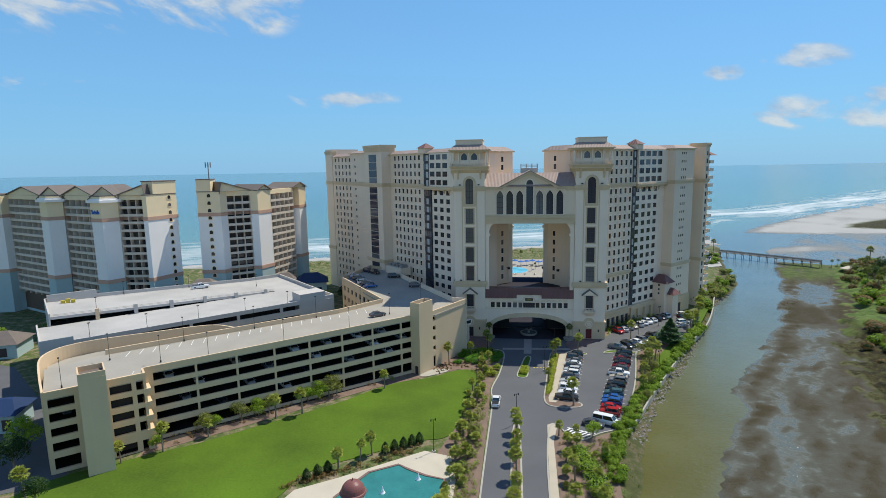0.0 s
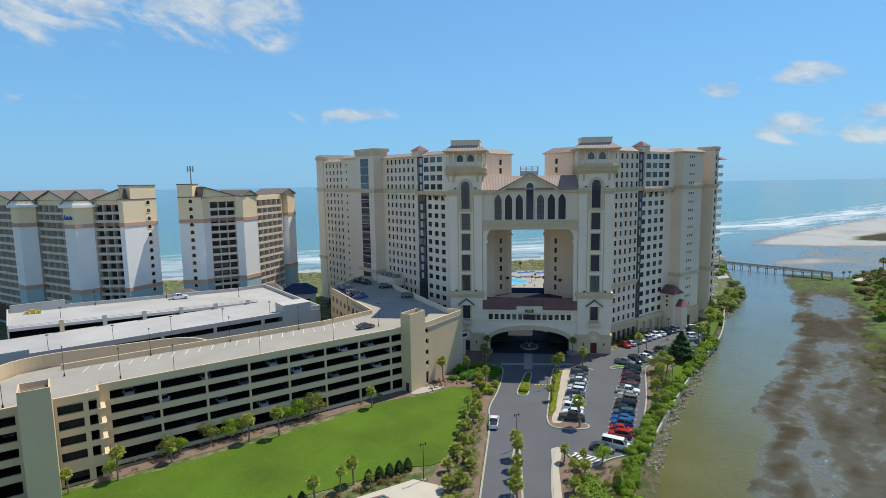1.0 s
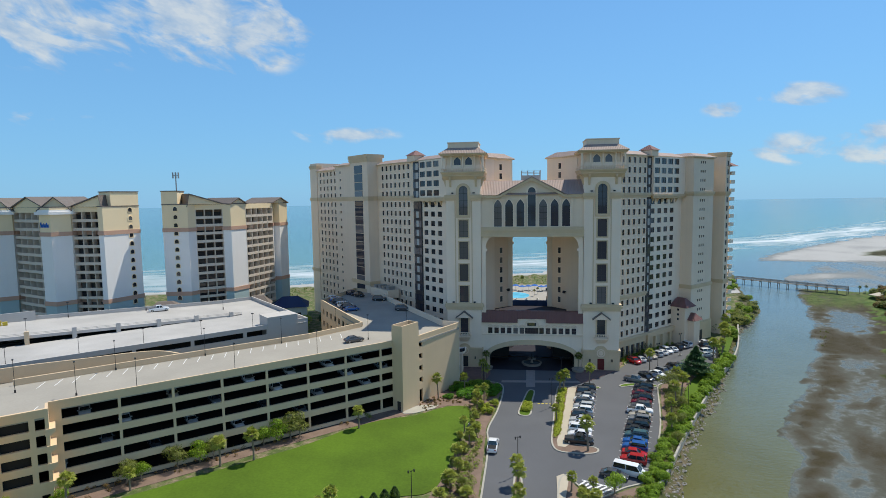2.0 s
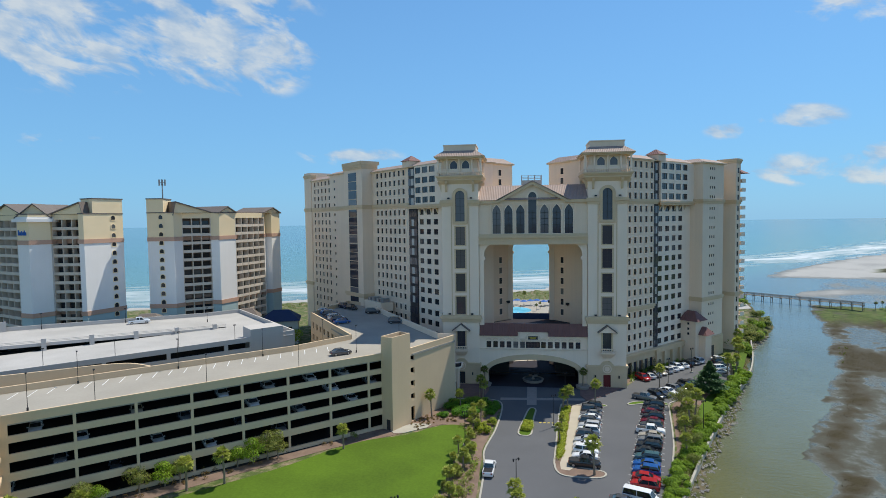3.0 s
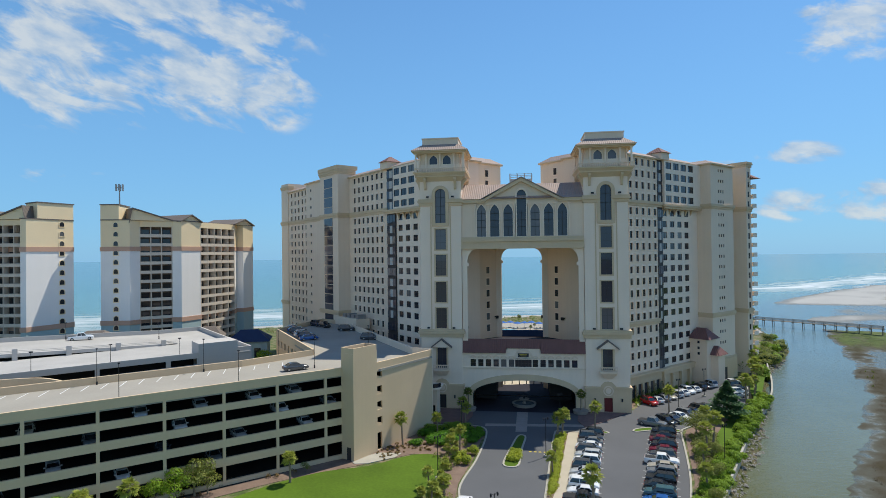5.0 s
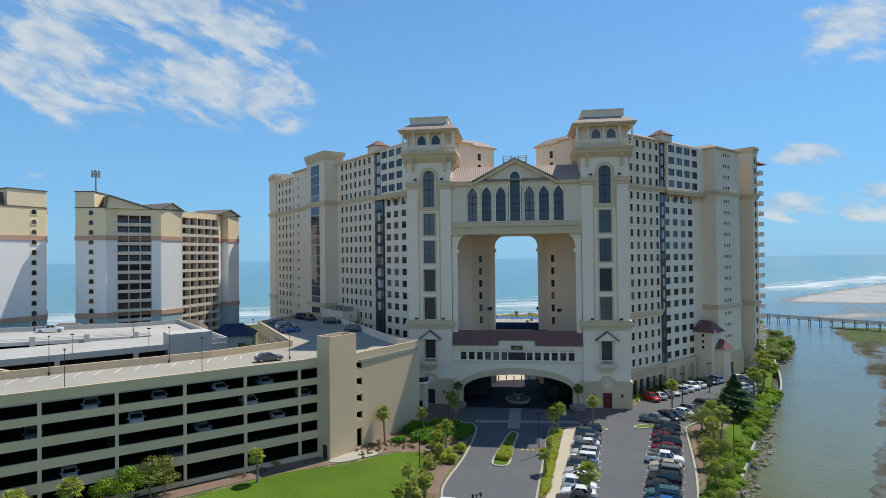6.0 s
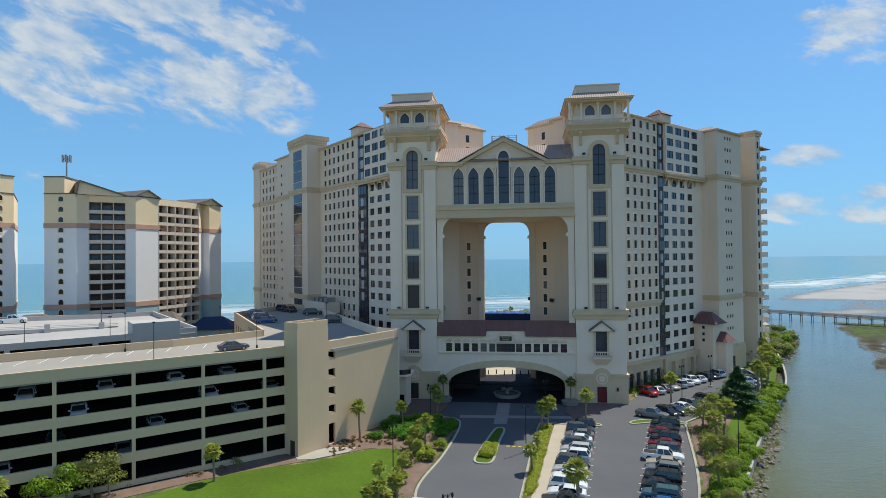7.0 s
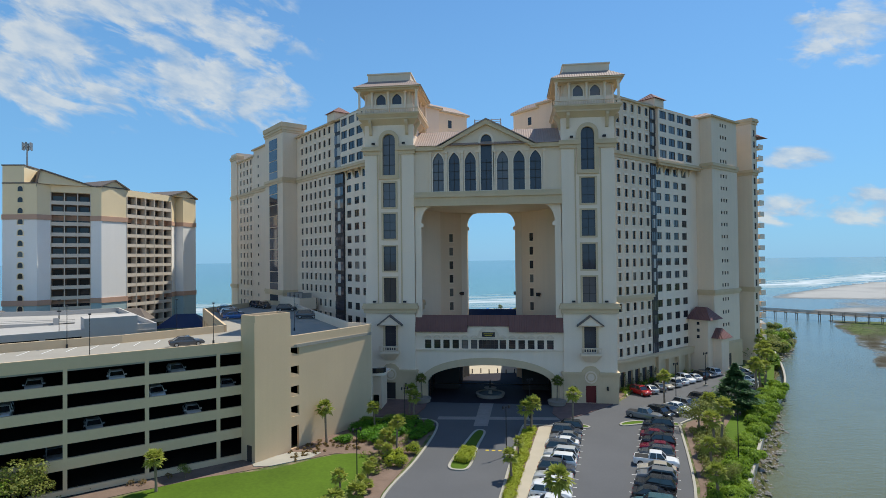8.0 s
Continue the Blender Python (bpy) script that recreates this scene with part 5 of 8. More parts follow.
for h in heads + [mid]:
    b = bmesh.new()
    outline_wall(b, h, [], 0.32, 0.36)
    p = part("window", b, PANE_BLUE, hotel, "tall pointed bridge window")
    x = (h[0][0] + h[1][0]) / 2
    b = bmesh.new()
    for z in (42.8, 44.4, 46.0):
        box(b, x - 1.05, x + 1.05, 0.22, 0.32, z, z + 0.12)
    box(b, x - 0.05, x + 0.05, 0.22, 0.32, 40.6, 46.8)
    part("mullion", b, FRAME_DARK, p)
for x, h in zip(WX, heads):
    b = bmesh.new()
    ring(grown(x, 40.6, 2.15, 46.4, 1.8, 0.22, 10, True), h, b, -0.22, 0.02)
    part("surround", b, STUCCO_PALE, hotel)
b = bmesh.new()
ring(grown(0, 40.6, 2.15, 50.2, 1.3, 0.4, 12), mid, b, -0.3, 0.02)
part("surround", b, STUCCO_PALE, hotel)
for x in (-10.97, -7.83, -4.7, -1.57, 1.57, 4.7, 7.83, 10.97):
    b = bmesh.new()
    box(b, x - 0.22, x + 0.22, -0.3, 0.05, 40.5, 48.0)
    box(b, x - 0.34, x + 0.34, -0.42, 0.05, 48.0, 48.4)
    part("pilaster", b, STUCCO, hotel)
b = bmesh.new()
box(b, -14.2, 14.2, -0.5, 0.02, 40.0, 40.5)
box(b, -14.2, 14.2, -0.9, 0.02, 39.4, 40.0)
box(b, -14.2, 14.2, -0.6, 0.02, 38.6, 39.4)
box(b, -14.2, 14.2, -0.8, 0.02, 37.7, 38.6)
part("cornice", b, TRIM, hotel, "deep moulded ledge below the bridge windows")
b = bmesh.new()
for x0, x1 in ((-14.2, -8.4), (8.4, 14.2)):
    box(b, x0, x1, -0.7, 0.02, 48.6, 49.4)
part("cornice", b, TRIM, hotel)
b = bmesh.new()
for sx in (-1, 1):
    prism(b, [(sx * 9.6, 49.0), (sx * 8.6, 48.9), (0, 53.4), (0, 54.4)], -0.85, 0.02)
part("gable_moulding", b, TRIM, hotel, m=Matrix(((1, 0, 0, 0), (0, 0, 1, 0), (0, 1, 0, 0), (0, 0, 0, 1))))
b = bmesh.new()
box(b, -14.2, 14.2, 0.6, 21.8, 37.9, 49.3)
part("body", b, STUCCO, hotel, "body of the upper bridge")
b = bmesh.new()
q = [b.verts.new(v) for v in ((-14.2, -0.9, 49.45), (14.2, -0.9, 49.45), (14.2, 6, 53.6), (-14.2, 6, 53.6), (-14.2, 11.5, 49.45), (14.2, 11.5, 49.45))]
b.faces.new((q[0], q[1], q[2], q[3]))
b.faces.new((q[3], q[2], q[5], q[4]))
b.faces.new((q[0], q[3], q[4]))
b.faces.new((q[1], q[5], q[2]))
b.faces.new((q[0], q[4], q[5], q[1]))
part("roof", b, ROOF_PINK, hotel, "weathered red tiled roof of the upper bridge")
b = bmesh.new()
q = [b.verts.new(v) for v in ((-9.8, -1.0, 49.35), (0, -1.0, 54.5), (9.8, -1.0, 49.35), (0, 8, 54.5), (-9.8, 1.0, 49.35), (9.8, 1.0, 49.35), (-9.8, -1, 49.2), (0, -1, 54.2), (9.8, -1, 49.2))]
b.faces.new((q[0], q[1], q[3], q[4]))
b.faces.new((q[2], q[5], q[3], q[1]))
b.faces.new((q[0], q[6], q[7], q[1]))
b.faces.new((q[1], q[7], q[8], q[2]))
part("roof", b, ROOF_PINK, hotel, "gable roof of the upper bridge")
b = bmesh.new()
box(b, -2.8, 2.8, 8.2, 12.2, 51.0, 55.1)
for x in (-2.7, -0.9, 0.9, 2.7):
    box(b, x - 0.12, x + 0.12, 8.2, 8.44, 55.1, 56.5)
    box(b, x - 0.12, x + 0.12, 11.96, 12.2, 55.1, 56.5)
for z in (55.5, 55.9, 56.3):
    box(b, -2.8, 2.8, 8.25, 8.35, z, z + 0.1)
part("roof_deck", b, FRAME_PALE, hotel, "small railed roof deck")
# curved corner brackets under the upper bridge, front and rear
for sx in (-1, 1):
    for y0, y1, xo, xi, zt, r in ((0.02, 0.9, 14.1, 12.9, 37.75, 3.2), (20.7, 21.7, 8.0, 5.5, 37.85, 3.0)):
        foot = 0.0 if y0 < 1 else 13.3
        pts = [(xo, foot), (xi, foot), (xi, zt - r - 0.9), (xi - 0.45, zt - r - 0.9), (xi - 0.45, zt - r - 0.3), (xi, zt - r)]
        pts += [(xi - (r * 0.72) * (1 - math.cos(k * math.pi / 16)), zt - r + r * math.sin(k * math.pi / 16)) for k in range(1, 9)]
        pts += [(xo, zt)]
        b = bmesh.new()
        outline_wall(b, [(sx * x, z) for x, z in pts], [], y0, y1)
        part("pier", b, STUCCO_PALE, hotel, "pier with a curved bracket")

# lower bridge over the archway
b = bmesh.new()
R0 = [(11.9 * math.cos(math.pi * k / 24), 3.3 + 3.6 * math.sin(math.pi * k / 24) ** 0.9) for k in range(25)]
gate = [(-11.9, 0.05), (11.9, 0.05)] + R0
LX = [-11.75, -9.95, -8.15, -6.35, -4.55, -2.75, 2.75, 4.55, 6.35, 8.15, 9.95, 11.75]
wins = [[(x - 0.62, 10.0), (x + 0.62, 10.0), (x + 0.62, 11.7), (x - 0.62, 11.7)] for x in LX] + [[(-1.9, 10.0), (1.9, 10.0), (1.9, 11.7), (-1.9, 11.7)]]
top = [(14.2, 13.5), (4.4, 13.5), (3.9, 14.0), (3.6, 15.1), (-3.6, 15.1), (-3.9, 14.0), (-4.4, 13.5), (-14.2, 13.5)]
outline_wall(b, [(-14.2, 0.0), (-12.0, 0.0), (-11.9, 0.05)] + R0[::-1] + [(11.9, 0.05), (12.0, 0.0), (14.2, 0.0)] + top, wins, 0, 0.7)
part("wall", b, STUCCO_PALE, hotel, "lower bridge front with a wide archway")
for x in LX:
    window(hotel, M_0, x, 0.0, 10.85, 1.24, 1.7, 1, 2)
window(hotel, M_0, 0, 0.0, 10.85, 3.8, 1.7, 5, 2)
for x in LX:
    b = bmesh.new()
    ring([(x + 0.72 * math.cos(math.pi * k / 8), 12.05 + 0.62 * math.sin(math.pi * k / 8)) for k in range(9)], [(x + 0.42 * math.cos(math.pi * k / 8), 12.05 + 0.34 * math.sin(math.pi * k / 8)) for k in range(9)], b, -0.16, 0.02)
    part("shell_hood", b, STUCCO, hotel)
b = bmesh.new()
ring([(2.2 * math.cos(math.pi * k / 12), 12.0 + 2.3 * math.sin(math.pi * k / 12)) for k in range(13)], [(1.75 * math.cos(math.pi * k / 12), 12.0 + 1.85 * math.sin(math.pi * k / 12)) for k in range(13)], b, -0.2, 0.02)
part("niche_arch", b, STUCCO, hotel)
b = bmesh.new()
box(b, -1.25, 1.25, -0.1, 0.01, 12.3, 13.2)
p = part("sign_board", b, FRAME_DARK, hotel, "dark sign board over the archway")
b = bmesh.new()
for z, w in ((12.9, 0.9), (12.6, 0.7)):
    box(b, -w, w, -0.13, -0.1, z - 0.06, z + 0.06)
part("lettering", b, PAINT_YELLOW, p)
b = bmesh.new()
box(b, -14.2, 14.2, -0.25, 0.02, 9.6, 9.85)
part("cornice", b, STUCCO, hotel)
for x0, x1 in ((-14.2, -4.4), (4.4, 14.2)):
    b = bmesh.new()
    box(b, x0, x1, -0.3, 0.02, 13.1, 13.5)
    part("cornice", b, STUCCO, hotel)
b = bmesh.new()
ring([(13.2 * math.cos(math.pi * k / 24), 3.3 + 5.0 * math.sin(math.pi * k / 24) ** 0.9) for k in range(25)], R0, b, -0.35, 0.02)
part("arch_moulding", b, TRIM, hotel, "wide moulding of the archway")
for sx in (-1, 1):
    x0, x1 = sorted((sx * 11.9, sx * 13.3))
    b = bmesh.new()
    box(b, x0, x1, -0.4, 0.02, 0, 3.3)
    part("arch_pier", b, TRIM, hotel)
b = bmesh.new()
for x0, x1 in ((-14.2, -4.0), (4.0, 14.2)):
    q = [b.verts.new(v) for v in ((x0, -0.7, 13.45), (x1, -0.7, 13.45), (x1, 0.15, 16.5), (x0, 0.15, 16.5), (x0, -0.7, 13.3), (x1, -0.7, 13.3))]
    b.faces.new((q[0], q[1], q[2], q[3]))
    b.faces.new((q[4], q[5], q[1], q[0]))
q = [b.verts.new(v) for v in ((-4.2, -0.28, 14.35), (4.2, -0.28, 14.35), (4.2, 0.15, 16.5), (-4.2, 0.15, 16.5))]
b.faces.new(q)
q = [b.verts.new(v) for v in ((-14.2, 0.15, 16.5), (14.2, 0.15, 16.5), (14.2, 9.5, 14.9), (-14.2, 9.5, 14.9))]
b.faces.new(q)
part("roof", b, ROOF, hotel, "dark red tiled roof of the lower bridge")
b = bmesh.new()
box(b, -14.2, 14.2, 0.7, 9.2, 8.4, 13.2)
part("body", b, STUCCO, hotel, "body of the lower bridge")
for y in (2.5, 5.0, 7.5):
    b = bmesh.new()
    outline_wall(b, [(-14.2, 0.0), (-12.0, 0.0), (-11.9, 0.05)] + R0[::-1] + [(11.9, 0.05), (12.0, 0.0), (14.2, 0.0), (14.2, 8.45), (-14.2, 8.45)], [], y, y + 1.2)
    part("vault_rib", b, STUCCO, hotel)
b = bmesh.new()
box(b, -5.9, 5.9, 21.9, 22.1, 12.4, 15.65)
part("screen", b, NAVY, hotel, "dark blue glazed screen behind the bridge")
b = bmesh.new()
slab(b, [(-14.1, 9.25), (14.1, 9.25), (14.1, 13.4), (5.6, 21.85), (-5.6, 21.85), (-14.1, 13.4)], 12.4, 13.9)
part("terrace", b, SHADE_AND_ROOF, hotel, "dark flat roof over the drive")
# blocks added beside the drive and a covered way between, near-black for its shade
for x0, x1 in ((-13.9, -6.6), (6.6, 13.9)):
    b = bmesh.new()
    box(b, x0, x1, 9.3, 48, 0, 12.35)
    part("passage_wall", b, SHADE_STUCCO, hotel, "wall added beside the covered drive, shade painted into its colour")
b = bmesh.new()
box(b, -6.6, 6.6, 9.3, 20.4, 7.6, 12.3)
part("passage_ceiling", b, SHADE_STUCCO, hotel)
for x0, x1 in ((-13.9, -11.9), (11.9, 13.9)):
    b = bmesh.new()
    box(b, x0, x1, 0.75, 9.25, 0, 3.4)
    part("passage_wall", b, SHADE_STUCCO, hotel)

# ---- tan parking garage ----
garage = thing("parking_garage", pose(0, 0, 0), "tan precast concrete parking garage with five open levels", "parking garage")
M_G = pose(-31.5, -34.0, 0, 0, 0, 42)
SLOTS = [(0.8, 3.15), (4.45, 6.15), (7.4, 9.05), (10.3, 12.0), (13.1, 14.92)]
LEVELS = [3.45, 6.4, 9.3, 12.2]
TOP_DECK, WALL_TOP = 15.15, 16.35


def ga(u, v):
    p = M_G @ Vector((u, v, 0))
    return (p.x, p.y)


def open_wall(bm, x0, x1, y0, y1, z0, z1, holes):
    """A thin wall with openings right through it."""
    panel(bm, x0, x1, z0, z1, y0, holes, y1 - y0)
    panel(bm, x0, x1, z0, z1, y1, holes, 0.0)
    for q in (((x0, y0, z1), (x1, y0, z1), (x1, y1, z1), (x0, y1, z1)), ((x0, y1, z0), (x0, y0, z0), (x0, y0, z1), (x0, y1, z1)), ((x1, y0, z0), (x1, y1, z0), (x1, y1, z1), (x1, y0, z1))):
        bm.faces.new([bm.verts.new(p) for p in q])
    bmesh.ops.remove_doubles(bm, verts=bm.verts, dist=2e-3)


POSTS = [-4.3 - 8.6 * k for k in range(8)] + [0.0]
POSTS = sorted(POSTS)
b = bmesh.new()
holes = [(a + 0.22, c - 0.22, lo, hi) for a, c in zip(POSTS, POSTS[1:]) for lo, hi in SLOTS]
open_wall(b, -66, 0, 0.4, 0.8, 0, WALL_TOP, holes)
part("front_wall", b, GARAGE, garage, "long front of spandrels and open slots", m=M_G)
b = bmesh.new()
holes = [(-82.4, -78.2, lo, hi) for lo, hi in SLOTS] + [(-72.4, -68.6, lo, hi) for lo, hi in SLOTS[1:]] + [(-72.4, -68.6, 0.2, 2.3)] + [(-67.8, -66.5, lo - 0.1, hi + 0.1) for lo, hi in SLOTS[1:]] + [(-67.6, -66.5, 0.1, 2.3)]
open_wall(b, -83, -66, -3, -2.5, 0, WALL_TOP, holes)
box(b, -66.4, -66.0, -2.5, 0.4, 0, WALL_TOP)
part("end_wall", b, GARAGE, garage, "projecting end bay with open slots", m=M_G)
# near-black plates behind the slots paint the shade within
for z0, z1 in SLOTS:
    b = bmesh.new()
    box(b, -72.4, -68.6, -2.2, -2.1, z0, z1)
    part("slot_shade_plate", b, INNER_SHADE, garage, m=M_G)
for k, (z0, z1) in enumerate(SLOTS):
    b = bmesh.new()
    hip(b, (-66.6, -65.8, -3.15, 0.45), z0 - 1.2, (-66.6, -65.2, -3.15, 0.45), z0 - 0.6)
    box(b, -66.6, -65.2, -3.15, 0.45, z0 - 0.6, z0 - 0.1)
    part("corner_ledge", b, GARAGE, garage, m=M_G)
M_E = pose(-27.0, -29.2, 0, 0, 0, 61.2)
for m, x0, x1, y0, y1, h in ((M_G, -77.4, -72.9, -8, -2.9, 20.0), (M_E, -7.4, -1.3, -0.5, 2.6, 19.9)):
    b = bmesh.new()
    box(b, x0, x1, y0, y1, 0, h - 0.9)
    tw = part("stair_tower", b, GARAGE, garage, "plain stair tower", m=m)
    b = bmesh.new()
    strip(b, [(x0 + 0.15, y0 + 0.15), (x1 - 0.15, y0 + 0.15), (x1 - 0.15, y1 - 0.15), (x0 + 0.15, y1 - 0.15)], 0.16, h - 0.9, h + 0.1, True)
    part("parapet", b, GARAGE, tw)
    b = bmesh.new()
    box(b, x0 + 0.35, x1 - 0.35, y0 + 0.35, y1 - 0.35, h - 0.9, h - 0.85)
    part("roof", b, ROOF_BROWN, tw)
b = bmesh.new()
box(b, -7.46, -7.3, 0.2, 1.2, 0.1, 2.3)
part("door", b, FRAME_DARK, garage, "dark steel door", m=M_E)
b = bmesh.new()
OPENINGS = (4.7, 7.6, 10.5, 13.4)
slots = [(-1.1, 0.6, z, z + 1.5) for z in OPENINGS] + [(-1.0, 0.5, 0.1, 3.3)]
open_wall(b, -1.3, 16.2, 0, 0.4, 0, WALL_TOP + 0.1, slots)
part("end_wall", b, GARAGE, garage, "blank end wall towards the hotel", m=M_E)
# near-black backing: painted shade behind the stair openings
b = bmesh.new()
box(b, -1.25, 0.9, 2.2, 2.4, 0, 14.6)
part("stair_wall", b, INNER_SHADE, garage, m=M_E)
for z in OPENINGS:
    b = bmesh.new()
    prism(b, [(-1.1, z), (0.6, z), (0.6, z + 0.2), (-1.1, z + 0.75)], 0.05, 0.3)
    part("stair_rail", b, GARAGE, garage, m=M_E @ Matrix(((1, 0, 0, 0), (0, 0, 1, 0), (0, 1, 0, 0), (0, 0, 0, 1))))
M_S = pose(-67.5, 15.5, 0, 0, 0, -54.8)
b = bmesh.new()
open_wall(b, 0, 38.7, 0, 0.4, 0, WALL_TOP, [(1.4 + 4.1 * i, 3.2 + 4.1 * i, z, z + 1.7) for i in range(9) for z in (4.6, 8.2, 11.9)])
part("side_wall", b, GARAGE, garage, "side wall with square openings", m=M_S)
DECK_MAIN = [ga(-83, -2.9), ga(-66, -2.9), ga(-66, 0.5), ga(3.5, 0.5), (-28.2, -30.4), (-26.8, -29.2), (-19.2, -15.2), (-23.4, -14.4), (-34.0, 1.5), (-44, 17), (-50.2, 30), (-57.5, 36.5), (-63, 40), (-67.3, 15.4), (-45.1, -16.4), ga(-14, 19), ga(-72, 19), ga(-83, 16)]
b = bmesh.new()
slab(b, DECK_MAIN, TOP_DECK - 0.45, TOP_DECK)
part("roof_deck", b, DECK, garage, "pale concrete parking deck")
# inner floors share the near-black shade colour
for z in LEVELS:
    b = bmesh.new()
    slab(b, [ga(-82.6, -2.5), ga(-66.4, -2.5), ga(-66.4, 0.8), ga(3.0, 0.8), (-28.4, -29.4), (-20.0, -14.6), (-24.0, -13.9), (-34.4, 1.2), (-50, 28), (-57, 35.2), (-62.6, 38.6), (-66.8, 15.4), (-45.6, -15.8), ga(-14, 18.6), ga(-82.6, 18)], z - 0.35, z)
    part("floor_slab", b, INNER_SHADE, garage)
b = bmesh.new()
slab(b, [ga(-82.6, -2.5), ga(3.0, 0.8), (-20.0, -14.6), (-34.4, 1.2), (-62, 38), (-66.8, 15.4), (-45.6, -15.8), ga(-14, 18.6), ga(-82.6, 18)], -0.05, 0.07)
part("ground_slab", b, INNER_SHADE, garage)
b = bmesh.new()
slab(b, [ga(-83, 16), ga(-72, 19), ga(-43, 19), ga(-46, 24), ga(-51, 26.2), ga(-60, 27.3), ga(-72, 29.0), ga(-79, 27.6), ga(-82.6, 24)], TOP_DECK - 2.2, TOP_DECK - 1.8)
part("ramp", b, DECK, garage, "curved exit ramp")
b = bmesh.new()
strip(b, curve([ga(-83, -2.8), ga(-83.6, 8), ga(-83.8, 19), ga(-82.4, 24.6), ga(-79, 28), ga(-72, 29.2), ga(-60, 27.6), ga(-51, 26.4), ga(-46, 24.2), ga(-43, 19.4)], 6), 0.2, 0, WALL_TOP)
part("back_wall", b, GARAGE, garage, "curved outer wall of the ramp")
for pts, z0 in (([ga(-71.5, 19), ga(-43, 19)], 12.9), ([ga(-43, 19), ga(-14, 19), (-45.1, -16.5)], 0), ([(-67.5, 15.5), (-63.2, 40.2), (-57.5, 36.8)], 0)):
    b = bmesh.new()
    strip(b, pts, 0.2, z0, WALL_TOP)
    part("back_wall", b, GARAGE, garage)
b = bmesh.new()
strip(b, [(-19.2, -15.0), (-23.4, -14.2), (-34.0, 1.7), (-44, 17.2), (-50, 27)], 0.18, 0, WALL_TOP + 0.3)
part("parapet", b, STUCCO, garage, "stuccoed wall beside the hotel")
b = bmesh.new()
box(b, -61.5, -50.5, -16.4, -12, TOP_DECK, 18.0)
part("plant_room", b, STUCCO, garage, "low walled plant enclosure on the deck", m=M_L)
for k in range(4):
    b = bmesh.new()
    box(b, -60.4 + 2.6 * k, -58.8 + 2.6 * k, -15.6, -13, 18.0, 19.0 + 0.2 * (k % 2))
    part("chiller", b, STEEL, garage, "grey rooftop chiller", m=M_L)
b = bmesh.new()
for k in range(23):
    u = -68 + 2.75 * k
    for v0, v1 in ((1.6, 3.0), (14.4, 18.2)):
        q = [(u, v0), (u + 0.14, v0), (u + 0.14 + 0.35 * (v1 - v0), v1), (u + 0.35 * (v1 - v0), v1)]
        prism(b, q, TOP_DECK + 0.002, TOP_DECK + 0.01)
for k in range(6):
    box(b, -69.5 + 0.6 * k, -69.25 + 0.6 * k, -2.0, 1.0, TOP_DECK + 0.002, TOP_DECK + 0.01)
part("stall_markings", b, PAINT_WHITE, garage, "white stall lines on the deck", m=M_G, kind="stuff")
for u, v in ((-80, 1.5), (-62, 5.5), (-71, 14), (-53, 1.3), (-36, 1.3), (-19, 1.3), (-3, 9), (-55, 18.4), (-38, 18.4), (-21, 18.4), (-6, 21), (12, 16)):
    b = bmesh.new()
    lathe(b, [(0.16, TOP_DECK), (0.14, TOP_DECK + 0.5), (0.05, TOP_DECK + 0.55), (0.035, TOP_DECK + 6)], 8)
    lp = thing("lamp_post", M_G @ pose(u, v, 0), "slim dark lamp post on the parking deck", "lamp post", "garage lamp posts")
    part("pole", b, IRON, lp)
    b = bmesh.new()
    box(b, -0.14, 0.14, -0.3, 0.3, TOP_DECK + 6, TOP_DECK + 6.15)
    part("lamp_head", b, IRON, lp)

# ---- white parking garage ----
white = thing("parking_garage", pose(0, 0, 0), "white concrete parking garage with split sloping decks", "parking garage")


FRONT, MIDDLE, REAR, LOW_DECK = 37.6, 60.0, 83.5, 14.7


def rear_z(x):
    """Height of the rear deck, which slopes down to the front one."""
    return LOW_DECK + 2.3 * min(1.0, max(0.0, (-62 - x) / 62))


def sloped(name, y0, y1, lo, hi, material, label="", x0=-125.0, x1=-51.0):
    """A slab or wall along the rear deck, its underside and top at fixed heights from the deck."""
    b = bmesh.new()
    cuts = [x0, -62.0, x1]
    rows = [[b.verts.new((x, y, z)) for y, z in ((y0, rear_z(x) + lo), (y1, rear_z(x) + lo), (y1, rear_z(x) + hi), (y0, rear_z(x) + hi))] for x in cuts]
    for r, q in zip(rows, rows[1:]):
        for k in range(4):
            b.faces.new((r[k], r[(k + 1) % 4], q[(k + 1) % 4], q[k]))
    b.faces.new(rows[0][::-1])
    b.faces.new(rows[-1])
    return part(name, b, material, white, label, m=M_R)


b = bmesh.new()
bays = [(-68.0, -62.7)] + [(-81.0 - 12.9 * k, -68.9 - 12.9 * k) for k in range(4)] + [(-126.5, -120.8)]
open_wall(b, -128, -62.4, FRONT, FRONT + 0.4, 0, 15.6, [(x0, x1, z, z + 1.4) for x0, x1 in bays for z in (13.0, 9.9)])
part("front_wall", b, WHITE_WALL, white, "white front wall with long dark slots", m=M_R)
# dark sheet added behind the slots, its colour standing for inner shade
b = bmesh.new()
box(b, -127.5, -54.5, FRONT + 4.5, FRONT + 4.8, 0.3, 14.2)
part("inner_shade_wall", b, INNER_SHADE, white, m=M_R)
b = bmesh.new()
box(b, -128, -51, FRONT + 0.4, MIDDLE, LOW_DECK - 0.3, LOW_DECK)
part("front_deck", b, WHITE_DECK, white, "white lower deck", m=M_R)
sloped("roof_deck", MIDDLE, REAR, -0.45, 0.0, WHITE_DECK, "white sloping upper deck with water stains")
sloped("parapet", MIDDLE - 0.15, MIDDLE, -0.5, 0.25, WHITE_WALL, "", -125.0, -64.0)
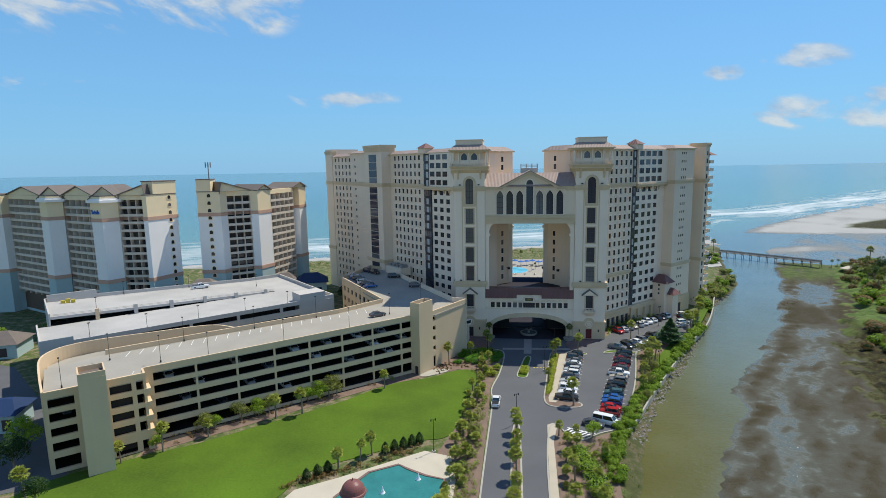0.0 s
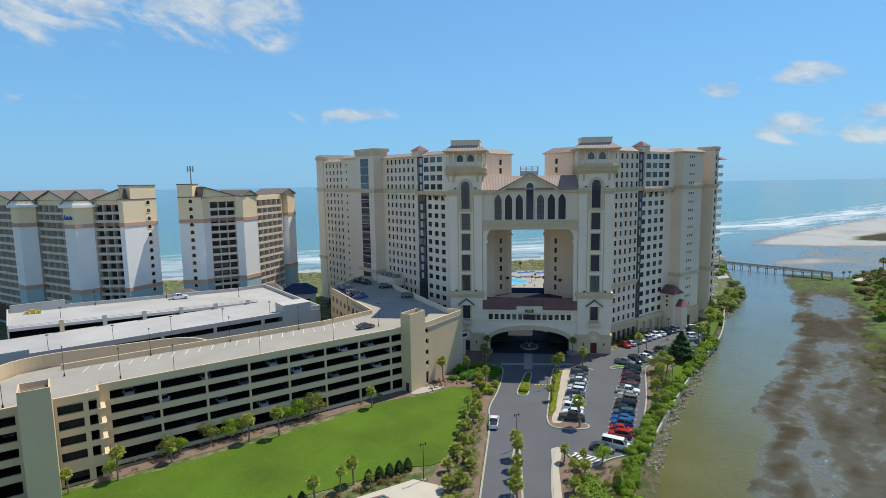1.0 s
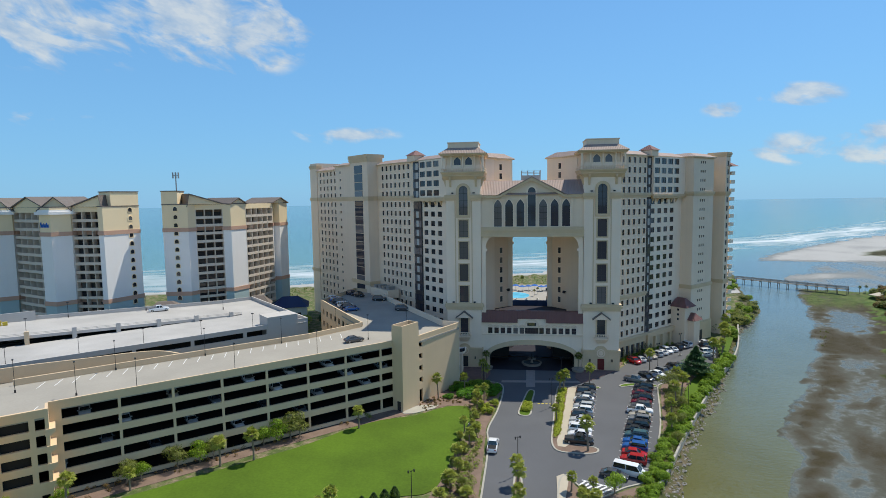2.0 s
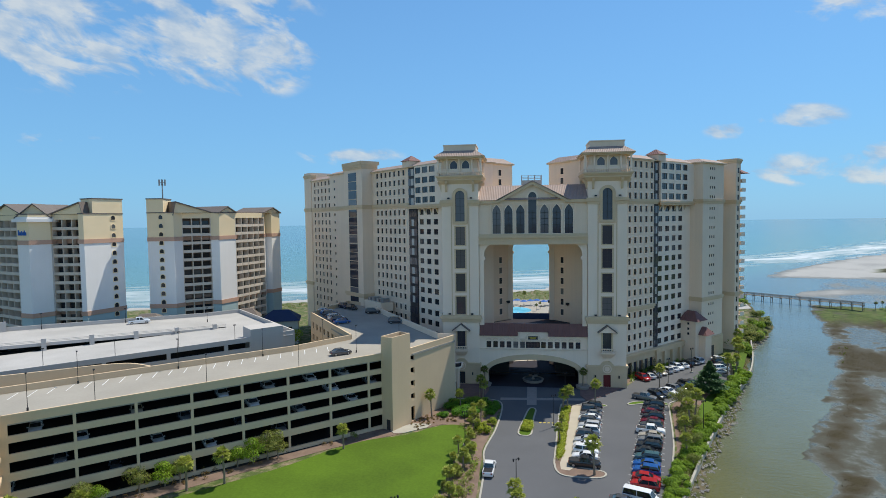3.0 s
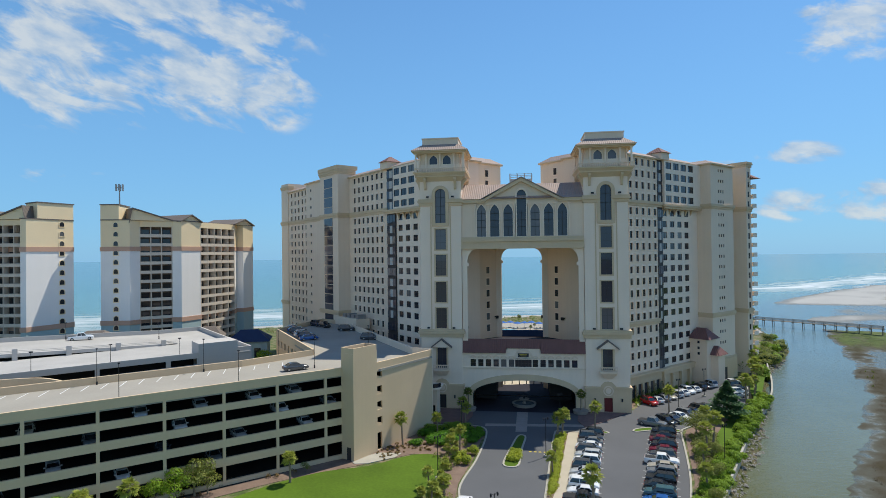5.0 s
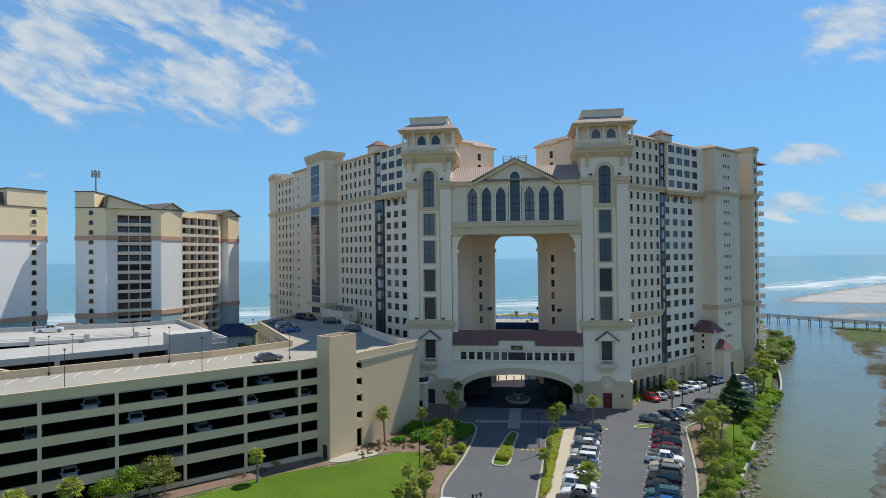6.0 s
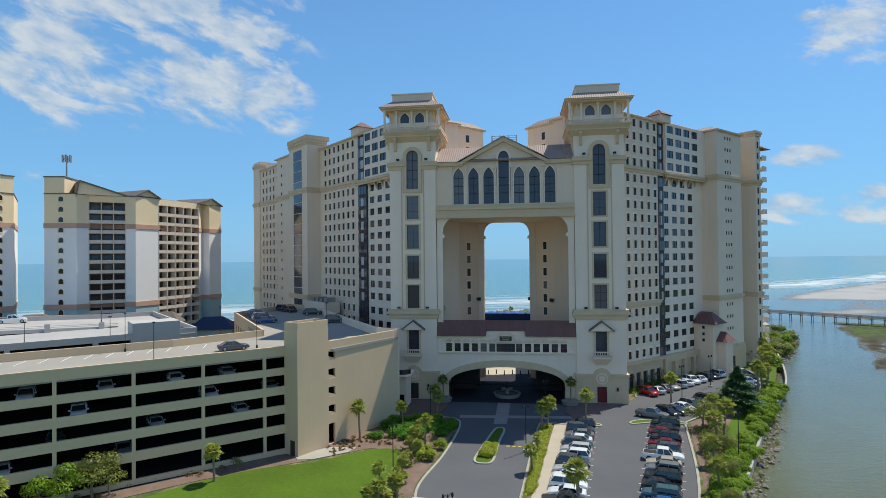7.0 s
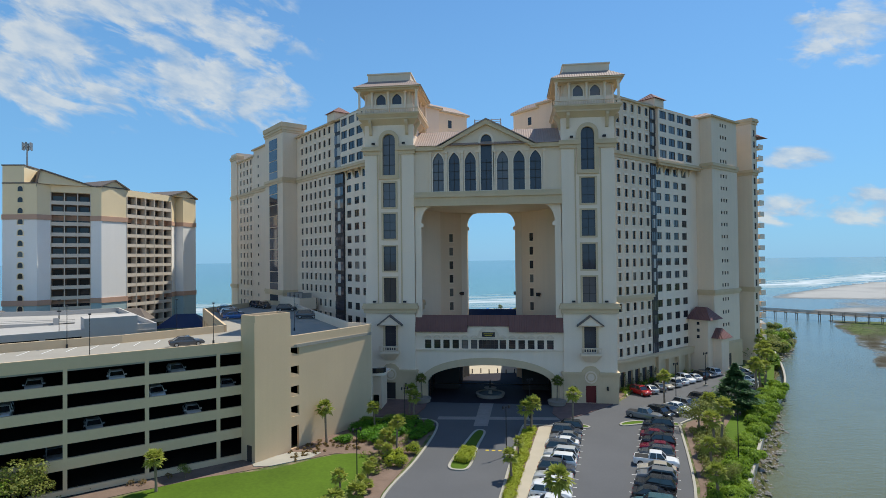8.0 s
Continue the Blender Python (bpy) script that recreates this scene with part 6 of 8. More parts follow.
sloped("parapet", REAR, REAR + 0.35, -14.0, 1.1, WHITE_WALL, "rear parapet wall")
for z in (0.5, 0.8):
    sloped("guard_rail", MIDDLE - 0.1, MIDDLE - 0.05, z, z + 0.06, STEEL, "", -125.0, -65.0)
for k in range(6):
    x = -114.0 + 9.75 * k
    b = bmesh.new()
    box(b, x - 0.5, x + 0.5, MIDDLE - 0.9, MIDDLE - 0.16, 0, rear_z(x) + 1.3)
    part("column", b, GARAGE if k == 0 else WHITE_WALL, white, m=M_R)
# same near-black backing, painted shade below the rear deck
b = bmesh.new()
box(b, -124.5, -66, MIDDLE + 5, MIDDLE + 5.3, 0, 14.5)
part("inner_shade_wall", b, INNER_SHADE, white, m=M_R)
for x0, x1, y0, y1, z0, z1 in ((-62.4, -54, FRONT - 0.1, FRONT + 6, 0, 17.5), (-54, -51, FRONT + 0.6, FRONT + 1.0, 0, 15.8), (-51.0, -50.6, FRONT + 0.6, REAR + 0.35, 0, 15.8), (-125.35, -125, MIDDLE, REAR + 0.35, 0, 18.1), (-128.4, -128, FRONT - 0.1, MIDDLE, 0, 15.7), (-128.4, -121.5, FRONT - 0.2, FRONT - 0.01, 0, 16.6)):
    b = bmesh.new()
    box(b, x0, x1, y0, y1, z0, z1)
    part("outer_wall", b, WHITE_WALL, white, m=M_R)
b = bmesh.new()
box(b, -124.6, -111.5, REAR - 0.7, REAR - 0.3, 16.5, 19.2)
part("screen_wall", b, WHITE_WALL, white, m=M_R)
bar = thing("barrier", M_R @ pose(-119.5, 79, rear_z(-119.5)), "yellow traffic barriers on the white deck", "barrier")
for k in range(3):
    b = bmesh.new()
    box(b, -1.9 + 1.3 * k, -0.8 + 1.3 * k, -0.4 - 0.25 * k, 0.4 - 0.25 * k, 0.0, 0.9 + 0.35 * (k % 2))
    part("barrier_block", b, PAINT_YELLOW, bar)
for x, y in ((-118, FRONT + 1), (-105, FRONT + 1), (-92, FRONT + 1), (-79, FRONT + 1), (-66, FRONT + 1), (-104, REAR - 1), (-84, REAR - 1), (-64, 72), (-114, MIDDLE + 0.6)):
    z = rear_z(x) if y > MIDDLE else LOW_DECK
    lp = thing("lamp_post", M_R @ pose(x, y, z), "slim grey lamp post on the white garage", "lamp post", "white garage lamp posts")
    b = bmesh.new()
    lathe(b, [(0.14, 0.0), (0.12, 0.8), (0.055, 0.9), (0.04, 4.2)], 8)
    part("pole", b, IRON, lp)
    b = bmesh.new()
    box(b, -0.3, 0.3, -0.18, 0.18, 4.2, 4.4)
    part("lamp_head", b, IRON, lp)

# ---- two condominium towers behind the garages ----


def seg(name, pts, z0, z1, material, parent, label=""):
    b = bmesh.new()
    slab(b, pts, z0, z1)
    return part(name, b, material, parent, label)


def offset(pts, d):
    """An outline grown outwards by d."""
    n = len(pts)
    area = sum(pts[i][0] * pts[(i + 1) % n][1] - pts[(i + 1) % n][0] * pts[i][1] for i in range(n))
    s = 1 if area > 0 else -1
    out = []
    for i in range(n):
        a, p, c = Vector(pts[i - 1]), Vector(pts[i]), Vector(pts[(i + 1) % n])
        d1, d2 = (p - a).normalized(), (c - p).normalized()
        n1, n2 = Vector((d1.y, -d1.x)) * s, Vector((d2.y, -d2.x)) * s
        k = n1 + n2
        k = k / max(0.5, k.length_squared / 2) if k.length > 0.3 else n1
        out.append(tuple(p + k * d))
    return out


BALC = {}


def balcony_run(parent, a, c, bays, floors, z0, step, glazing=True):
    """Recessed balconies between two plan points: slabs with rails, fins between the bays, doors behind."""
    a, c = Vector(a), Vector(c)
    d = (c - a)
    w = d.length / bays
    rz = math.degrees(math.atan2(d.y, d.x))
    key = round(w, 2)
    if key not in BALC:
        b = bmesh.new()
        box(b, 0.0, w, 0.0, 1.8, -0.10, 0.10)
        box(b, 0.0, w, 0.0, 0.14, 0.10, 0.85)
        m1 = bpy.data.meshes.new("balcony")
        bmesh.ops.recalc_face_normals(b, faces=b.faces)
        b.to_mesh(m1)
        b.free()
        m1.materials.append(CONDO_CREAM_PALE)
        b = bmesh.new()
        box(b, w * 0.16, w * 0.86, 1.70, 1.79, 0.15, 2.25)
        m2 = bpy.data.meshes.new("balcony_door")
        bmesh.ops.recalc_face_normals(b, faces=b.faces)
        b.to_mesh(m2)
        b.free()
        m2.materials.append(PANE)
        BALC[key] = (m1, m2)
    m1, m2 = BALC[key]
    for i in range(bays):
        for k in range(floors):
            m = pose(a.x, a.y, z0 + step * k, 0, 0, rz) @ Matrix.Translation((i * w, 0, 0))
            ob = part("balcony", m1, None, parent, m=m)
            part("balcony_door", m2, None, ob)
    for i in range(bays + 1):
        b = bmesh.new()
        box(b, i * w - 0.11, i * w + 0.11, -0.06, 1.8, z0 - 1, z0 + step * floors + 0.3)
        part("fin", b, CONDO_CREAM_PALE, parent, m=pose(a.x, a.y, 0, 0, 0, rz))


CONDO_CREAM_PALE = mat("condo_balcony", (0.70, 0.60, 0.49), 0.9, 0.06, 0.3, 5, 0.03)


def inset(a, c, d):
    a, c = Vector(a), Vector(c)
    e = (c - a).normalized()
    k = Vector((-e.y, e.x)) * d
    return [tuple(a), tuple(a + k), tuple(c + k), tuple(c)]


def gable(parent, a, c, depth, z0, rise, peak=0.5, over=0.5):
    """A gabled roof over the wall a-c, running back from it."""
    a, c = Vector(a), Vector(c)
    e = (c - a).normalized()
    k = Vector((-e.y, e.x))
    L = (c - a).length
    rz = math.degrees(math.atan2(e.y, e.x))
    m = pose(a.x, a.y, 0, 0, 0, rz)
    b = bmesh.new()
    prism(b, [(0, z0), (L, z0), (L * peak, z0 + rise)], 0.0, depth)
    part("gable", b, CONDO_CREAM, parent, m=m @ Matrix(((1, 0, 0, 0), (0, 0, 1, 0), (0, 1, 0, 0), (0, 0, 0, 1))))
    b = bmesh.new()
    f = rise / (L * peak)
    g = rise / (L * (1 - peak))
    prism(b, [(-over, z0 - over * f), (L * peak, z0 + rise), (L * peak, z0 + rise + 0.35), (-over, z0 - over * f + 0.35)], -0.6, depth)
    prism(b, [(L * peak, z0 + rise), (L + over, z0 - over * g), (L + over, z0 - over * g + 0.35), (L * peak, z0 + rise + 0.35)], -0.6, depth)
    part("roof", b, ROOF_BROWN, parent, m=m @ Matrix(((1, 0, 0, 0), (0, 0, 1, 0), (0, 1, 0, 0), (0, 0, 0, 1))))


def arched_windows(parent, a, c, at, floors, z0, step):
    a, c = Vector(a), Vector(c)
    e = (c - a).normalized()
    rz = math.degrees(math.atan2(e.y, e.x))
    for k in range(floors):
        b = bmesh.new()
        outline_wall(b, arch(0, -0.6, 1.3, 0.1, 0.65, 8), [], -0.05, 0.05)
        p = a + (c - a) * at
        ob = part("window", b, PANE, parent, "small arched window", m=pose(p.x, p.y, z0 + step * k, 0, 0, rz))
        b = bmesh.new()
        ring(grown(0, -0.6, 1.3, 0.1, 0.65, 0.2, 8), arch(0, -0.6, 1.3, 0.1, 0.65, 8), b, -0.12, 0.02)
        part("surround", b, CONDO_CREAM, ob)


def condo(label, pts, runs, eave):
    """pts: outline with the recesses in it."""
    c = thing("condominium_tower", pose(0, 0, 0), label, "apartment tower", "condominium towers")
    seg("wall", pts, 0, 16.4, CONDO_TEAL, c, "pale teal lower wall")
    seg("band", offset(pts, 0.18), 16.4, 17.8, CONDO_BAND, c, "salmon band course")
    seg("wall", pts, 17.8, 38.6, CONDO_WHITE, c, "white middle wall")
    seg("band", offset(pts, 0.18), 38.6, 39.9, CONDO_BAND, c, "salmon band course")
    seg("wall", pts, 39.9, eave, CONDO_CREAM, c, "cream upper wall")
    seg("roof", offset(pts, 0.12), eave, eave + 0.3, ROOF_BROWN, c, "flat grey-brown roof edge")
    for a, d, bays in runs:
        i = inset(a, d, 1.82)
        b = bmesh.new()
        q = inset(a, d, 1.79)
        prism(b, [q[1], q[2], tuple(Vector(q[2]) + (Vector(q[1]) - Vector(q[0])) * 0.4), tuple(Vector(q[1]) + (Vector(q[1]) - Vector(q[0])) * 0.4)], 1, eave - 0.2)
        part("recess_wall", b, CONDO_RECESS_SHADE, c)
        balcony_run(c, a, d, bays, 13, 9.3, 2.8)
        # fascia over the top balconies
        L = (Vector(d) - Vector(a)).length
        b = bmesh.new()
        box(b, 0, L, -0.02, 1.8, 46.0, eave)
        e = Vector(d) - Vector(a)
        part("fascia", b, CONDO_CREAM, c, m=pose(*a, 0, 0, 0, math.degrees(math.atan2(e.y, e.x))))
    return c


P = [(-124.5, 19.6), (-116, 21), (-115.1, 24.3), (-108.3, 30.0), (-105.3, 30.2), (-103.3, 37.6), (-100.5, 54.0), (-102.4, 59.0), (-100, 59.5), (-99, 65)]
ring_a = P[:2] + inset(P[2], P[3], 1.8) + P[4:5] + inset(P[5], P[6], 1.8) + P[7:] + [(-106, 70), (-118, 62), (-133, 36)]
ca = condo("white and cream condominium tower with stacked balconies and gabled roofs", ring_a, [(P[2], P[3], 3), (P[5], P[6], 5)], 47.8)
arched_windows(ca, P[0], P[1], 0.52, 13, 12.8, 2.8)
gable(ca, P[4], P[5], 14, 47.9, 1.9)
gable(ca, P[1], P[3], 15, 47.9, 3.4, 0.06, 0.2)
gable(ca, P[6], P[9], 13, 47.9, 1.9, 0.55)
b = bmesh.new()
prism(b, [P[0], (-119.2, 20.5), (-122, 29), (-128, 27)], 47.9, 52.4)
part("lift_tower", b, CONDO_CREAM, ca)
b = bmesh.new()
prism(b, offset([P[0], (-119.2, 20.5), (-122, 29), (-128, 27)], 0.2), 52.4, 52.7)
part("coping", b, ROOF_BROWN, ca)
mast = thing("antenna_mast", pose(-121.2, 23.5, 52.7), "grey cell antenna mast on the condominium roof", "antenna")
b = bmesh.new()
tube(b, [(0, 0, 0), (0, 0, 5.6)], [0.22, 0.16], 8)
part("pole", b, STEEL, mast)
for k in range(6):
    a = k * math.pi / 3
    b = bmesh.new()
    box(b, 0.9, 1.15, -0.22, 0.22, 4.3, 6.3)
    box(b, 0, 0.95, -0.05, 0.05, 5.2, 5.35)
    part("antenna_panel", b, STEEL, mast, m=pose(0, 0, 0, 0, 0, 60 * k))

Bp = [(-219, 29), (-213.5, 17.0), (-207.4, 18.6), (-206.9, 21.6), (-182.2, 10.8), (-181, 8.6), (-176, 6.4), (-172.4, 9.9), (-172.8, 10.9), (-154.3, 3.4), (-153.5, 0.5), (-148.5, -0.7), (-145.7, 4.2), (-146.2, 5.4), (-136.9, 6.4), (-136.2, 4.2), (-134.8, 4.6), (-131, 16.8)]
ring_b = Bp[:3] + inset(Bp[3], Bp[4], 1.8) + Bp[5:8] + inset(Bp[8], Bp[9], 1.8) + Bp[10:13] + inset(Bp[13], Bp[14], 1.8) + Bp[15:] + [(-147, 34), (-212, 50)]
cb = condo("wide white and cream condominium tower with capped piers and balconies", ring_b, [(Bp[3], Bp[4], 6), (Bp[8], Bp[9], 5), (Bp[13], Bp[14], 3)], 47.6)
arched_windows(cb, Bp[16], Bp[17], 0.74, 13, 12.8, 2.8)
for i in (5, 10):
    q = [Bp[i], Bp[i + 1], Bp[i + 2], (Bp[i + 2][0] - 1, Bp[i + 2][1] + 4), (Bp[i][0] + 1, Bp[i][1] + 4)]
    b = bmesh.new()
    prism(b, offset(q, 0.9), 45.4, 46.3)
    prism(b, offset(q, 0.45), 46.3, 46.9)
    part("pier_cap", b, CONDO_WHITE, cb, "flared white cap on the pier")
gable(cb, Bp[13], (-135.4, 5.4), 9, 47.7, 3.4, 0.92, 0.2)
gable(cb, Bp[10], Bp[12], 16, 46.9, 3.8)
gable(cb, Bp[5], Bp[7], 16, 46.9, 3.8)
gable(cb, Bp[8], Bp[9], 18, 47.7, 3.2)
gable(cb, Bp[3], Bp[4], 18, 47.7, 3.0)
b = bmesh.new()
prism(b, [(-133.9, 7.4), (-131, 16.8), (-138, 20), (-140, 10)], 47.7, 52.3)
part("lift_tower", b, CONDO_CREAM, cb)
b = bmesh.new()
prism(b, offset([(-133.9, 7.4), (-131, 16.8), (-138, 20), (-140, 10)], 0.2), 52.3, 52.6)
part("coping", b, ROOF_BROWN, cb)
b = bmesh.new()
e = Vector(Bp[11]) - Vector(Bp[10])
for k, (x, w, z, h) in enumerate(((0.5, 0.5, 41.4, 1.6), (1.2, 0.5, 41.4, 1.0), (1.9, 0.4, 41.4, 1.3), (2.5, 0.5, 41.4, 1.0), (3.2, 0.35, 41.4, 1.5), (3.7, 0.5, 41.4, 1.0))):
    box(b, x, x + w, -0.14, -0.02, z, z + h)
part("sign_lettering", b, BLUE_CLOTH, cb, "blue sign bars on the pier", m=pose(*Bp[10], 0, 0, 0, math.degrees(math.atan2(e.y, e.x))))
for cx, cy, w, d, h, rise, label in ((-120, 12, 11, 8, 13.6, 2.4, "low pavilion with a dark hipped roof"), (-91, 46, 14, 12, 8.5, 3.4, "low pavilion with a dark blue roof"), (-96, 30, 9, 8, 12, 3, "dark canopy pavilion beside the white garage"),
                                     (-165, -30, 16, 12, 4.5, 3, "low pavilion with a dark hipped roof"), (-118, -74, 8, 10, 4.2, 2.4, "low white building with a dark blue roof")):
    pv = thing("pavilion", pose(cx, cy, 0, 0, 0, 20), label, "pavilion")
    b = bmesh.new()
    box(b, -w / 2 + 0.8, w / 2 - 0.8, -d / 2 + 0.8, d / 2 - 0.8, 0, h)
    part("wall", b, CONDO_TEAL, pv)
    b = bmesh.new()
    hip(b, (-w / 2, w / 2, -d / 2, d / 2), h, (-w * 0.2, w * 0.2, -0.5, 0.5), h + rise)
    part("roof", b, NAVY if "blue" in label else ROOF_BROWN, pv)
    for i in (-1, 1):
        b = bmesh.new()
        box(b, i * w * 0.22 - 1, i * w * 0.22 + 1, -d / 2 + 0.72, -d / 2 + 0.79, 0.6, h * 0.75)
        part("window", b, PANE, pv)

# ---- vehicles ----
PAINTS = {}


def paint(name, c):
    if name not in PAINTS:
        PAINTS[name] = mat(name + "_car_paint", c, 0.14, 0.04, 1.0, 9, 0.0, metal=0.1, spec=1.0)
    return PAINTS[name]


COLOURS = {"black": (0.022, 0.023, 0.027), "charcoal": (0.07, 0.075, 0.085), "grey": (0.19, 0.195, 0.20), "silver": (0.50, 0.51, 0.51), "white": (0.82, 0.82, 0.81), "red": (0.40, 0.012, 0.015), "maroon": (0.16, 0.008, 0.025),
           "blue": (0.015, 0.10, 0.33), "navy": (0.012, 0.025, 0.07), "beige": (0.45, 0.40, 0.32), "teal": (0.05, 0.12, 0.14)}
SHAPES = {
    "sedan": dict(l=4.75, w=1.82, belt=0.95, hood=0.86, top=1.45, c=(1.05, 0.25, -1.05, -1.85), tail=0.98, r=0.33),
    "suv": dict(l=4.75, w=1.9, belt=1.10, hood=1.02, top=1.75, c=(1.15, 0.45, -1.75, -2.2), tail=1.08, r=0.37),
    "pickup": dict(l=5.7, w=1.98, belt=1.15, hood=1.1, top=1.86, c=(1.3, 0.65, -0.65, -0.85), tail=1.12, r=0.40),
    "van": dict(l=5.6, w=2.0, belt=1.25, hood=1.12, top=2.1, c=(2.05, 1.35, -2.55, -2.72), tail=1.2, r=0.37),
}
CARS = {}


def sections(bm, rows, mi=0):
    """A body lofted through cross-sections (x, half width at foot, at middle, at top, z foot, z middle, z top)."""
    rings = []
    for x, w0, w1, w2, z0, z1, z2 in rows:
        pts = [(-w0, z0), (w0, z0), (w1, z1), (w1 * 0.99, z1 + (z2 - z1) * 0.7), (w2, z2), (-w2, z2), (-w1 * 0.99, z1 + (z2 - z1) * 0.7), (-w1, z1)]
        rings.append([bm.verts.new((x, y, z)) for y, z in pts])
    for a, c in zip(rings, rings[1:]):
        for k in range(8):
            bm.faces.new((a[k], a[(k + 1) % 8], c[(k + 1) % 8], c[k])).material_index = mi
    bm.faces.new(rings[0][::-1]).material_index = mi
    bm.faces.new(rings[-1]).material_index = mi


def rounded(ob):
    """Smooth shading but for the sharp creases."""
    for f in ob.data.polygons:
        f.use_smooth = True
    ob.data.set_sharp_from_angle(angle=radians(38))


def make_car(shape, colour):
    s = SHAPES[shape]
    L, w, h = s["l"] / 2, s["w"] / 2, s["top"]
    belt, hood, tail, r = s["belt"], s["hood"], s["tail"], s["r"]
    names = {"sedan": "saloon car", "suv": "sport utility car", "pickup": "pickup truck", "van": "passenger van"}
    car = thing({"sedan": "car", "suv": "car", "pickup": "pickup_truck", "van": "van"}[shape], pose(0, 0, 0), colour + " " + names[shape] + " with dark windows", {"sedan": "car", "suv": "car", "pickup": "truck", "van": "van"}[shape], "parked vehicles")
    pt = paint(colour, COLOURS[colour])
    c0, c1, c2, c3 = s["c"]
    b = bmesh.new()
    rows = [(-L, w * 0.72, w * 0.80, w * 0.70, 0.42, 0.6, tail - 0.22), (-L + 0.12, w * 0.86, w * 0.93, w * 0.86, 0.3, 0.6, tail - 0.04), (-L + 0.5, w * 0.92, w, w * 0.93, 0.26, 0.6, tail), (c3, w * 0.94, w, w * 0.93, 0.24, 0.6, belt),
            (0, w * 0.94, w, w * 0.93, 0.24, 0.6, belt), (c0, w * 0.94, w, w * 0.92, 0.24, 0.6, belt - 0.02), (L - 0.6, w * 0.92, w * 0.98, w * 0.85, 0.26, 0.58, hood), (L - 0.15, w * 0.84, w * 0.92, w * 0.78, 0.3, 0.55, hood - 0.12), (L, w * 0.68, w * 0.76, w * 0.66, 0.38, 0.52, hood - 0.28)]
    if shape == "pickup":
        rows[3] = (c3, w * 0.94, w, w * 0.93, 0.24, 0.6, tail)
    sections(b, rows)
    rounded(part("body", b, pt, car))
    b = bmesh.new()
    q = []
    for x, ww, z in ((c0, w * 0.90, belt - 0.04), (c1, w * 0.74, h - 0.05), (c2, w * 0.74, h - 0.05), (c3, w * 0.90, belt - 0.02)):
        q.append([b.verts.new((x, -ww, z)), b.verts.new((x, ww, z))])
    mid = [[b.verts.new((x, -w * 0.91, belt - 0.03)), b.verts.new((x, w * 0.91, belt - 0.03))] for x in (c1, c2)]
    b.faces.new((q[0][0], q[0][1], q[1][1], q[1][0]))
    b.faces.new((q[1][0], q[1][1], q[2][1], q[2][0]))
    b.faces.new((q[2][0], q[2][1], q[3][1], q[3][0]))
    for i in (0, 1):
        b.faces.new((q[0][i], q[1][i], mid[0][i]))
        b.faces.new((mid[0][i], q[1][i], q[2][i], mid[1][i]))
        b.faces.new((mid[1][i], q[2][i], q[3][i]))
    part("glazing", b, CAR_GLASS, car)
    b = bmesh.new()
    sections(b, [(c2 - 0.12, w * 0.66, w * 0.7, w * 0.6, h - 0.06, h - 0.05, h - 0.02), (c2 + 0.1, w * 0.74, w * 0.76, w * 0.66, h - 0.05, h - 0.03, h + 0.02), (c1 - 0.1, w * 0.74, w * 0.76, w * 0.66, h - 0.05, h - 0.03, h + 0.02), (c1 + 0.12, w * 0.68, w * 0.7, w * 0.6, h - 0.1, h - 0.09, h - 0.06)])
    rounded(part("roof", b, pt, car))
    for sy in (-1, 1):
        for xa, xb in ((c0, c1), (c3, c2), ((c1 + c2) / 2 + 0.1, (c1 + c2) / 2 + 0.05)):
            b = bmesh.new()
            tube(b, [(xa, sy * w * 0.915, belt - 0.04), (xb, sy * w * 0.75, h - 0.04)], [0.055, 0.05], 5)
            part("pillar", b, pt, car)
    if shape == "pickup":
        b = bmesh.new()
        box(b, -L + 0.2, c3 - 0.12, -w * 0.8, w * 0.8, tail + 0.003, tail + 0.02)
        part("truck_bed", b, IRON, car, "dark open bed")
    for x in (L - 0.95, -L + 0.95):
        for sy in (-1, 1):
            b = bmesh.new()
            prof = [(r * 0.62, -0.11), (r * 0.95, -0.11), (r, -0.07), (r, 0.07), (r * 0.95, 0.11), (r * 0.62, 0.11)]
            lathe(b, prof, 14)
            ty = part("wheel", b, TYRE, car, m=pose(x, sy * (w - 0.10), r, 90, 0, 0))
            b = bmesh.new()
            lathe(b, [(r * 0.6, -0.115), (r * 0.6, 0.115)], 10)
            part("rim", b, RIM, ty)
    for sy in (-1, 1):
        b = bmesh.new()
        box(b, L - 0.16, L - 0.03, sy * w * 0.62 - 0.17, sy * w * 0.62 + 0.17, hood - 0.34, hood - 0.2)
        part("headlight", b, LENS, car)
        b = bmesh.new()
        box(b, -L + 0.0, -L + 0.1, sy * w * 0.68 - 0.13, sy * w * 0.68 + 0.13, tail - 0.34, tail - 0.14)
        part("tail_light", b, TAIL, car)
        b = bmesh.new()
        box(b, c0 - 0.22, c0 - 0.06, sy * (w + 0.10) - 0.1, sy * (w + 0.10) + 0.1, belt - 0.05, belt + 0.12)
        part("mirror", b, pt, car)
    return car


def put_car(shape, colour, x, y, z, heading):
    key = (shape, colour)
    m = pose(x, y, z, 0, 0, heading)
    if key not in CARS:
        CARS[key] = make_car(shape, colour)
        CARS[key].matrix_basis = m
    else:
        copy_thing(CARS[key], m)


rng = random.Random(5)
# row beside the footpath, noses to the path
LEFT = ["suv black", "suv charcoal", "sedan grey", "sedan white", "suv charcoal", "suv silver", "suv white", "suv charcoal", "sedan silver", "sedan white", "suv white", "sedan white"]
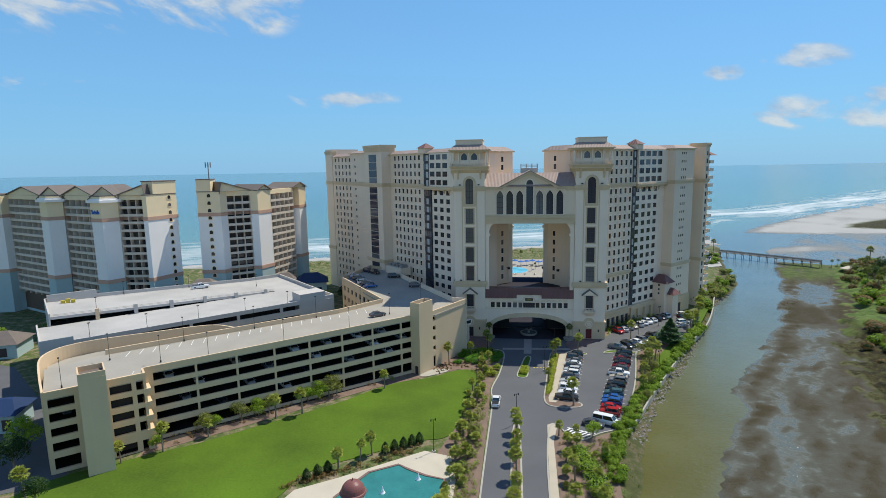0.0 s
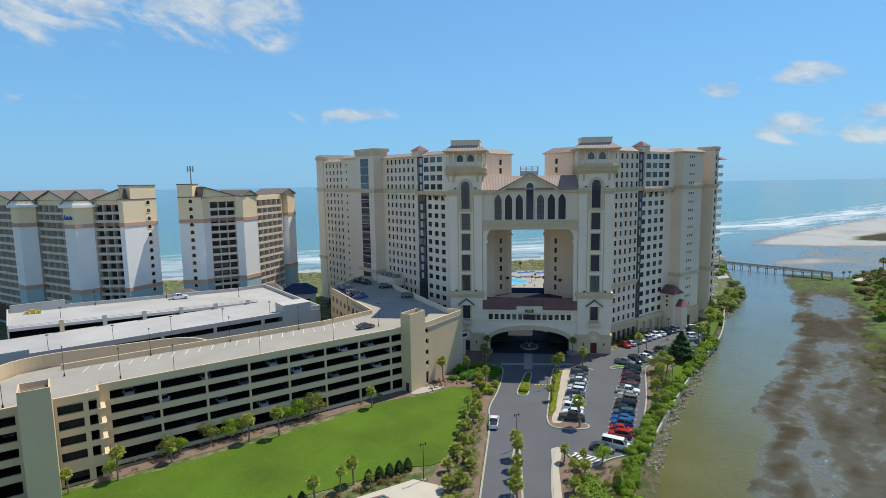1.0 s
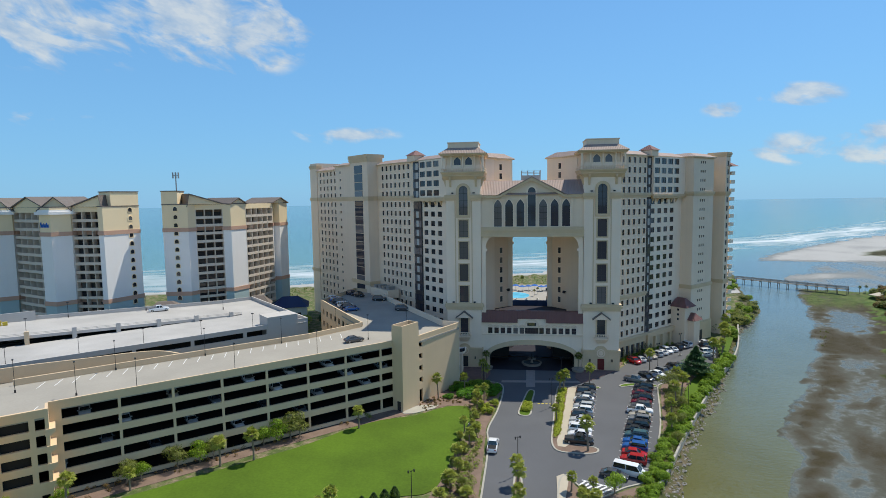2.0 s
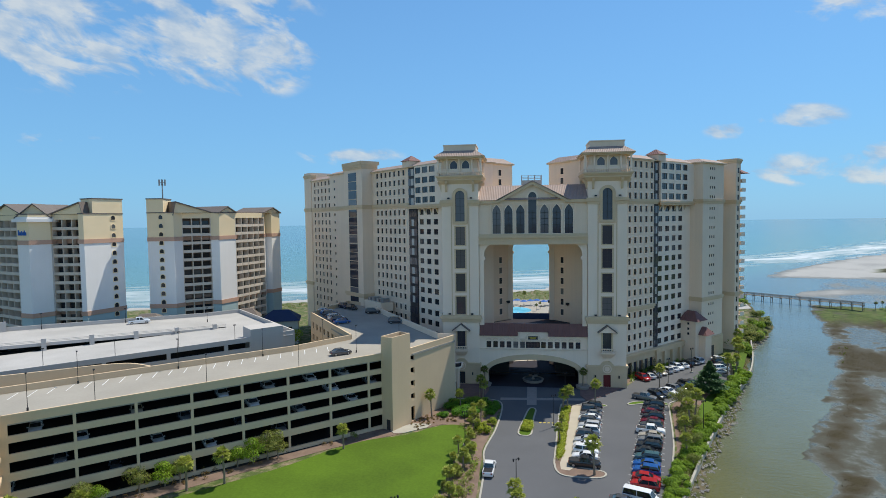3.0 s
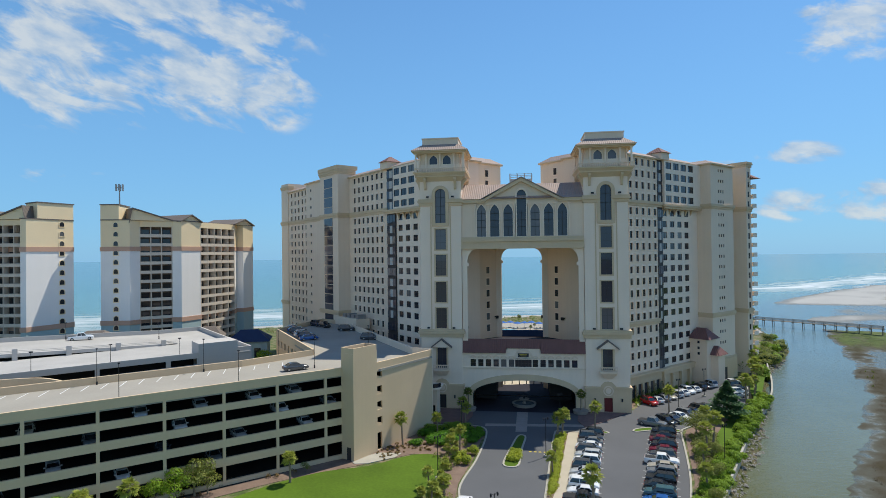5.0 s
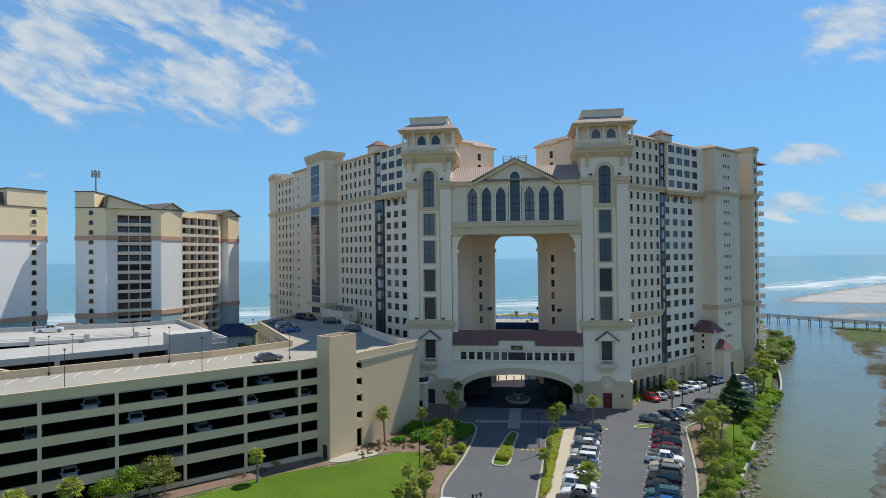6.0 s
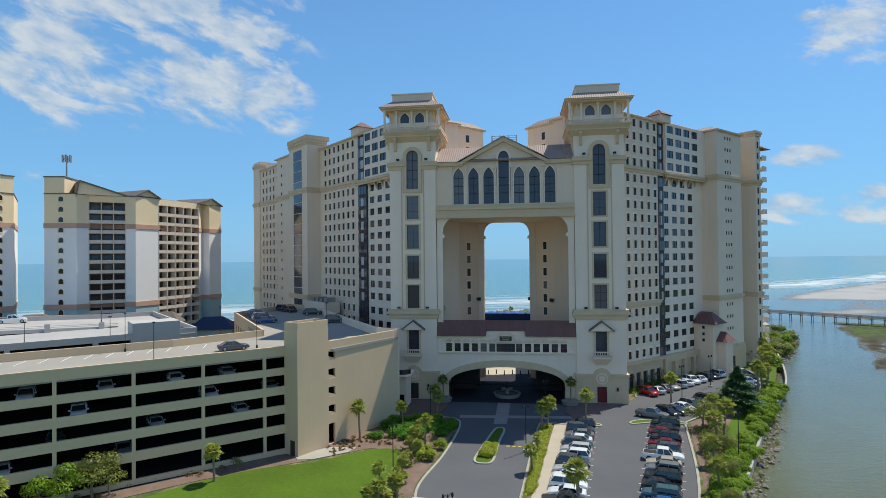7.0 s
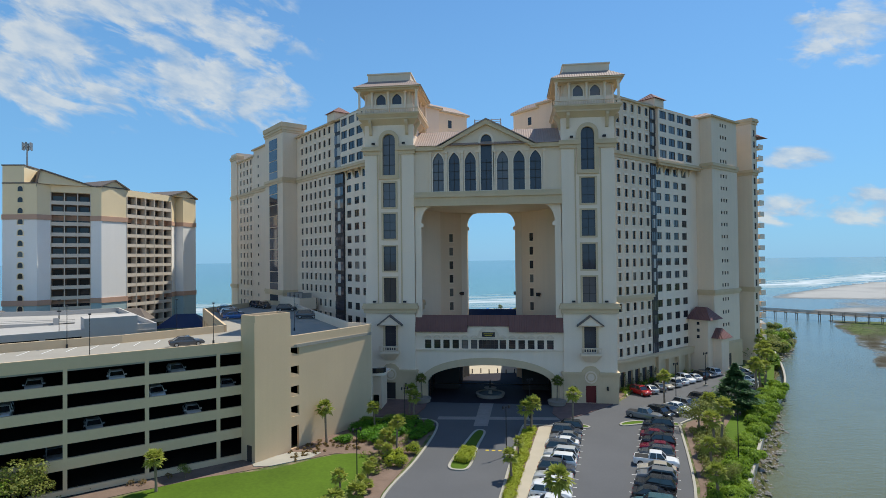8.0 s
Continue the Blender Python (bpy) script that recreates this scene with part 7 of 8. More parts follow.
for i, c in enumerate(LEFT):
    t = i / 12.0
    put_car(*c.split(), 13.1 - 5.3 * t + rng.uniform(-0.15, 0.15), -17.6 - 30.5 * t, 0.045, 170 + rng.uniform(-1.5, 1.5) + (180 if i % 3 == 1 else 0))
put_car("pickup", "black", 7.9, -48.6, 0.045, 352)
# long row by the creek bed
RIGHT = ["suv black", "sedan black", "sedan maroon", "suv black", "sedan maroon", "suv charcoal", "pickup white", "sedan beige", "suv grey", "suv black", "sedan black", "suv teal", "sedan blue", "suv blue", "sedan red", "suv red"]
for i, c in enumerate(RIGHT):
    t = i / 16.0
    put_car(*c.split(), 27.5 - 11.4 * t + rng.uniform(-0.15, 0.15), -15.2 - 43.5 * t, 0.045, 165 + rng.uniform(-1.5, 1.5) + (180 if i % 4 == 2 else 0))
put_car("van", "white", 15.2, -60.6, 0.045, -24)
put_car("sedan", "charcoal", 12.4, -61.9, 0.045, -20)
# rows before the right wing
for i, c in enumerate(["suv red", "sedan silver", "sedan grey", "sedan beige", "suv silver", "sedan white", "suv white", "sedan white", "suv black", "sedan charcoal", "suv white"]):
    put_car(*c.split(), 29.8 + 2.02 * i, 7.4 + 2.02 * i, 0.045, 118 + rng.uniform(-2, 2) + (180 if i % 3 == 0 else 0))
put_car("pickup", "grey", 26.6, -9.6, 0.045, -32)
for i, c in enumerate(["suv black", "sedan charcoal", "sedan white", "suv grey", "sedan black", "suv black", "sedan charcoal"]):
    put_car(*c.split(), 29.6 + 2.0 * i, -8.2 + 2.0 * i, 0.045, -48 + rng.uniform(-2, 2))
for x, y, c, a in ((57.0, 30.5, "sedan white", 20), (56.2, 26.8, "suv black", 20), (55.2, 23.2, "sedan charcoal", 200), (53.9, 19.2, "suv white", 18), (52.6, 15.6, "sedan silver", 20)):
    put_car(*c.split(), x, y, 0.045, a)
put_car("pickup", "white", -9.0, -52.5, 0.045, 87)
# on the garage decks
for x, y, c, a in ((-65.6, 22.6, "sedan white", 33), (-63.6, 19.4, "sedan blue", 33), (-61.7, 16.4, "suv charcoal", 33), (-59.7, 13.2, "sedan navy", 33), (-57.9, 10.4, "suv white", 33), (-55.8, 7.3, "suv navy", 33), (-54.0, 4.4, "sedan blue", 33),
                   (-62.0, 31.5, "suv navy", -40), (-58.4, 28.4, "suv black", -40), (-49.5, 21.5, "suv black", 15), (-38.5, 6.0, "suv charcoal", 12)):
    put_car(*c.split(), x, y, TOP_DECK + 0.02, a)
put_car("sedan", "charcoal", -42.6, -31.6, TOP_DECK + 0.02, 38)
put_car("pickup", "white", -113.5, -1.0, rear_z(-81) + 0.02, 40)
for u, k, c in ((-61, 3, "sedan silver"), (-58, 1, "suv grey"), (-55, 2, "sedan white"), (-50.5, 0, "sedan charcoal"), (-47, 3, "sedan beige"), (-44, 1, "sedan silver"), (-39.5, 2, "suv grey"), (-35.5, 0, "sedan white"), (-33, 3, "suv silver"), (-30, 1, "sedan charcoal"), (-27.5, 2, "suv white"), (-24.5, 3, "sedan silver"),
                (-22.5, 0, "suv grey"), (-18.5, 1, "sedan silver"), (-16, 3, "sedan white"), (-11.5, 2, "suv white"), (-9, 3, "sedan silver"), (-7, 1, "sedan white"), (-2.5, 2, "sedan silver"), (-79.6, 2, "sedan grey"), (-65, 0, "sedan silver")):
    q = ga(u, 3.8)
    put_car(*c.split(), *q, LEVELS[k] + 0.01, 42 - 90 + rng.uniform(-3, 3))

# ---- plants ----


def ground_z(x, y):
    i, j = int(np.searchsorted(gy, y)), int(np.searchsorted(gx, x))
    return float(Z[min(i, ny - 1), min(j, nx - 1)])


def leaf_cloud(bm, centres, count, size, rnd, squash=0.85, up=0.35):
    """Many small leaves set on lumpy balls: (x, y, z, radius) each."""
    total = sum(c[3] ** 2 for c in centres)
    for cx, cy, cz, r in centres:
        for _ in range(max(6, int(count * r * r / total))):
            v = Vector((rnd.gauss(0, 1), rnd.gauss(0, 1), rnd.gauss(0, 1) + up)).normalized()
            k = r * rnd.uniform(0.72, 1.06)
            p = Vector((cx + v.x * k, cy + v.y * k, cz + v.z * k * squash))
            n = (v + Vector((rnd.uniform(-0.7, 0.7), rnd.uniform(-0.7, 0.7), rnd.uniform(-0.3, 0.7)))).normalized()
            a = n.orthogonal().normalized()
            a = a * math.cos(rnd.uniform(0, 6.28)) + n.cross(a) * math.sin(rnd.uniform(0, 6.28))
            a.normalize()
            b = n.cross(a)
            s = size * rnd.uniform(0.6, 1.3)
            bm.faces.new([bm.verts.new(p + a * s * i + b * s * 0.55 * j) for i, j in ((-1, 0), (0, -1), (1, 0), (0, 1))])


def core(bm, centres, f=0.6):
    """Shade inside a bush, added as dark leaf-coloured lumps: rough and low-sided."""
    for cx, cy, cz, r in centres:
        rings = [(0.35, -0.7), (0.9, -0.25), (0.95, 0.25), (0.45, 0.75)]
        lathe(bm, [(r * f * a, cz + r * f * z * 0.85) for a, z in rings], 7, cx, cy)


def make_shrub(seed, leaf, lumps, count, size, label, category="shrub", name="shrub", group="shrubs"):
    rnd = random.Random(seed)
    c = [(rnd.uniform(-0.5, 0.5), rnd.uniform(-0.5, 0.5), rnd.uniform(0.45, 0.8), rnd.uniform(0.45, 0.75)) for _ in range(lumps)]
    s = thing(name, pose(0, 0, -50), label, category, group)
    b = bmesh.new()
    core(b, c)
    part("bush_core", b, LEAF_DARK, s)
    b = bmesh.new()
    leaf_cloud(b, c, count, size, rnd)
    part("foliage", b, leaf, s)
    return s


def make_palm(seed, height, spread, lean, leaf):
    rnd = random.Random(seed)
    p = thing("palm_tree", pose(0, 0, -50), "cabbage palm with a rough trunk and full green crown", "palm", "palms")
    b = bmesh.new()
    path = [(lean * (k / 6) ** 2, 0.3 * lean * math.sin(k / 3), height * k / 6) for k in range(7)]
    tube(b, path, [0.22, 0.18, 0.165, 0.16, 0.16, 0.18, 0.14], 8)
    part("trunk", b, BARK, p)
    top = Vector(path[-1])
    b = bmesh.new()
    for i in range(40):
        az = i * 2.4 + rnd.uniform(-0.3, 0.3)
        el = math.radians(rnd.uniform(5, 85) if i % 3 else rnd.uniform(-42, 10))
        d = Vector((math.cos(az) * math.cos(el), math.sin(az) * math.cos(el), math.sin(el)))
        side = Vector((-math.sin(az), math.cos(az), 0))
        c = top + d * spread * rnd.uniform(0.38, 0.58) - Vector((0, 0, 0.05 * spread))
        stalk = side * 0.03
        b.faces.new([b.verts.new(top + stalk), b.verts.new(top - stalk), b.verts.new(c)])
        # a fan of stiff blades at the end of each stalk
        for j in range(-4, 5):
            q = j * 0.36 + rnd.uniform(-0.08, 0.08)
            r = d * math.cos(q) + side * math.sin(q) + Vector((0, 0, rnd.uniform(-0.28, 0.02)))
            L = spread * rnd.uniform(0.42, 0.62) * (1.0 - 0.05 * abs(j))
            w = d.cross(r)
            w = (side * math.cos(q) - d * math.sin(q)).normalized() * 0.075 * spread
            m = c + r * L * 0.55
            b.faces.new([b.verts.new(c), b.verts.new(m - w), b.verts.new(c + r * L - Vector((0, 0, 0.06 * spread))), b.verts.new(m + w)])
    part("crown", b, leaf, p)
    b = bmesh.new()
    for i in range(9):
        az = i * 0.7
        d = Vector((math.cos(az), math.sin(az), 0))
        tip = top + d * 0.3 * spread + Vector((0, 0, -0.55 * spread))
        s = Vector((-d.y, d.x, 0)) * 0.14
        b.faces.new([b.verts.new(top + s), b.verts.new(top - s), b.verts.new(tip)])
    part("dead_fronds", b, BARK, p)
    return p


def make_tree(seed, height, radius, leaf, label, count=900, size=0.28, name="tree"):
    rnd = random.Random(seed)
    t = thing(name, pose(0, 0, -50), label, "tree", "trees")
    b = bmesh.new()
    tube(b, [(0, 0, 0), (0.1, 0.05, height * 0.3), (-0.05, 0.1, height * 0.62)], [height * 0.035, height * 0.026, height * 0.014], 7)
    cl = []
    for i in range(7):
        a = i * 0.9 + rnd.uniform(-0.3, 0.3)
        r = radius * rnd.uniform(0.35, 0.75)
        z = height * rnd.uniform(0.48, 0.85)
        end = (r * math.cos(a), r * math.sin(a), z)
        tube(b, [(0, 0, height * rnd.uniform(0.25, 0.5)), (end[0] * 0.5, end[1] * 0.5, z * 0.85), end], [height * 0.016, height * 0.01, height * 0.004], 5)
        cl.append((*end, radius * rnd.uniform(0.34, 0.52)))
    cl.append((0, 0, height * 0.85, radius * 0.5))
    part("trunk", b, BARK, t)
    b = bmesh.new()
    leaf_cloud(b, cl, count, size, rnd)
    part("crown", b, leaf, t)
    return t


def make_cone(seed, height, radius, leaf, label, count, size, name, spiky):
    rnd = random.Random(seed)
    t = thing(name, pose(0, 0, -50), label, "tree", "trees")
    b = bmesh.new()
    tube(b, [(0, 0, 0), (0, 0, height * 0.9)], [height * 0.03, height * 0.008], 7)
    part("trunk", b, BARK, t)
    b = bmesh.new()
    for _ in range(count):
        u = rnd.random() ** 1.5
        z = height * ((0.13 if spiky else 0.06) + (0.87 if spiky else 0.94) * u)
        a = rnd.uniform(0, 6.28)
        prof = min(1.0, (1 - u) * 1.25) * min(1.0, 0.55 + 3 * u) if spiky else math.sin(min(1, (1 - u) * 1.25 + 0.08) * math.pi * 0.5)
        lay = 1 + (0.22 * math.sin(z * 4.2 + a * 2) if spiky else 0.06 * math.sin(a * 5 + z * 3))
        r = radius * prof * lay * rnd.uniform(0.55, 1.05)
        p = Vector((r * math.cos(a), r * math.sin(a), z))
        d = Vector((math.cos(a), math.sin(a), rnd.uniform(-0.5, 0.6))).normalized()
        s = Vector((-math.sin(a), math.cos(a), rnd.uniform(-0.4, 0.4))).normalized()
        k = size * rnd.uniform(0.6, 1.3)
        b.faces.new([b.verts.new(p + d * k), b.verts.new(p + s * k * 0.5), b.verts.new(p - d * k * 0.6), b.verts.new(p - s * k * 0.5)])
    part("crown", b, leaf, t)
    return t


rnd = random.Random(11)


def spread_out(master_list, places):
    """Sets copies of the masters at (x, y, z, size, height factor); the masters themselves take the first places."""
    used = {}
    for i, (x, y, z, s, hz) in enumerate(places):
        ob = master_list[i % len(master_list)]
        m = pose(x, y, z, 0, 0, rnd.uniform(0, 360)) @ Matrix.Diagonal((s, s, s * hz, 1))
        if ob not in used:
            used[ob] = True
            ob.matrix_basis = m
        else:
            keep = ob.scale.copy()
            ob.scale = (1, 1, 1)
            copy_thing(ob, m)
            ob.scale = keep


# hedge between car park and creek: a dense line of bushes
hedge_line = curve([(14.8, -84), (16.8, -72), (21.0, -61), (27.0, -48), (33, -36), (41, -21), (47.5, -8.5), (53.5, 3), (60.5, 16)], 8)
places = []
for (ax, ay), (bx, by) in zip(hedge_line, hedge_line[1:]):
    n = max(2, int(math.hypot(bx - ax, by - ay) / 0.50))
    for k in range(n):
        u = k / n
        side = rnd.uniform(-1.5, 1.6)
        d = Vector((bx - ax, by - ay)).normalized()
        places.append((ax + (bx - ax) * u - d.y * side - 1.5, ay + (by - ay) * u + d.x * side, 0.0, rnd.uniform(0.75, 1.15), rnd.uniform(0.85, 1.25)))
hedges = [make_shrub(20 + i, LEAF, 6, 900, 0.11, "bright green coastal bush in the creekside hedge", name="hedge_bush", group="creekside hedge") for i in range(3)]
spread_out(hedges, places[:330])
# thicker growth past the end of the wing
places = []
for _ in range(70):
    u = rnd.random()
    x, y = 71 + 28 * u + rnd.uniform(-7, 5), 40 + 55 * u + rnd.uniform(-6, 6)
    if ground_z(x, y) > -1.2:
        places.append((x, y, ground_z(x, y), rnd.uniform(1.4, 2.6), rnd.uniform(0.9, 1.2)))
for _ in range(30):
    x, y = rnd.uniform(98, 118), rnd.uniform(95, 165)
    if ground_z(x, y) > -1.0:
        places.append((x, y, ground_z(x, y), rnd.uniform(1.8, 3.2), 0.9))
spread_out([make_shrub(31, LEAF, 5, 520, 0.12, "green shrub on the creek bank"), make_shrub(32, LEAF_OLIVE, 5, 520, 0.12, "olive green shrub on the creek bank")], places)

# beds: low clipped bushes and rough planting


def inside(pts, x, y):
    c = False
    for (ax, ay), (bx, by) in zip(pts, pts[1:] + pts[:1]):
        if (ay > y) != (by > y) and x < (bx - ax) * (y - ay) / (by - ay) + ax:
            c = not c
    return c


def bed_plants(name, label, poly, n, r0, r1, leaf, per=46, size=0.10, z=0.06, squash=0.9):
    """Low planting of one bed: many small leafy clumps."""
    xs, ys = [p[0] for p in poly], [p[1] for p in poly]
    verts, faces = [], []
    k = 0
    while k < n:
        x, y = rnd.uniform(min(xs), max(xs)), rnd.uniform(min(ys), max(ys))
        if not inside(poly, x, y):
            continue
        k += 1
        r = rnd.uniform(r0, r1)
        for _ in range(int(per * (0.5 + r))):
            a, e = rnd.uniform(0, 6.283), rnd.uniform(-0.15, 1.5)
            d = Vector((math.cos(a) * math.cos(e), math.sin(a) * math.cos(e), math.sin(e)))
            q = Vector((x, y, z + r * 0.25)) + Vector((d.x, d.y, d.z * squash)) * r * rnd.uniform(0.6, 1.05)
            u = Vector((rnd.uniform(-1, 1), rnd.uniform(-1, 1), rnd.uniform(-1, 1))).cross(d).normalized()
            w = (d + Vector((rnd.uniform(-0.6, 0.6), rnd.uniform(-0.6, 0.6), 0))).cross(u).normalized()
            s = size * rnd.uniform(0.6, 1.4)
            i = len(verts)
            verts.extend([tuple(q + u * s), tuple(q + w * s * 0.6), tuple(q - u * s), tuple(q - w * s * 0.6)])
            faces.append((i, i + 1, i + 2, i + 3))
    me = bpy.data.meshes.new(name)
    me.from_pydata(verts, [], faces)
    me.materials.append(leaf)
    tagged(new(name, me), label, "plants", kind="stuff")


bed = [(-17.5, -70), (-14.5, -58), (-13.6, -46), (-11.4, -46), (-11.4, -120), (-16, -120)]
bed_plants("bed_plants", "olive low plants in the roadside bed", bed, 260, 0.35, 0.95, LEAF_OLIVE)
bed_plants("bed_plants", "green low plants in the roadside bed", bed, 120, 0.35, 0.85, LEAF)
bed_plants("bed_plants", "olive low plants before the tower", [(-14.4, -40), (-16.5, -31), (-13, -24), (-9.8, -22), (-10.6, -36)], 40, 0.3, 0.8, LEAF_OLIVE)
bed_plants("bed_plants", "rust young plants in rows before the garage", [(-26, -36.4), (-22, -30), (-17, -29), (-18, -24), (-24.6, -26), (-27.5, -31)], 60, 0.2, 0.4, LEAF_RUST)
bed = [(4.2, -68), (7.8, -71), (13, -68), (16.5, -66.5), (13, -84), (11.6, -120), (4, -120)]
bed_plants("bed_plants", "olive low plants in the creekside bed", bed, 200, 0.35, 0.8, LEAF_OLIVE)
bed_plants("bed_plants", "rust low plants in the creekside bed", bed, 40, 0.3, 0.7, LEAF_RUST)
bed = [(21.8, -58), (27.5, -38), (32.5, -15), (38, -14), (30, -38), (24, -54)]
bed_plants("bed_plants", "olive low plants behind the parked cars", bed, 300, 0.35, 0.95, LEAF_OLIVE)
bed_plants("bed_plants", "low plants along the garage front", [(-79, -83), (-52, -55.5), (-36, -40), (-36, -37.6), (-55, -50), (-80, -76)], 70, 0.25, 0.6, LEAF_RUST)
bed_plants("bed_plants", "low ochre shrubs before the pool deck", [(-46, -92), (-38, -87.4), (-23, -75.6), (-24, -74.2), (-38, -85), (-45, -89)], 90, 0.4, 0.75, LEAF_RUST)
bed_plants("bed_plants", "low green plants under the median palms", [(-5.1, -120), (-4.9, -67), (-3.8, -67), (-3.6, -120)], 70, 0.3, 0.6, LEAF_OLIVE)
strip_bed = [(3.2, -47), (6.4, -18), (8.0, -17), (4.4, -44)]
bed_plants("bed_plants", "lime groundcover between road and footpath", strip_bed, 300, 0.45, 0.7, LEAF_LIME, 60)
bed_plants("bed_plants", "rust plants between road and footpath", strip_bed, 22, 0.3, 0.6, LEAF_RUST)
bed_plants("bed_plants", "lime clipped hedge on the traffic island", [(-3.2, -33.4), (-1.2, -33.4), (-0.9, -28.6), (-2.5, -28.6)], 60, 0.55, 0.7, LEAF_LIME, 90, 0.09, 0.3)
bed_plants("bed_plants", "dark shrubs along the hotel wall", [(26, 5), (30, 12.4), (47, 29.8), (45, 30), (27, 11)], 90, 0.5, 1.0, LEAF, 60)
# round clipped bushes before the left tower
vivid = [make_shrub(51, LEAF_VIVID, 7, 1100, 0.09, "vivid green clipped hedge bush before the tower"), make_shrub(54, LEAF_VIVID, 6, 1000, 0.09, "vivid green clipped hedge bush before the tower")]
spread_out(vivid, [(x, y, 0.06, k, 0.75) for x, y, k in ((-17.8, -25.0, 1.5), (-16.2, -25.6, 1.5), (-14.8, -25.4, 1.4), (-14.1, -23.8, 1.4), (-16.3, -22.4, 1.7), (-17.8, -22.6, 1.5), (-15.2, -20.4, 1.6), (-18.6, -20.0, 1.6), (-13.2, -21.8, 1.4), (-12.4, -19.6, 1.5),
                                                         (-20.5, -26.0, 1.2), (-21.7, -25.8, 0.9), (-20.4, -20.6, 1.5), (-9.6, -22.4, 0.9), (-9.0, -20.2, 0.9), (-10.1, -24.2, 0.9), (-8.9, -18.0, 0.9), (-9.3, -21.4, 0.9), (-9.9, -23.4, 0.9), (-8.9, -19.0, 0.9), (-10.4, -21.0, 1.0), (-10.2, -19.2, 1.0), (-11.2, -22.6, 1.1), (-11.4, -17.4, 1.2), (-9.4, -16.6, 0.9))])
shady = [make_shrub(55, LEAF, 7, 1100, 0.09, "large green bush at the foot of the tower")]
spread_out(shady, [(-19.0, -17.4, 0.06, 1.7, 0.7), (-17.2, -18.0, 0.06, 1.8, 0.7), (-15.4, -17.4, 0.06, 1.8, 0.75), (-13.8, -17.4, 0.06, 1.8, 0.75), (-12.3, -15.6, 0.06, 1.4, 0.8), (-20.8, -16.2, 0.06, 1.5, 0.8), (-14.6, -15.4, 0.06, 1.4, 0.8)])
limes = [make_shrub(52, LEAF_LIME, 6, 900, 0.09, "lime green clipped ball bush in the bed")]
spread_out(limes, [(-9.6, -29.8, 0.06, 1.25, 1.0), (-9.9, -34.8, 0.06, 1.25, 1.0), (-11.4, -35.4, 0.06, 1.1, 1.0), (-12.4, -33.4, 0.06, 1.1, 1.1), (-11.2, -31.8, 0.06, 1.0, 1.1)])
beside = [make_shrub(56, LEAF, 6, 700, 0.10, "large round green bush beside car park and creek")]
spread_out(beside, [(x, y, 0.06, k, 0.8) for x, y, k in ((8.6, -78, 2.0), (9.4, -81, 2.2), (10.0, -84.5, 2.2), (49.5, 36.5, 2.0), (10.2, -88, 2.2), (53, 38.5, 2.2), (8.4, -74.5, 1.7), (57, 40.5, 2.2))])

# palms
palms = [make_palm(60, 4.4, 1.5, 0.3, LEAF_PALM), make_palm(61, 5.2, 1.55, -0.4, LEAF_PALM), make_palm(62, 3.4, 1.35, 0.2, LEAF_PALM)]
PALMS = [(-37.8, -45.8, 0.95), (-23.3, -26.6, 1.0), (-12.6, -12.0, 1.05), (-13.6, -10.6, 1.0), (14.2, -15.2, 1.0), (6.4, -19.0, 1.15), (7.4, -18.4, 1.05), (32.5, 0.2, 1.0), (4.3, -38.2, 0.9), (-17.4, -20.6, 0.9), (-12.0, -29.2, 0.8), (5.2, -30.5, 0.7),
         (-81, -86.5, 0.85), (-75.4, -81.6, 1.0), (-69.6, -74.6, 0.95), (-58.8, -64.8, 1.1), (-53.6, -62.0, 1.05), (-37.8, -84.2, 1.0), (-32.7, -78.6, 0.9), (-34.4, -81.0, 0.7), (-29.4, -79.6, 0.6), (-4.3, -66, 1.0), (-4.3, -70, 0.9), (-4.3, -74, 1.0), (-4.4, -79, 0.9), (-4.3, -84, 1.0), (-4.4, -90, 1.0), (-4.4, -96, 1.0),
         (9.2, -52.0, 1.1), (4.6, -67.2, 0.8), (5.8, -73, 0.7), (6.2, -84, 0.8), (12.6, -76, 0.8), (5.2, -93, 0.9), (9.5, -95, 0.9), (29.6, -33, 1.0), (32.4, -26, 1.1), (34.5, -22.5, 1.1), (27.2, -42, 1.0), (35.8, -14, 1.05),
         (52.5, 9.5, 1.15), (55.2, 14.5, 1.2), (60.5, 24.5, 1.25), (62.5, 31, 1.2), (64.5, 37, 1.3), (67.5, 46, 1.3), (70, 52, 1.2), (58.5, 20, 1.1), (-90, -99, 1.1), (-96, -104, 1.2), (-15.2, -45.5, 0.8), (-13.6, -53, 0.8)]
spread_out(palms, [(x, y, 0.05, s, 1.0) for x, y, s in PALMS if s > 0])
# dense young palmettos in the roadside beds
young = [make_palm(64, 1.5, 1.25, 0.15, LEAF_PALM), make_palm(65, 2.2, 1.35, -0.2, LEAF_PALM), make_palm(66, 0.9, 1.1, 0.1, LEAF_OLIVE)]
places = []
for k in range(34):
    y = -45 - 62 * (k / 34.0) + rnd.uniform(-1.6, 1.6)
    places.append((-13.6 - 0.044 * (-45 - y) + rnd.uniform(-2.4, 2.0), y, 0.05, rnd.uniform(0.6, 1.2), rnd.uniform(0.7, 1.2)))
for k in range(22):
    y = -66 - 45 * (k / 22.0) + rnd.uniform(-0.8, 0.8)
    places.append((7.4 + rnd.uniform(-3.0, 3.4), y, 0.05, rnd.uniform(0.7, 1.0), 1.0))
for k in range(12):
    y = -44 + 24 * (k / 12.0) + rnd.uniform(-0.8, 0.8)
    places.append((-13.6 + rnd.uniform(-1.2, 1.8), y, 0.05, rnd.uniform(0.6, 0.85), 1.0))
spread_out(young, places)
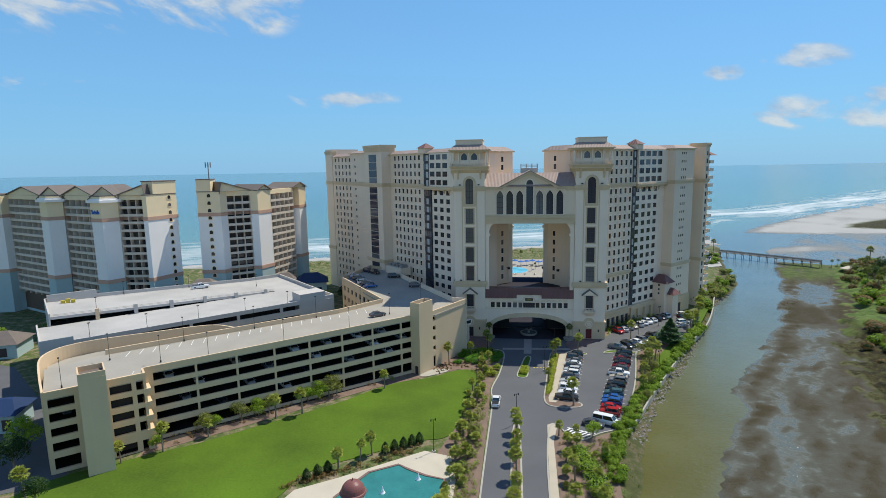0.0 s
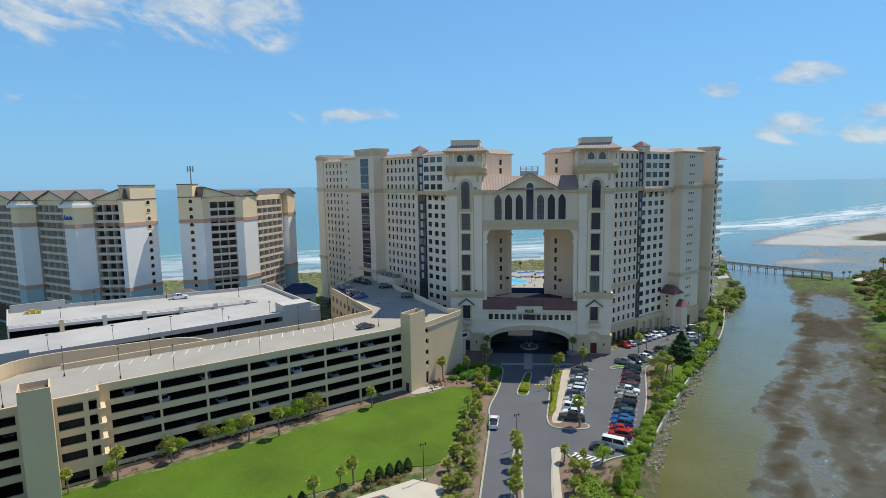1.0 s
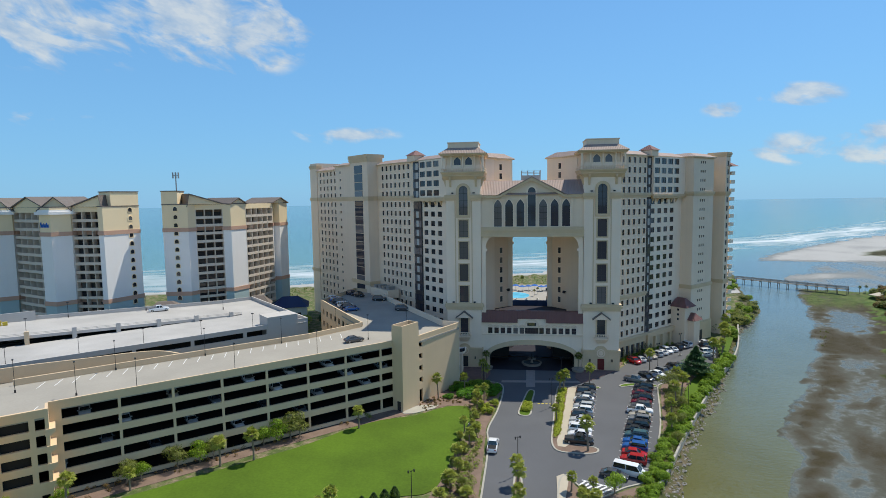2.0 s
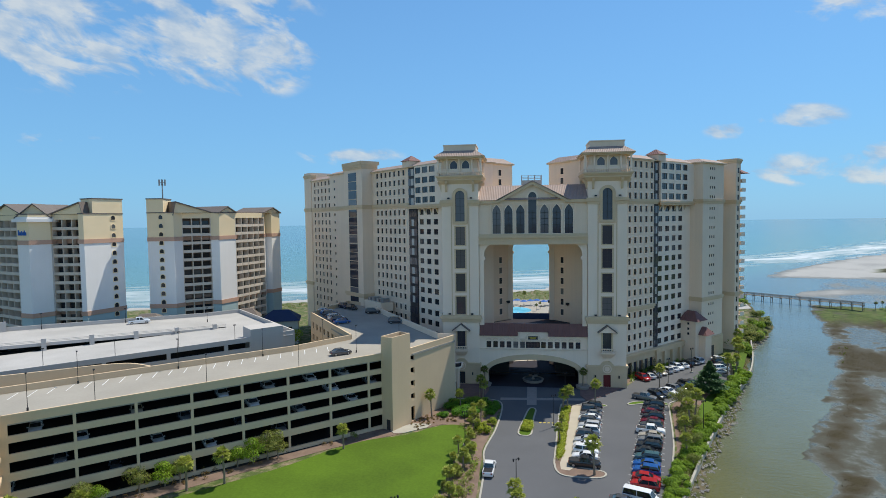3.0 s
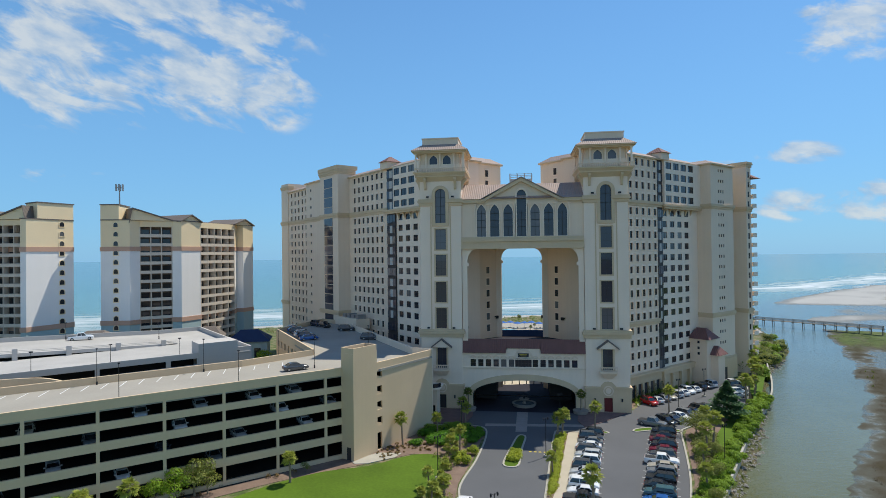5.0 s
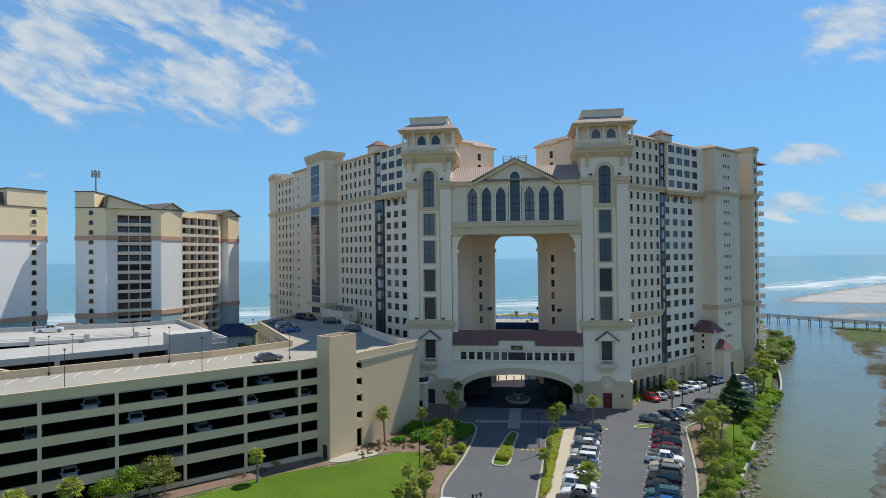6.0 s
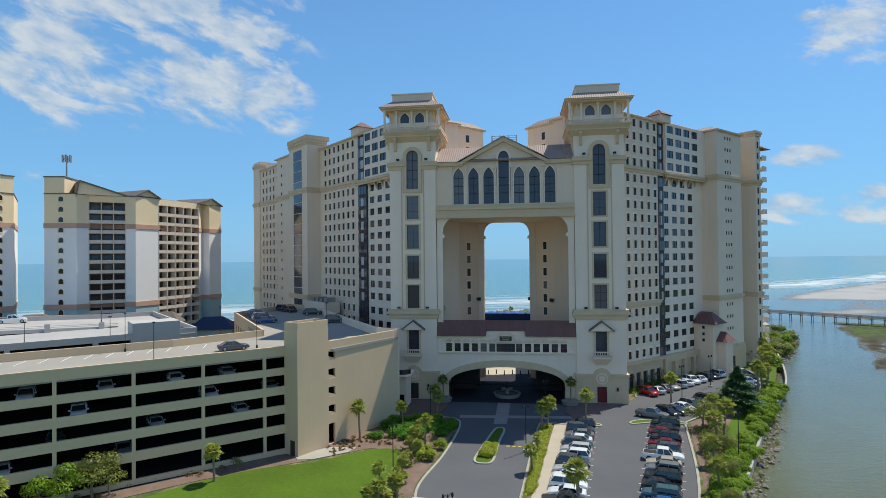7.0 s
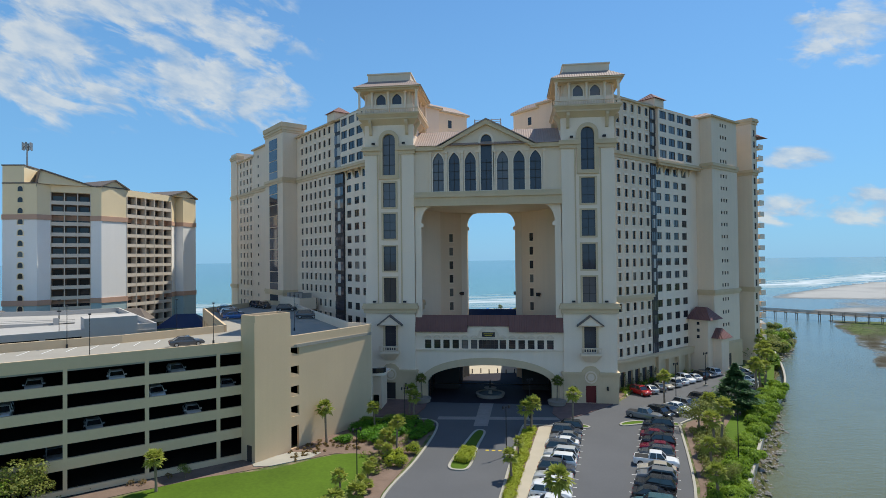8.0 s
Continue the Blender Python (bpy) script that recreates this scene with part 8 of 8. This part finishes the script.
spread_out([make_palm(63, 6.2, 1.7, 0.2, LEAF_OLIVE)], [(x, y, 6.0 if 80 < y < 90 and x < 10 else ground_z(x, y), s, 1.0) for x, y, s in ((12.7, -2.2, 0.75), (-12.7, -2.2, 0.75), (164, 139, 0.55), (168, 141, 0.5), (176, 130, 0.8), (150, 84, 1.2), (146, 70, 1.1), (153, 78, 1.3), (182, 138, 1.3), (118, 182, 1.1), (-1, 150, 0.8), (3.4, 84, 0.42), (5.2, 88.5, 0.45), (-112, -62, 1.2), (-140, -62, 1.1))])
for x in (12.7, -12.7):
    pl = thing("planter", pose(x, -2.2, 0.155), "round stone planter at the foot of a palm", "planter", "tower planters")
    b = bmesh.new()
    lathe(b, [(1.5, 0), (1.6, 0.1), (1.6, 0.55), (1.75, 0.6), (1.75, 0.75), (1.45, 0.75)], 18)
    part("bowl", b, FOUNTAIN_STONE, pl)

# trees along the garage, the big conifer, cypresses, willowy trees by the car park
gt_trees = [make_tree(70, 4.2, 2.2, LEAF_OLIVE, "young leafy tree before the garage", 1300, 0.14), make_tree(71, 3.6, 2.0, LEAF, "young leafy tree before the garage", 1300, 0.14)]
spread_out(gt_trees, [(x, y, 0.06, s, 1.0) for x, y, s in ((-71.8, -72.6, 1.0), (-69.8, -71.4, 0.9), (-66.2, -66.4, 1.0), (-63.4, -63.8, 1.1), (-61.4, -62.6, 1.0), (-52.4, -54.0, 1.25), (-50.4, -52.2, 1.25), (-54.6, -55.6, 1.0), (-48.8, -51.2, 1.0), (-77.6, -80.5, 0.8), (-36.8, -41.4, 0.4),
                                                          (11.6, -67.4, 0.95))])
spread_out([make_tree(74, 4.6, 2.9, LEAF_OLIVE, "feathery olive-green tree beside the parked cars", 3200, 0.12)], [(33.6, -15.8, 0.06, 1.0, 1.0), (33.4, -27.5, 0.06, 0.55, 1.0), (30.0, -38, 0.06, 0.55, 1.0), (27.0, -47, 0.06, 0.5, 1.0)])
spread_out([make_cone(75, 8.6, 3.7, LEAF_CONIFER, "dark green conifer at the edge of the car park", 8000, 0.34, "conifer", True)], [(43.2, -4.6, 0.06, 1.0, 1.0)])
spread_out([make_cone(76, 2.3, 0.85, LEAF_DARK, "small clipped cypress beside the fountain pool", 3000, 0.09, "cypress", False)], [(x, y, 0.1, 1.0, 1.0) for x, y in ((-42.4, -88.6), (-40.9, -87.0), (-39.4, -85.6), (-30.2, -77.6), (-28.6, -76.4), (-27.0, -75.2), (-25.5, -74.0), (-24.1, -72.9))])
spread_out([make_cone(77, 3.0, 0.7, LEAF_DARK, "slim dark cypress against the hotel wall", 900, 0.10, "cypress", False)], [(x, y, 0.1, 1.0, rnd.uniform(0.8, 1.3)) for x, y in [(27.2 + 2.0 * k, 9.2 + 2.05 * k) for k in range(6)]])
big = [make_tree(78, 7.5, 3.6, LEAF_DARK, "dark leafy tree beside the garage drive", 1700, 0.22), make_tree(79, 6.5, 3.2, LEAF, "leafy tree beside the drive", 1500, 0.22)]
spread_out(big, [(-99, -92, 0, 1.0, 1.0), (-104, -84, 0, 1.1, 1.0), (-97, -106, 0, 0.8, 1.0), (-110, -97, 0, 1.0, 1.0), (-107, -70, 0, 0.8, 1.0), (-118, -88, 0, 1.0, 1.0), (-135, -75, 0, 0.9, 1.0), (-152, -58, 0, 0.9, 1.0), (-90, 30, 0, 0.9, 1.0), (-82, 36, 0, 1.0, 1.0), (-76, 44, 0, 0.9, 1.0), (-140, -30, 0, 0.7, 1.0),
                 (-160, -15, 0, 0.9, 1.0), (-172, -24, 0, 1.0, 1.0), (-86, -101, 0, 0.7, 1.0), (-130, -95, 0, 1.2, 1.0)])
# far bank
places = []
for _ in range(110):
    u = rnd.random()
    x = 134 + 44 * u + rnd.uniform(-8, 14)
    y = 40 + 108 * u + rnd.uniform(-9, 9)
    if ground_z(x, y) > -1.1:
        places.append((x, y, ground_z(x, y), rnd.uniform(1.6, 3.4), rnd.uniform(0.7, 1.0)))
for _ in range(120):
    x, y = rnd.uniform(82, 116), rnd.uniform(-70, 18)
    if ground_z(x, y) > -1.2 and x > 84 + (y + 70) * 0.24:
        places.append((x, y, ground_z(x, y), rnd.uniform(1.5, 3.2), rnd.uniform(0.6, 1.0)))
spread_out([make_shrub(81, LEAF_OLIVE, 5, 420, 0.13, "olive shrub on the far bank"), make_shrub(82, LEAF, 5, 420, 0.13, "green shrub on the far bank"), make_shrub(83, LEAF_RUST, 5, 420, 0.13, "rust-brown shrub on the far bank")], places)
spread_out([make_tree(84, 8, 4.2, LEAF_DARK, "dark tree on the far bank", 1500, 0.26)], [(x, y, ground_z(x, y), s, 1.0) for x, y, s in ((134, 28, 1.0), (140, 22, 1.1), (128, 16, 0.9), (172, 112, 1.0), (186, 122, 1.1), (160, 96, 0.8), (196, 140, 1.2), (150, 40, 1.0), (120, -4, 0.8))])

# marsh grass, reeds at the creek edge, dune grass
def blades(name, label, tries, box_, ok, size, material, seed):
    r = np.random.RandomState(seed)
    xs, ys = r.uniform(box_[0], box_[1], tries), r.uniform(box_[2], box_[3], tries)
    verts, faces = [], []
    for x, y in zip(xs, ys):
        z = ground_z(x, y)
        if not ok(x, y, z):
            continue
        for _ in range(3):
            a, h = r.uniform(0, 6.28), size * r.uniform(0.6, 1.3)
            dx, dy = math.cos(a) * h * 0.22, math.sin(a) * h * 0.22
            ox, oy = r.uniform(-0.3, 0.3), r.uniform(-0.3, 0.3)
            n = len(verts)
            verts += [(x + ox - dx, y + oy - dy, z - 0.1), (x + ox + dx, y + oy + dy, z - 0.1), (x + ox + r.uniform(-0.3, 0.3) * h, y + oy + r.uniform(-0.3, 0.3) * h, z + h)]
            faces.append((n, n + 1, n + 2))
    me = bpy.data.meshes.new(name)
    me.from_pydata(verts, [], faces)
    me.materials.append(material)
    tagged(new(name, me), label, "grass", kind="stuff")


blades("marsh_grass", "brown tidal marsh grass on the mud flat", 60000, (34, 150, -95, 150), lambda x, y, z: -1.37 < z < -1.2, 0.16, MARSH_GRASS, 4)
blades("dune_grass", "green dune grass behind the beach", 9000, (-150, 130, 95, 245), lambda x, y, z: z > 0.15, 0.7, LEAF_OLIVE, 6)
blades("reeds", "green reeds along the creek bank", 9000, (10, 110, -110, 120), lambda x, y, z: -1.3 < z < -0.15 and x < 20 + (y + 86) * 0.62, 0.6, LEAF_OLIVE, 7)

# riprap along the bank
r = np.random.RandomState(9)
verts, faces = [], []
for (ax, ay), (bx, by) in zip(SEAWALL, SEAWALL[1:]):
    n = int(math.hypot(bx - ax, by - ay) * 34)
    d = Vector((bx - ax, by - ay)).normalized()
    for k in range(n):
        u, o = r.uniform(0, 1), r.uniform(0.3, 5.2)
        x, y = ax + (bx - ax) * u + d.y * o, ay + (by - ay) * u - d.x * o
        z = ground_z(x, y)
        if z < -1.8:
            continue
        s = r.uniform(0.10, 0.30)
        base = len(verts)
        for q in ((1, 0, 0), (-1, 0, 0), (0, 1, 0), (0, -1, 0), (0, 0, 1), (0, 0, -1), (0.7, 0.7, 0.5), (-0.7, 0.6, 0.5), (-0.6, -0.7, 0.45), (0.7, -0.6, 0.5)):
            verts.append((x + q[0] * s * r.uniform(0.7, 1.2), y + q[1] * s * r.uniform(0.7, 1.2), z + 0.08 + q[2] * s * r.uniform(0.5, 0.9)))
        for f in ((0, 6, 5), (6, 2, 5), (2, 7, 5), (7, 1, 5), (1, 8, 5), (8, 3, 5), (3, 9, 5), (9, 0, 5), (0, 4, 6), (6, 4, 2), (2, 4, 7), (7, 4, 1), (1, 4, 8), (8, 4, 3), (3, 4, 9), (9, 4, 0)):
            faces.append(tuple(base + i for i in f))
me = bpy.data.meshes.new("riprap")
me.from_pydata(verts, [], faces)
me.materials.append(ROCK)
tagged(new("riprap", me), "grey riprap boulders along the creek bank", "rocks", kind="stuff")

# ---- small things ----


def street_lamp(x, y, h=7.0, z=0.05, two=True):
    lp = thing("street_lamp", pose(x, y, z, 0, 0, 35), "dark street lamp with small lantern heads", "street lamp", "street lamps")
    b = bmesh.new()
    lathe(b, [(0.18, 0), (0.17, 0.5), (0.11, 0.55), (0.075, 0.9), (0.05, h)], 10)
    part("pole", b, IRON, lp)
    for sx in ((-1, 1) if two else (1,)):
        b = bmesh.new()
        tube(b, [(0, 0, h - 0.3), (sx * 0.35, 0, h), (sx * 0.5, 0, h)], [0.035, 0.03, 0.03], 6)
        part("arm", b, IRON, lp)
        b = bmesh.new()
        lathe(b, [(0.04, h - 0.45), (0.12, h - 0.32), (0.14, h - 0.08), (0.04, h + 0.08)], 8, sx * 0.5)
        part("lantern", b, IRON, lp)
    b = bmesh.new()
    lathe(b, [(0.42, -0.05), (0.42, 0.35), (0.3, 0.36)], 12)
    part("footing", b, KERB, lp)


for x, y in ((-14.3, -41.8), (-4.2, -62.6), (3.6, -30.0), (35.5, 3.6), (33.6, -31), (45, 16), (-20.6, -76.4), (-12.6, -20), (7.4, -12.4), (-8.0, -110)):
    street_lamp(x, y)

# fountain under the archway
ft = thing("fountain", pose(0.1, 3.6, 0.056), "tiered stone fountain in the archway", "fountain")
b = bmesh.new()
lathe(b, [(2.6, 0), (2.7, 0.1), (2.7, 0.5), (2.9, 0.55), (2.9, 0.7), (2.4, 0.7), (2.4, 0.45)], 28)
part("basin", b, FOUNTAIN_STONE, ft)
b = bmesh.new()
lathe(b, [(0.5, 0.4), (0.35, 0.9), (0.3, 1.3), (1.2, 1.6), (1.25, 1.7), (0.3, 1.72)], 18)
part("bowl", b, FOUNTAIN_STONE, ft)
b = bmesh.new()
lathe(b, [(0.25, 1.7), (0.2, 2.1), (0.6, 2.35), (0.62, 2.42), (0.15, 2.5), (0.1, 3.1), (0.02, 3.3)], 14)
part("finial", b, IRON, ft)
b = bmesh.new()
lathe(b, [(2.38, 0.5), (2.38, 0.55)], 28)
part("water", b, DARK_WATER, ft)
rp = thing("round_planter", pose(0.5, 40, 0.06), "low round planter in the sunny plaza", "planter")
b = bmesh.new()
lathe(b, [(2.5, 0), (2.5, 0.7), (2.2, 0.75), (2.2, 0.5)], 28)
part("rim", b, FOUNTAIN_STONE, rp)
for k in range(6):
    bl = thing("bollard", pose(-5 + 2 * k, 25 + (k % 2), 0.06), "dark iron bollard in the drive", "bollard", "drive bollards")
    b = bmesh.new()
    lathe(b, [(0.14, 0), (0.12, 0.9), (0.16, 0.95), (0.02, 1.1)], 10)
    part("post", b, IRON, bl)

# fountain jets and dome by the lawn
for x, y in ((-22.0, -86.6), (-27.5, -91.4)):
    b = bmesh.new()
    lathe(b, [(0.5, 0.22), (0.3, 0.5), (0.16, 1.0), (0.04, 1.5)], 10, x, y)
    tagged(part("water_jet", b, SPRAY), "white jet of water in the fountain pool", "water jet")
dm = thing("pavilion", pose(-30.4, -99.0, 0.2), "round pavilion with a copper-red dome beside the pool", "pavilion")
b = bmesh.new()
for k in range(8):
    a = k * math.pi / 4
    lathe(b, [(0.16, 0), (0.13, 4.6)], 8, 1.7 * math.cos(a), 1.7 * math.sin(a))
part("colonnade", b, STUCCO_PALE, dm)
b = bmesh.new()
lathe(b, [(2.1, 4.6), (2.2, 4.8), (2.1, 5.0), (1.95, 5.05)] + [(1.9 * math.cos(k * math.pi / 18), 5.05 + 1.75 * math.sin(k * math.pi / 18)) for k in range(1, 9)] + [(0.1, 6.85), (0.08, 7.2)], 28)
part("dome", b, DOME, dm)

# pool terrace behind the hotel
b = bmesh.new()
slab(b, [(-30, 64), (30, 64), (60, 90), (66, 120), (-66, 112), (-60, 90)], 0.0, 6.0)
tagged(part("pool_terrace", b, DECK), "raised pale pool terrace behind the hotel", "terrace", kind="structure")
b = bmesh.new()
slab(b, curve([(-12, 80), (-5, 78.5), (-0.5, 80), (1.5, 86), (-1, 92), (-6, 94), (-12, 93), (-15, 87)], 5, True), 6.0, 6.03)
tagged(part("swimming_pool", b, POOL_BLUE), "bright turquoise swimming pool on the terrace", "swimming pool", kind="structure")
um = thing("umbrella", pose(0, 0, -60), "blue canvas beach umbrella on the pool terrace", "umbrella", "pool umbrellas")
b = bmesh.new()
tube(b, [(0, 0, 0), (0, 0, 2.5)], [0.04, 0.03], 6)
part("pole", b, STEEL, um)
b = bmesh.new()
lathe(b, [(1.7, 2.05), (1.68, 2.12), (0.8, 2.5), (0.05, 2.75)], 8)
part("canopy", b, BLUE_CLOTH, um)
lo = thing("sun_lounger", pose(0, 0, -60), "white sun lounger beside the pool", "lounger", "pool loungers")
b = bmesh.new()
box(b, -0.33, 0.33, -0.95, 0.35, 0.28, 0.36)
part("seat", b, PAINT_WHITE, lo)
b = bmesh.new()
box(b, -0.33, 0.33, 0, 0.75, 0, 0.07)
part("backrest", b, PAINT_WHITE, lo, m=pose(0, 0.35, 0.3, 40, 0, 0))
for x in (-0.28, 0.28):
    for y in (-0.85, 0.5):
        b = bmesh.new()
        box(b, x - 0.03, x + 0.03, y - 0.03, y + 0.03, 0, 0.28)
        part("leg", b, PAINT_WHITE, lo)
first = True
for k in range(14):
    m = pose(-19 + 2.9 * k, 97.0 + 1.6 * (k % 3), 6.0, 0, 0, 20 * k)
    if first:
        um.matrix_basis, first = m, False
    else:
        copy_thing(um, m)
first = True
for k in range(26):
    m = pose(-18 + 1.5 * k, 95.6 + (k % 2) * 1.2 if k % 3 else 75.5, 6.0, 0, 0, 10 * (k % 5) + 170)
    if first:
        lo.matrix_basis, first = m, False
    else:
        copy_thing(lo, m)

# footbridge over the creek
pier = thing("footbridge", pose(0, 0, 0), "long weathered timber footbridge over the creek", "footbridge")
A, B2 = Vector((118.5, 172.5)), Vector((157.0, 136.0))
d = (B2 - A).normalized()
n = Vector((-d.y, d.x))
L = (B2 - A).length
rz = math.degrees(math.atan2(d.y, d.x))
M_P = pose(A.x, A.y, 0, 0, 0, rz)
b = bmesh.new()
box(b, 0, L, -1.3, 1.3, 1.35, 1.55)
part("deck", b, WOOD, pier, m=M_P)
for k in range(13):
    for sy in (-1.1, 1.1):
        b = bmesh.new()
        tube(b, [(L * k / 12, sy, -3.0), (L * k / 12, sy, 2.65)], [0.16, 0.13], 7)
        part("post", b, WOOD, pier, m=M_P)
    b = bmesh.new()
    box(b, L * k / 12 - 0.15, L * k / 12 + 0.15, -1.5, 1.5, 0.95, 1.35)
    part("crossbeam", b, WOOD, pier, m=M_P)
for sy in (-1.25, 1.25):
    for z in (1.75, 2.05, 2.35, 2.6):
        b = bmesh.new()
        box(b, 0, L, sy - 0.05, sy + 0.05, z, z + 0.14)
        part("rail", b, WOOD, pier, m=M_P)
path = curve([(118.5, 172.5), (113, 190), (116, 220), (128, 250)], 5)
b = bmesh.new()
strip(b, path, 1.2, 0.3, 0.6)
tagged(part("boardwalk", b, WOOD), "timber boardwalk from the footbridge to the beach", "boardwalk", kind="structure")
paving("car_park", [(96, 128), (106, 132), (114, 168), (100, 172)], WHITE_DECK, 0.12, "pale sandy beach car park")
put_car("suv", "white", 108.5, 160, 0.12, 70)
put_car("sedan", "charcoal", 106.0, 154, 0.12, 70)
paving("pavement", [(160, 125), (176, 138), (205, 146), (230, 142), (230, 138), (206, 141), (178, 134), (162, 121)], WALKWAY, 0.75, "pale path on the far bank")

# narrow bay with a glazed balcony between garage and tower
bt = thing("entrance_bay", pose(-20.4, -7.6, 0), "narrow stuccoed entrance bay with a glazed balcony", "entrance bay")
b = bmesh.new()
box(b, -1.5, 1.1, -0.2, 4.4, 2.7, 6.4)
box(b, -1.5, -0.9, -0.2, 4.4, 0.05, 2.7)
box(b, 0.65, 1.1, -0.2, 4.4, 0.05, 2.7)
# back of the doorway recess, its dark colour standing for shade
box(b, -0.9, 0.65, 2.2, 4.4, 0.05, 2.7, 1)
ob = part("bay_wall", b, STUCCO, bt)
ob.data.materials.append(SHADE_STUCCO)
b = bmesh.new()
half = [(2.0 * math.cos(math.pi * k / 12 + math.pi), 1.6 * math.sin(math.pi * k / 12 + math.pi)) for k in range(13)]
slab(b, [(-2.0, 3.8)] + half + [(2.0, 3.8)], 6.4, 6.85)
part("balcony_slab", b, STUCCO_PALE, bt, "rounded pale balcony slab")
b = bmesh.new()
strip(b, [Vector((x * 0.96, y * 0.96)) for x, y in half], 0.03, 6.85, 7.75)
part("glass_rail", b, PANE, bt, "glass balcony rail")
b = bmesh.new()
strip(b, [Vector((x * 0.96, y * 0.96)) for x, y in half], 0.05, 7.75, 7.85)
part("top_rail", b, STEEL, bt, "grey metal top rail")

# stall lines of the car park
b = bmesh.new()
for i in range(13):
    t = (i - 0.5) / 12.0
    x, y = 13.1 - 5.3 * t, -17.6 - 30.5 * t
    prism(b, [(x - 2.7, y + 0.45), (x - 2.7, y + 0.55), (x + 2.7, y - 0.4), (x + 2.7, y - 0.5)], 0.046, 0.05)
for i in range(17):
    t = (i - 0.5) / 16.0
    x, y = 27.5 - 11.4 * t, -15.2 - 43.5 * t
    prism(b, [(x - 2.8, y + 0.7), (x - 2.8, y + 0.8), (x + 2.7, y - 0.65), (x + 2.7, y - 0.75)], 0.046, 0.05)
part("stall_marking", b, PAINT_WHITE, None, "white stall lines of the car park", kind="structure")

# iron ring lamp hung in the covered drive
rl = thing("ring_lamp", pose(0.4, 13.0, 0), "black iron ring lamp hung over the drive", "lamp")
b = bmesh.new()
tube(b, [(2.0 * math.cos(k * math.pi / 12), 2.0 * math.sin(k * math.pi / 12), 5.1) for k in range(25)], [0.09] * 25, 6)
part("ring", b, IRON, rl)
for k in range(3):
    a = k * 2.094
    b = bmesh.new()
    tube(b, [(2.0 * math.cos(a), 2.0 * math.sin(a), 5.1), (0, 0, 7.6)], [0.03, 0.03], 5)
    part("chain", b, IRON, rl)
for k in range(8):
    a = k * math.pi / 4
    b = bmesh.new()
    lathe(b, [(0.04, 5.15), (0.13, 5.25), (0.15, 5.5), (0.03, 5.62)], 7, 2.0 * math.cos(a), 2.0 * math.sin(a))
    part("lantern", b, LENS, rl)
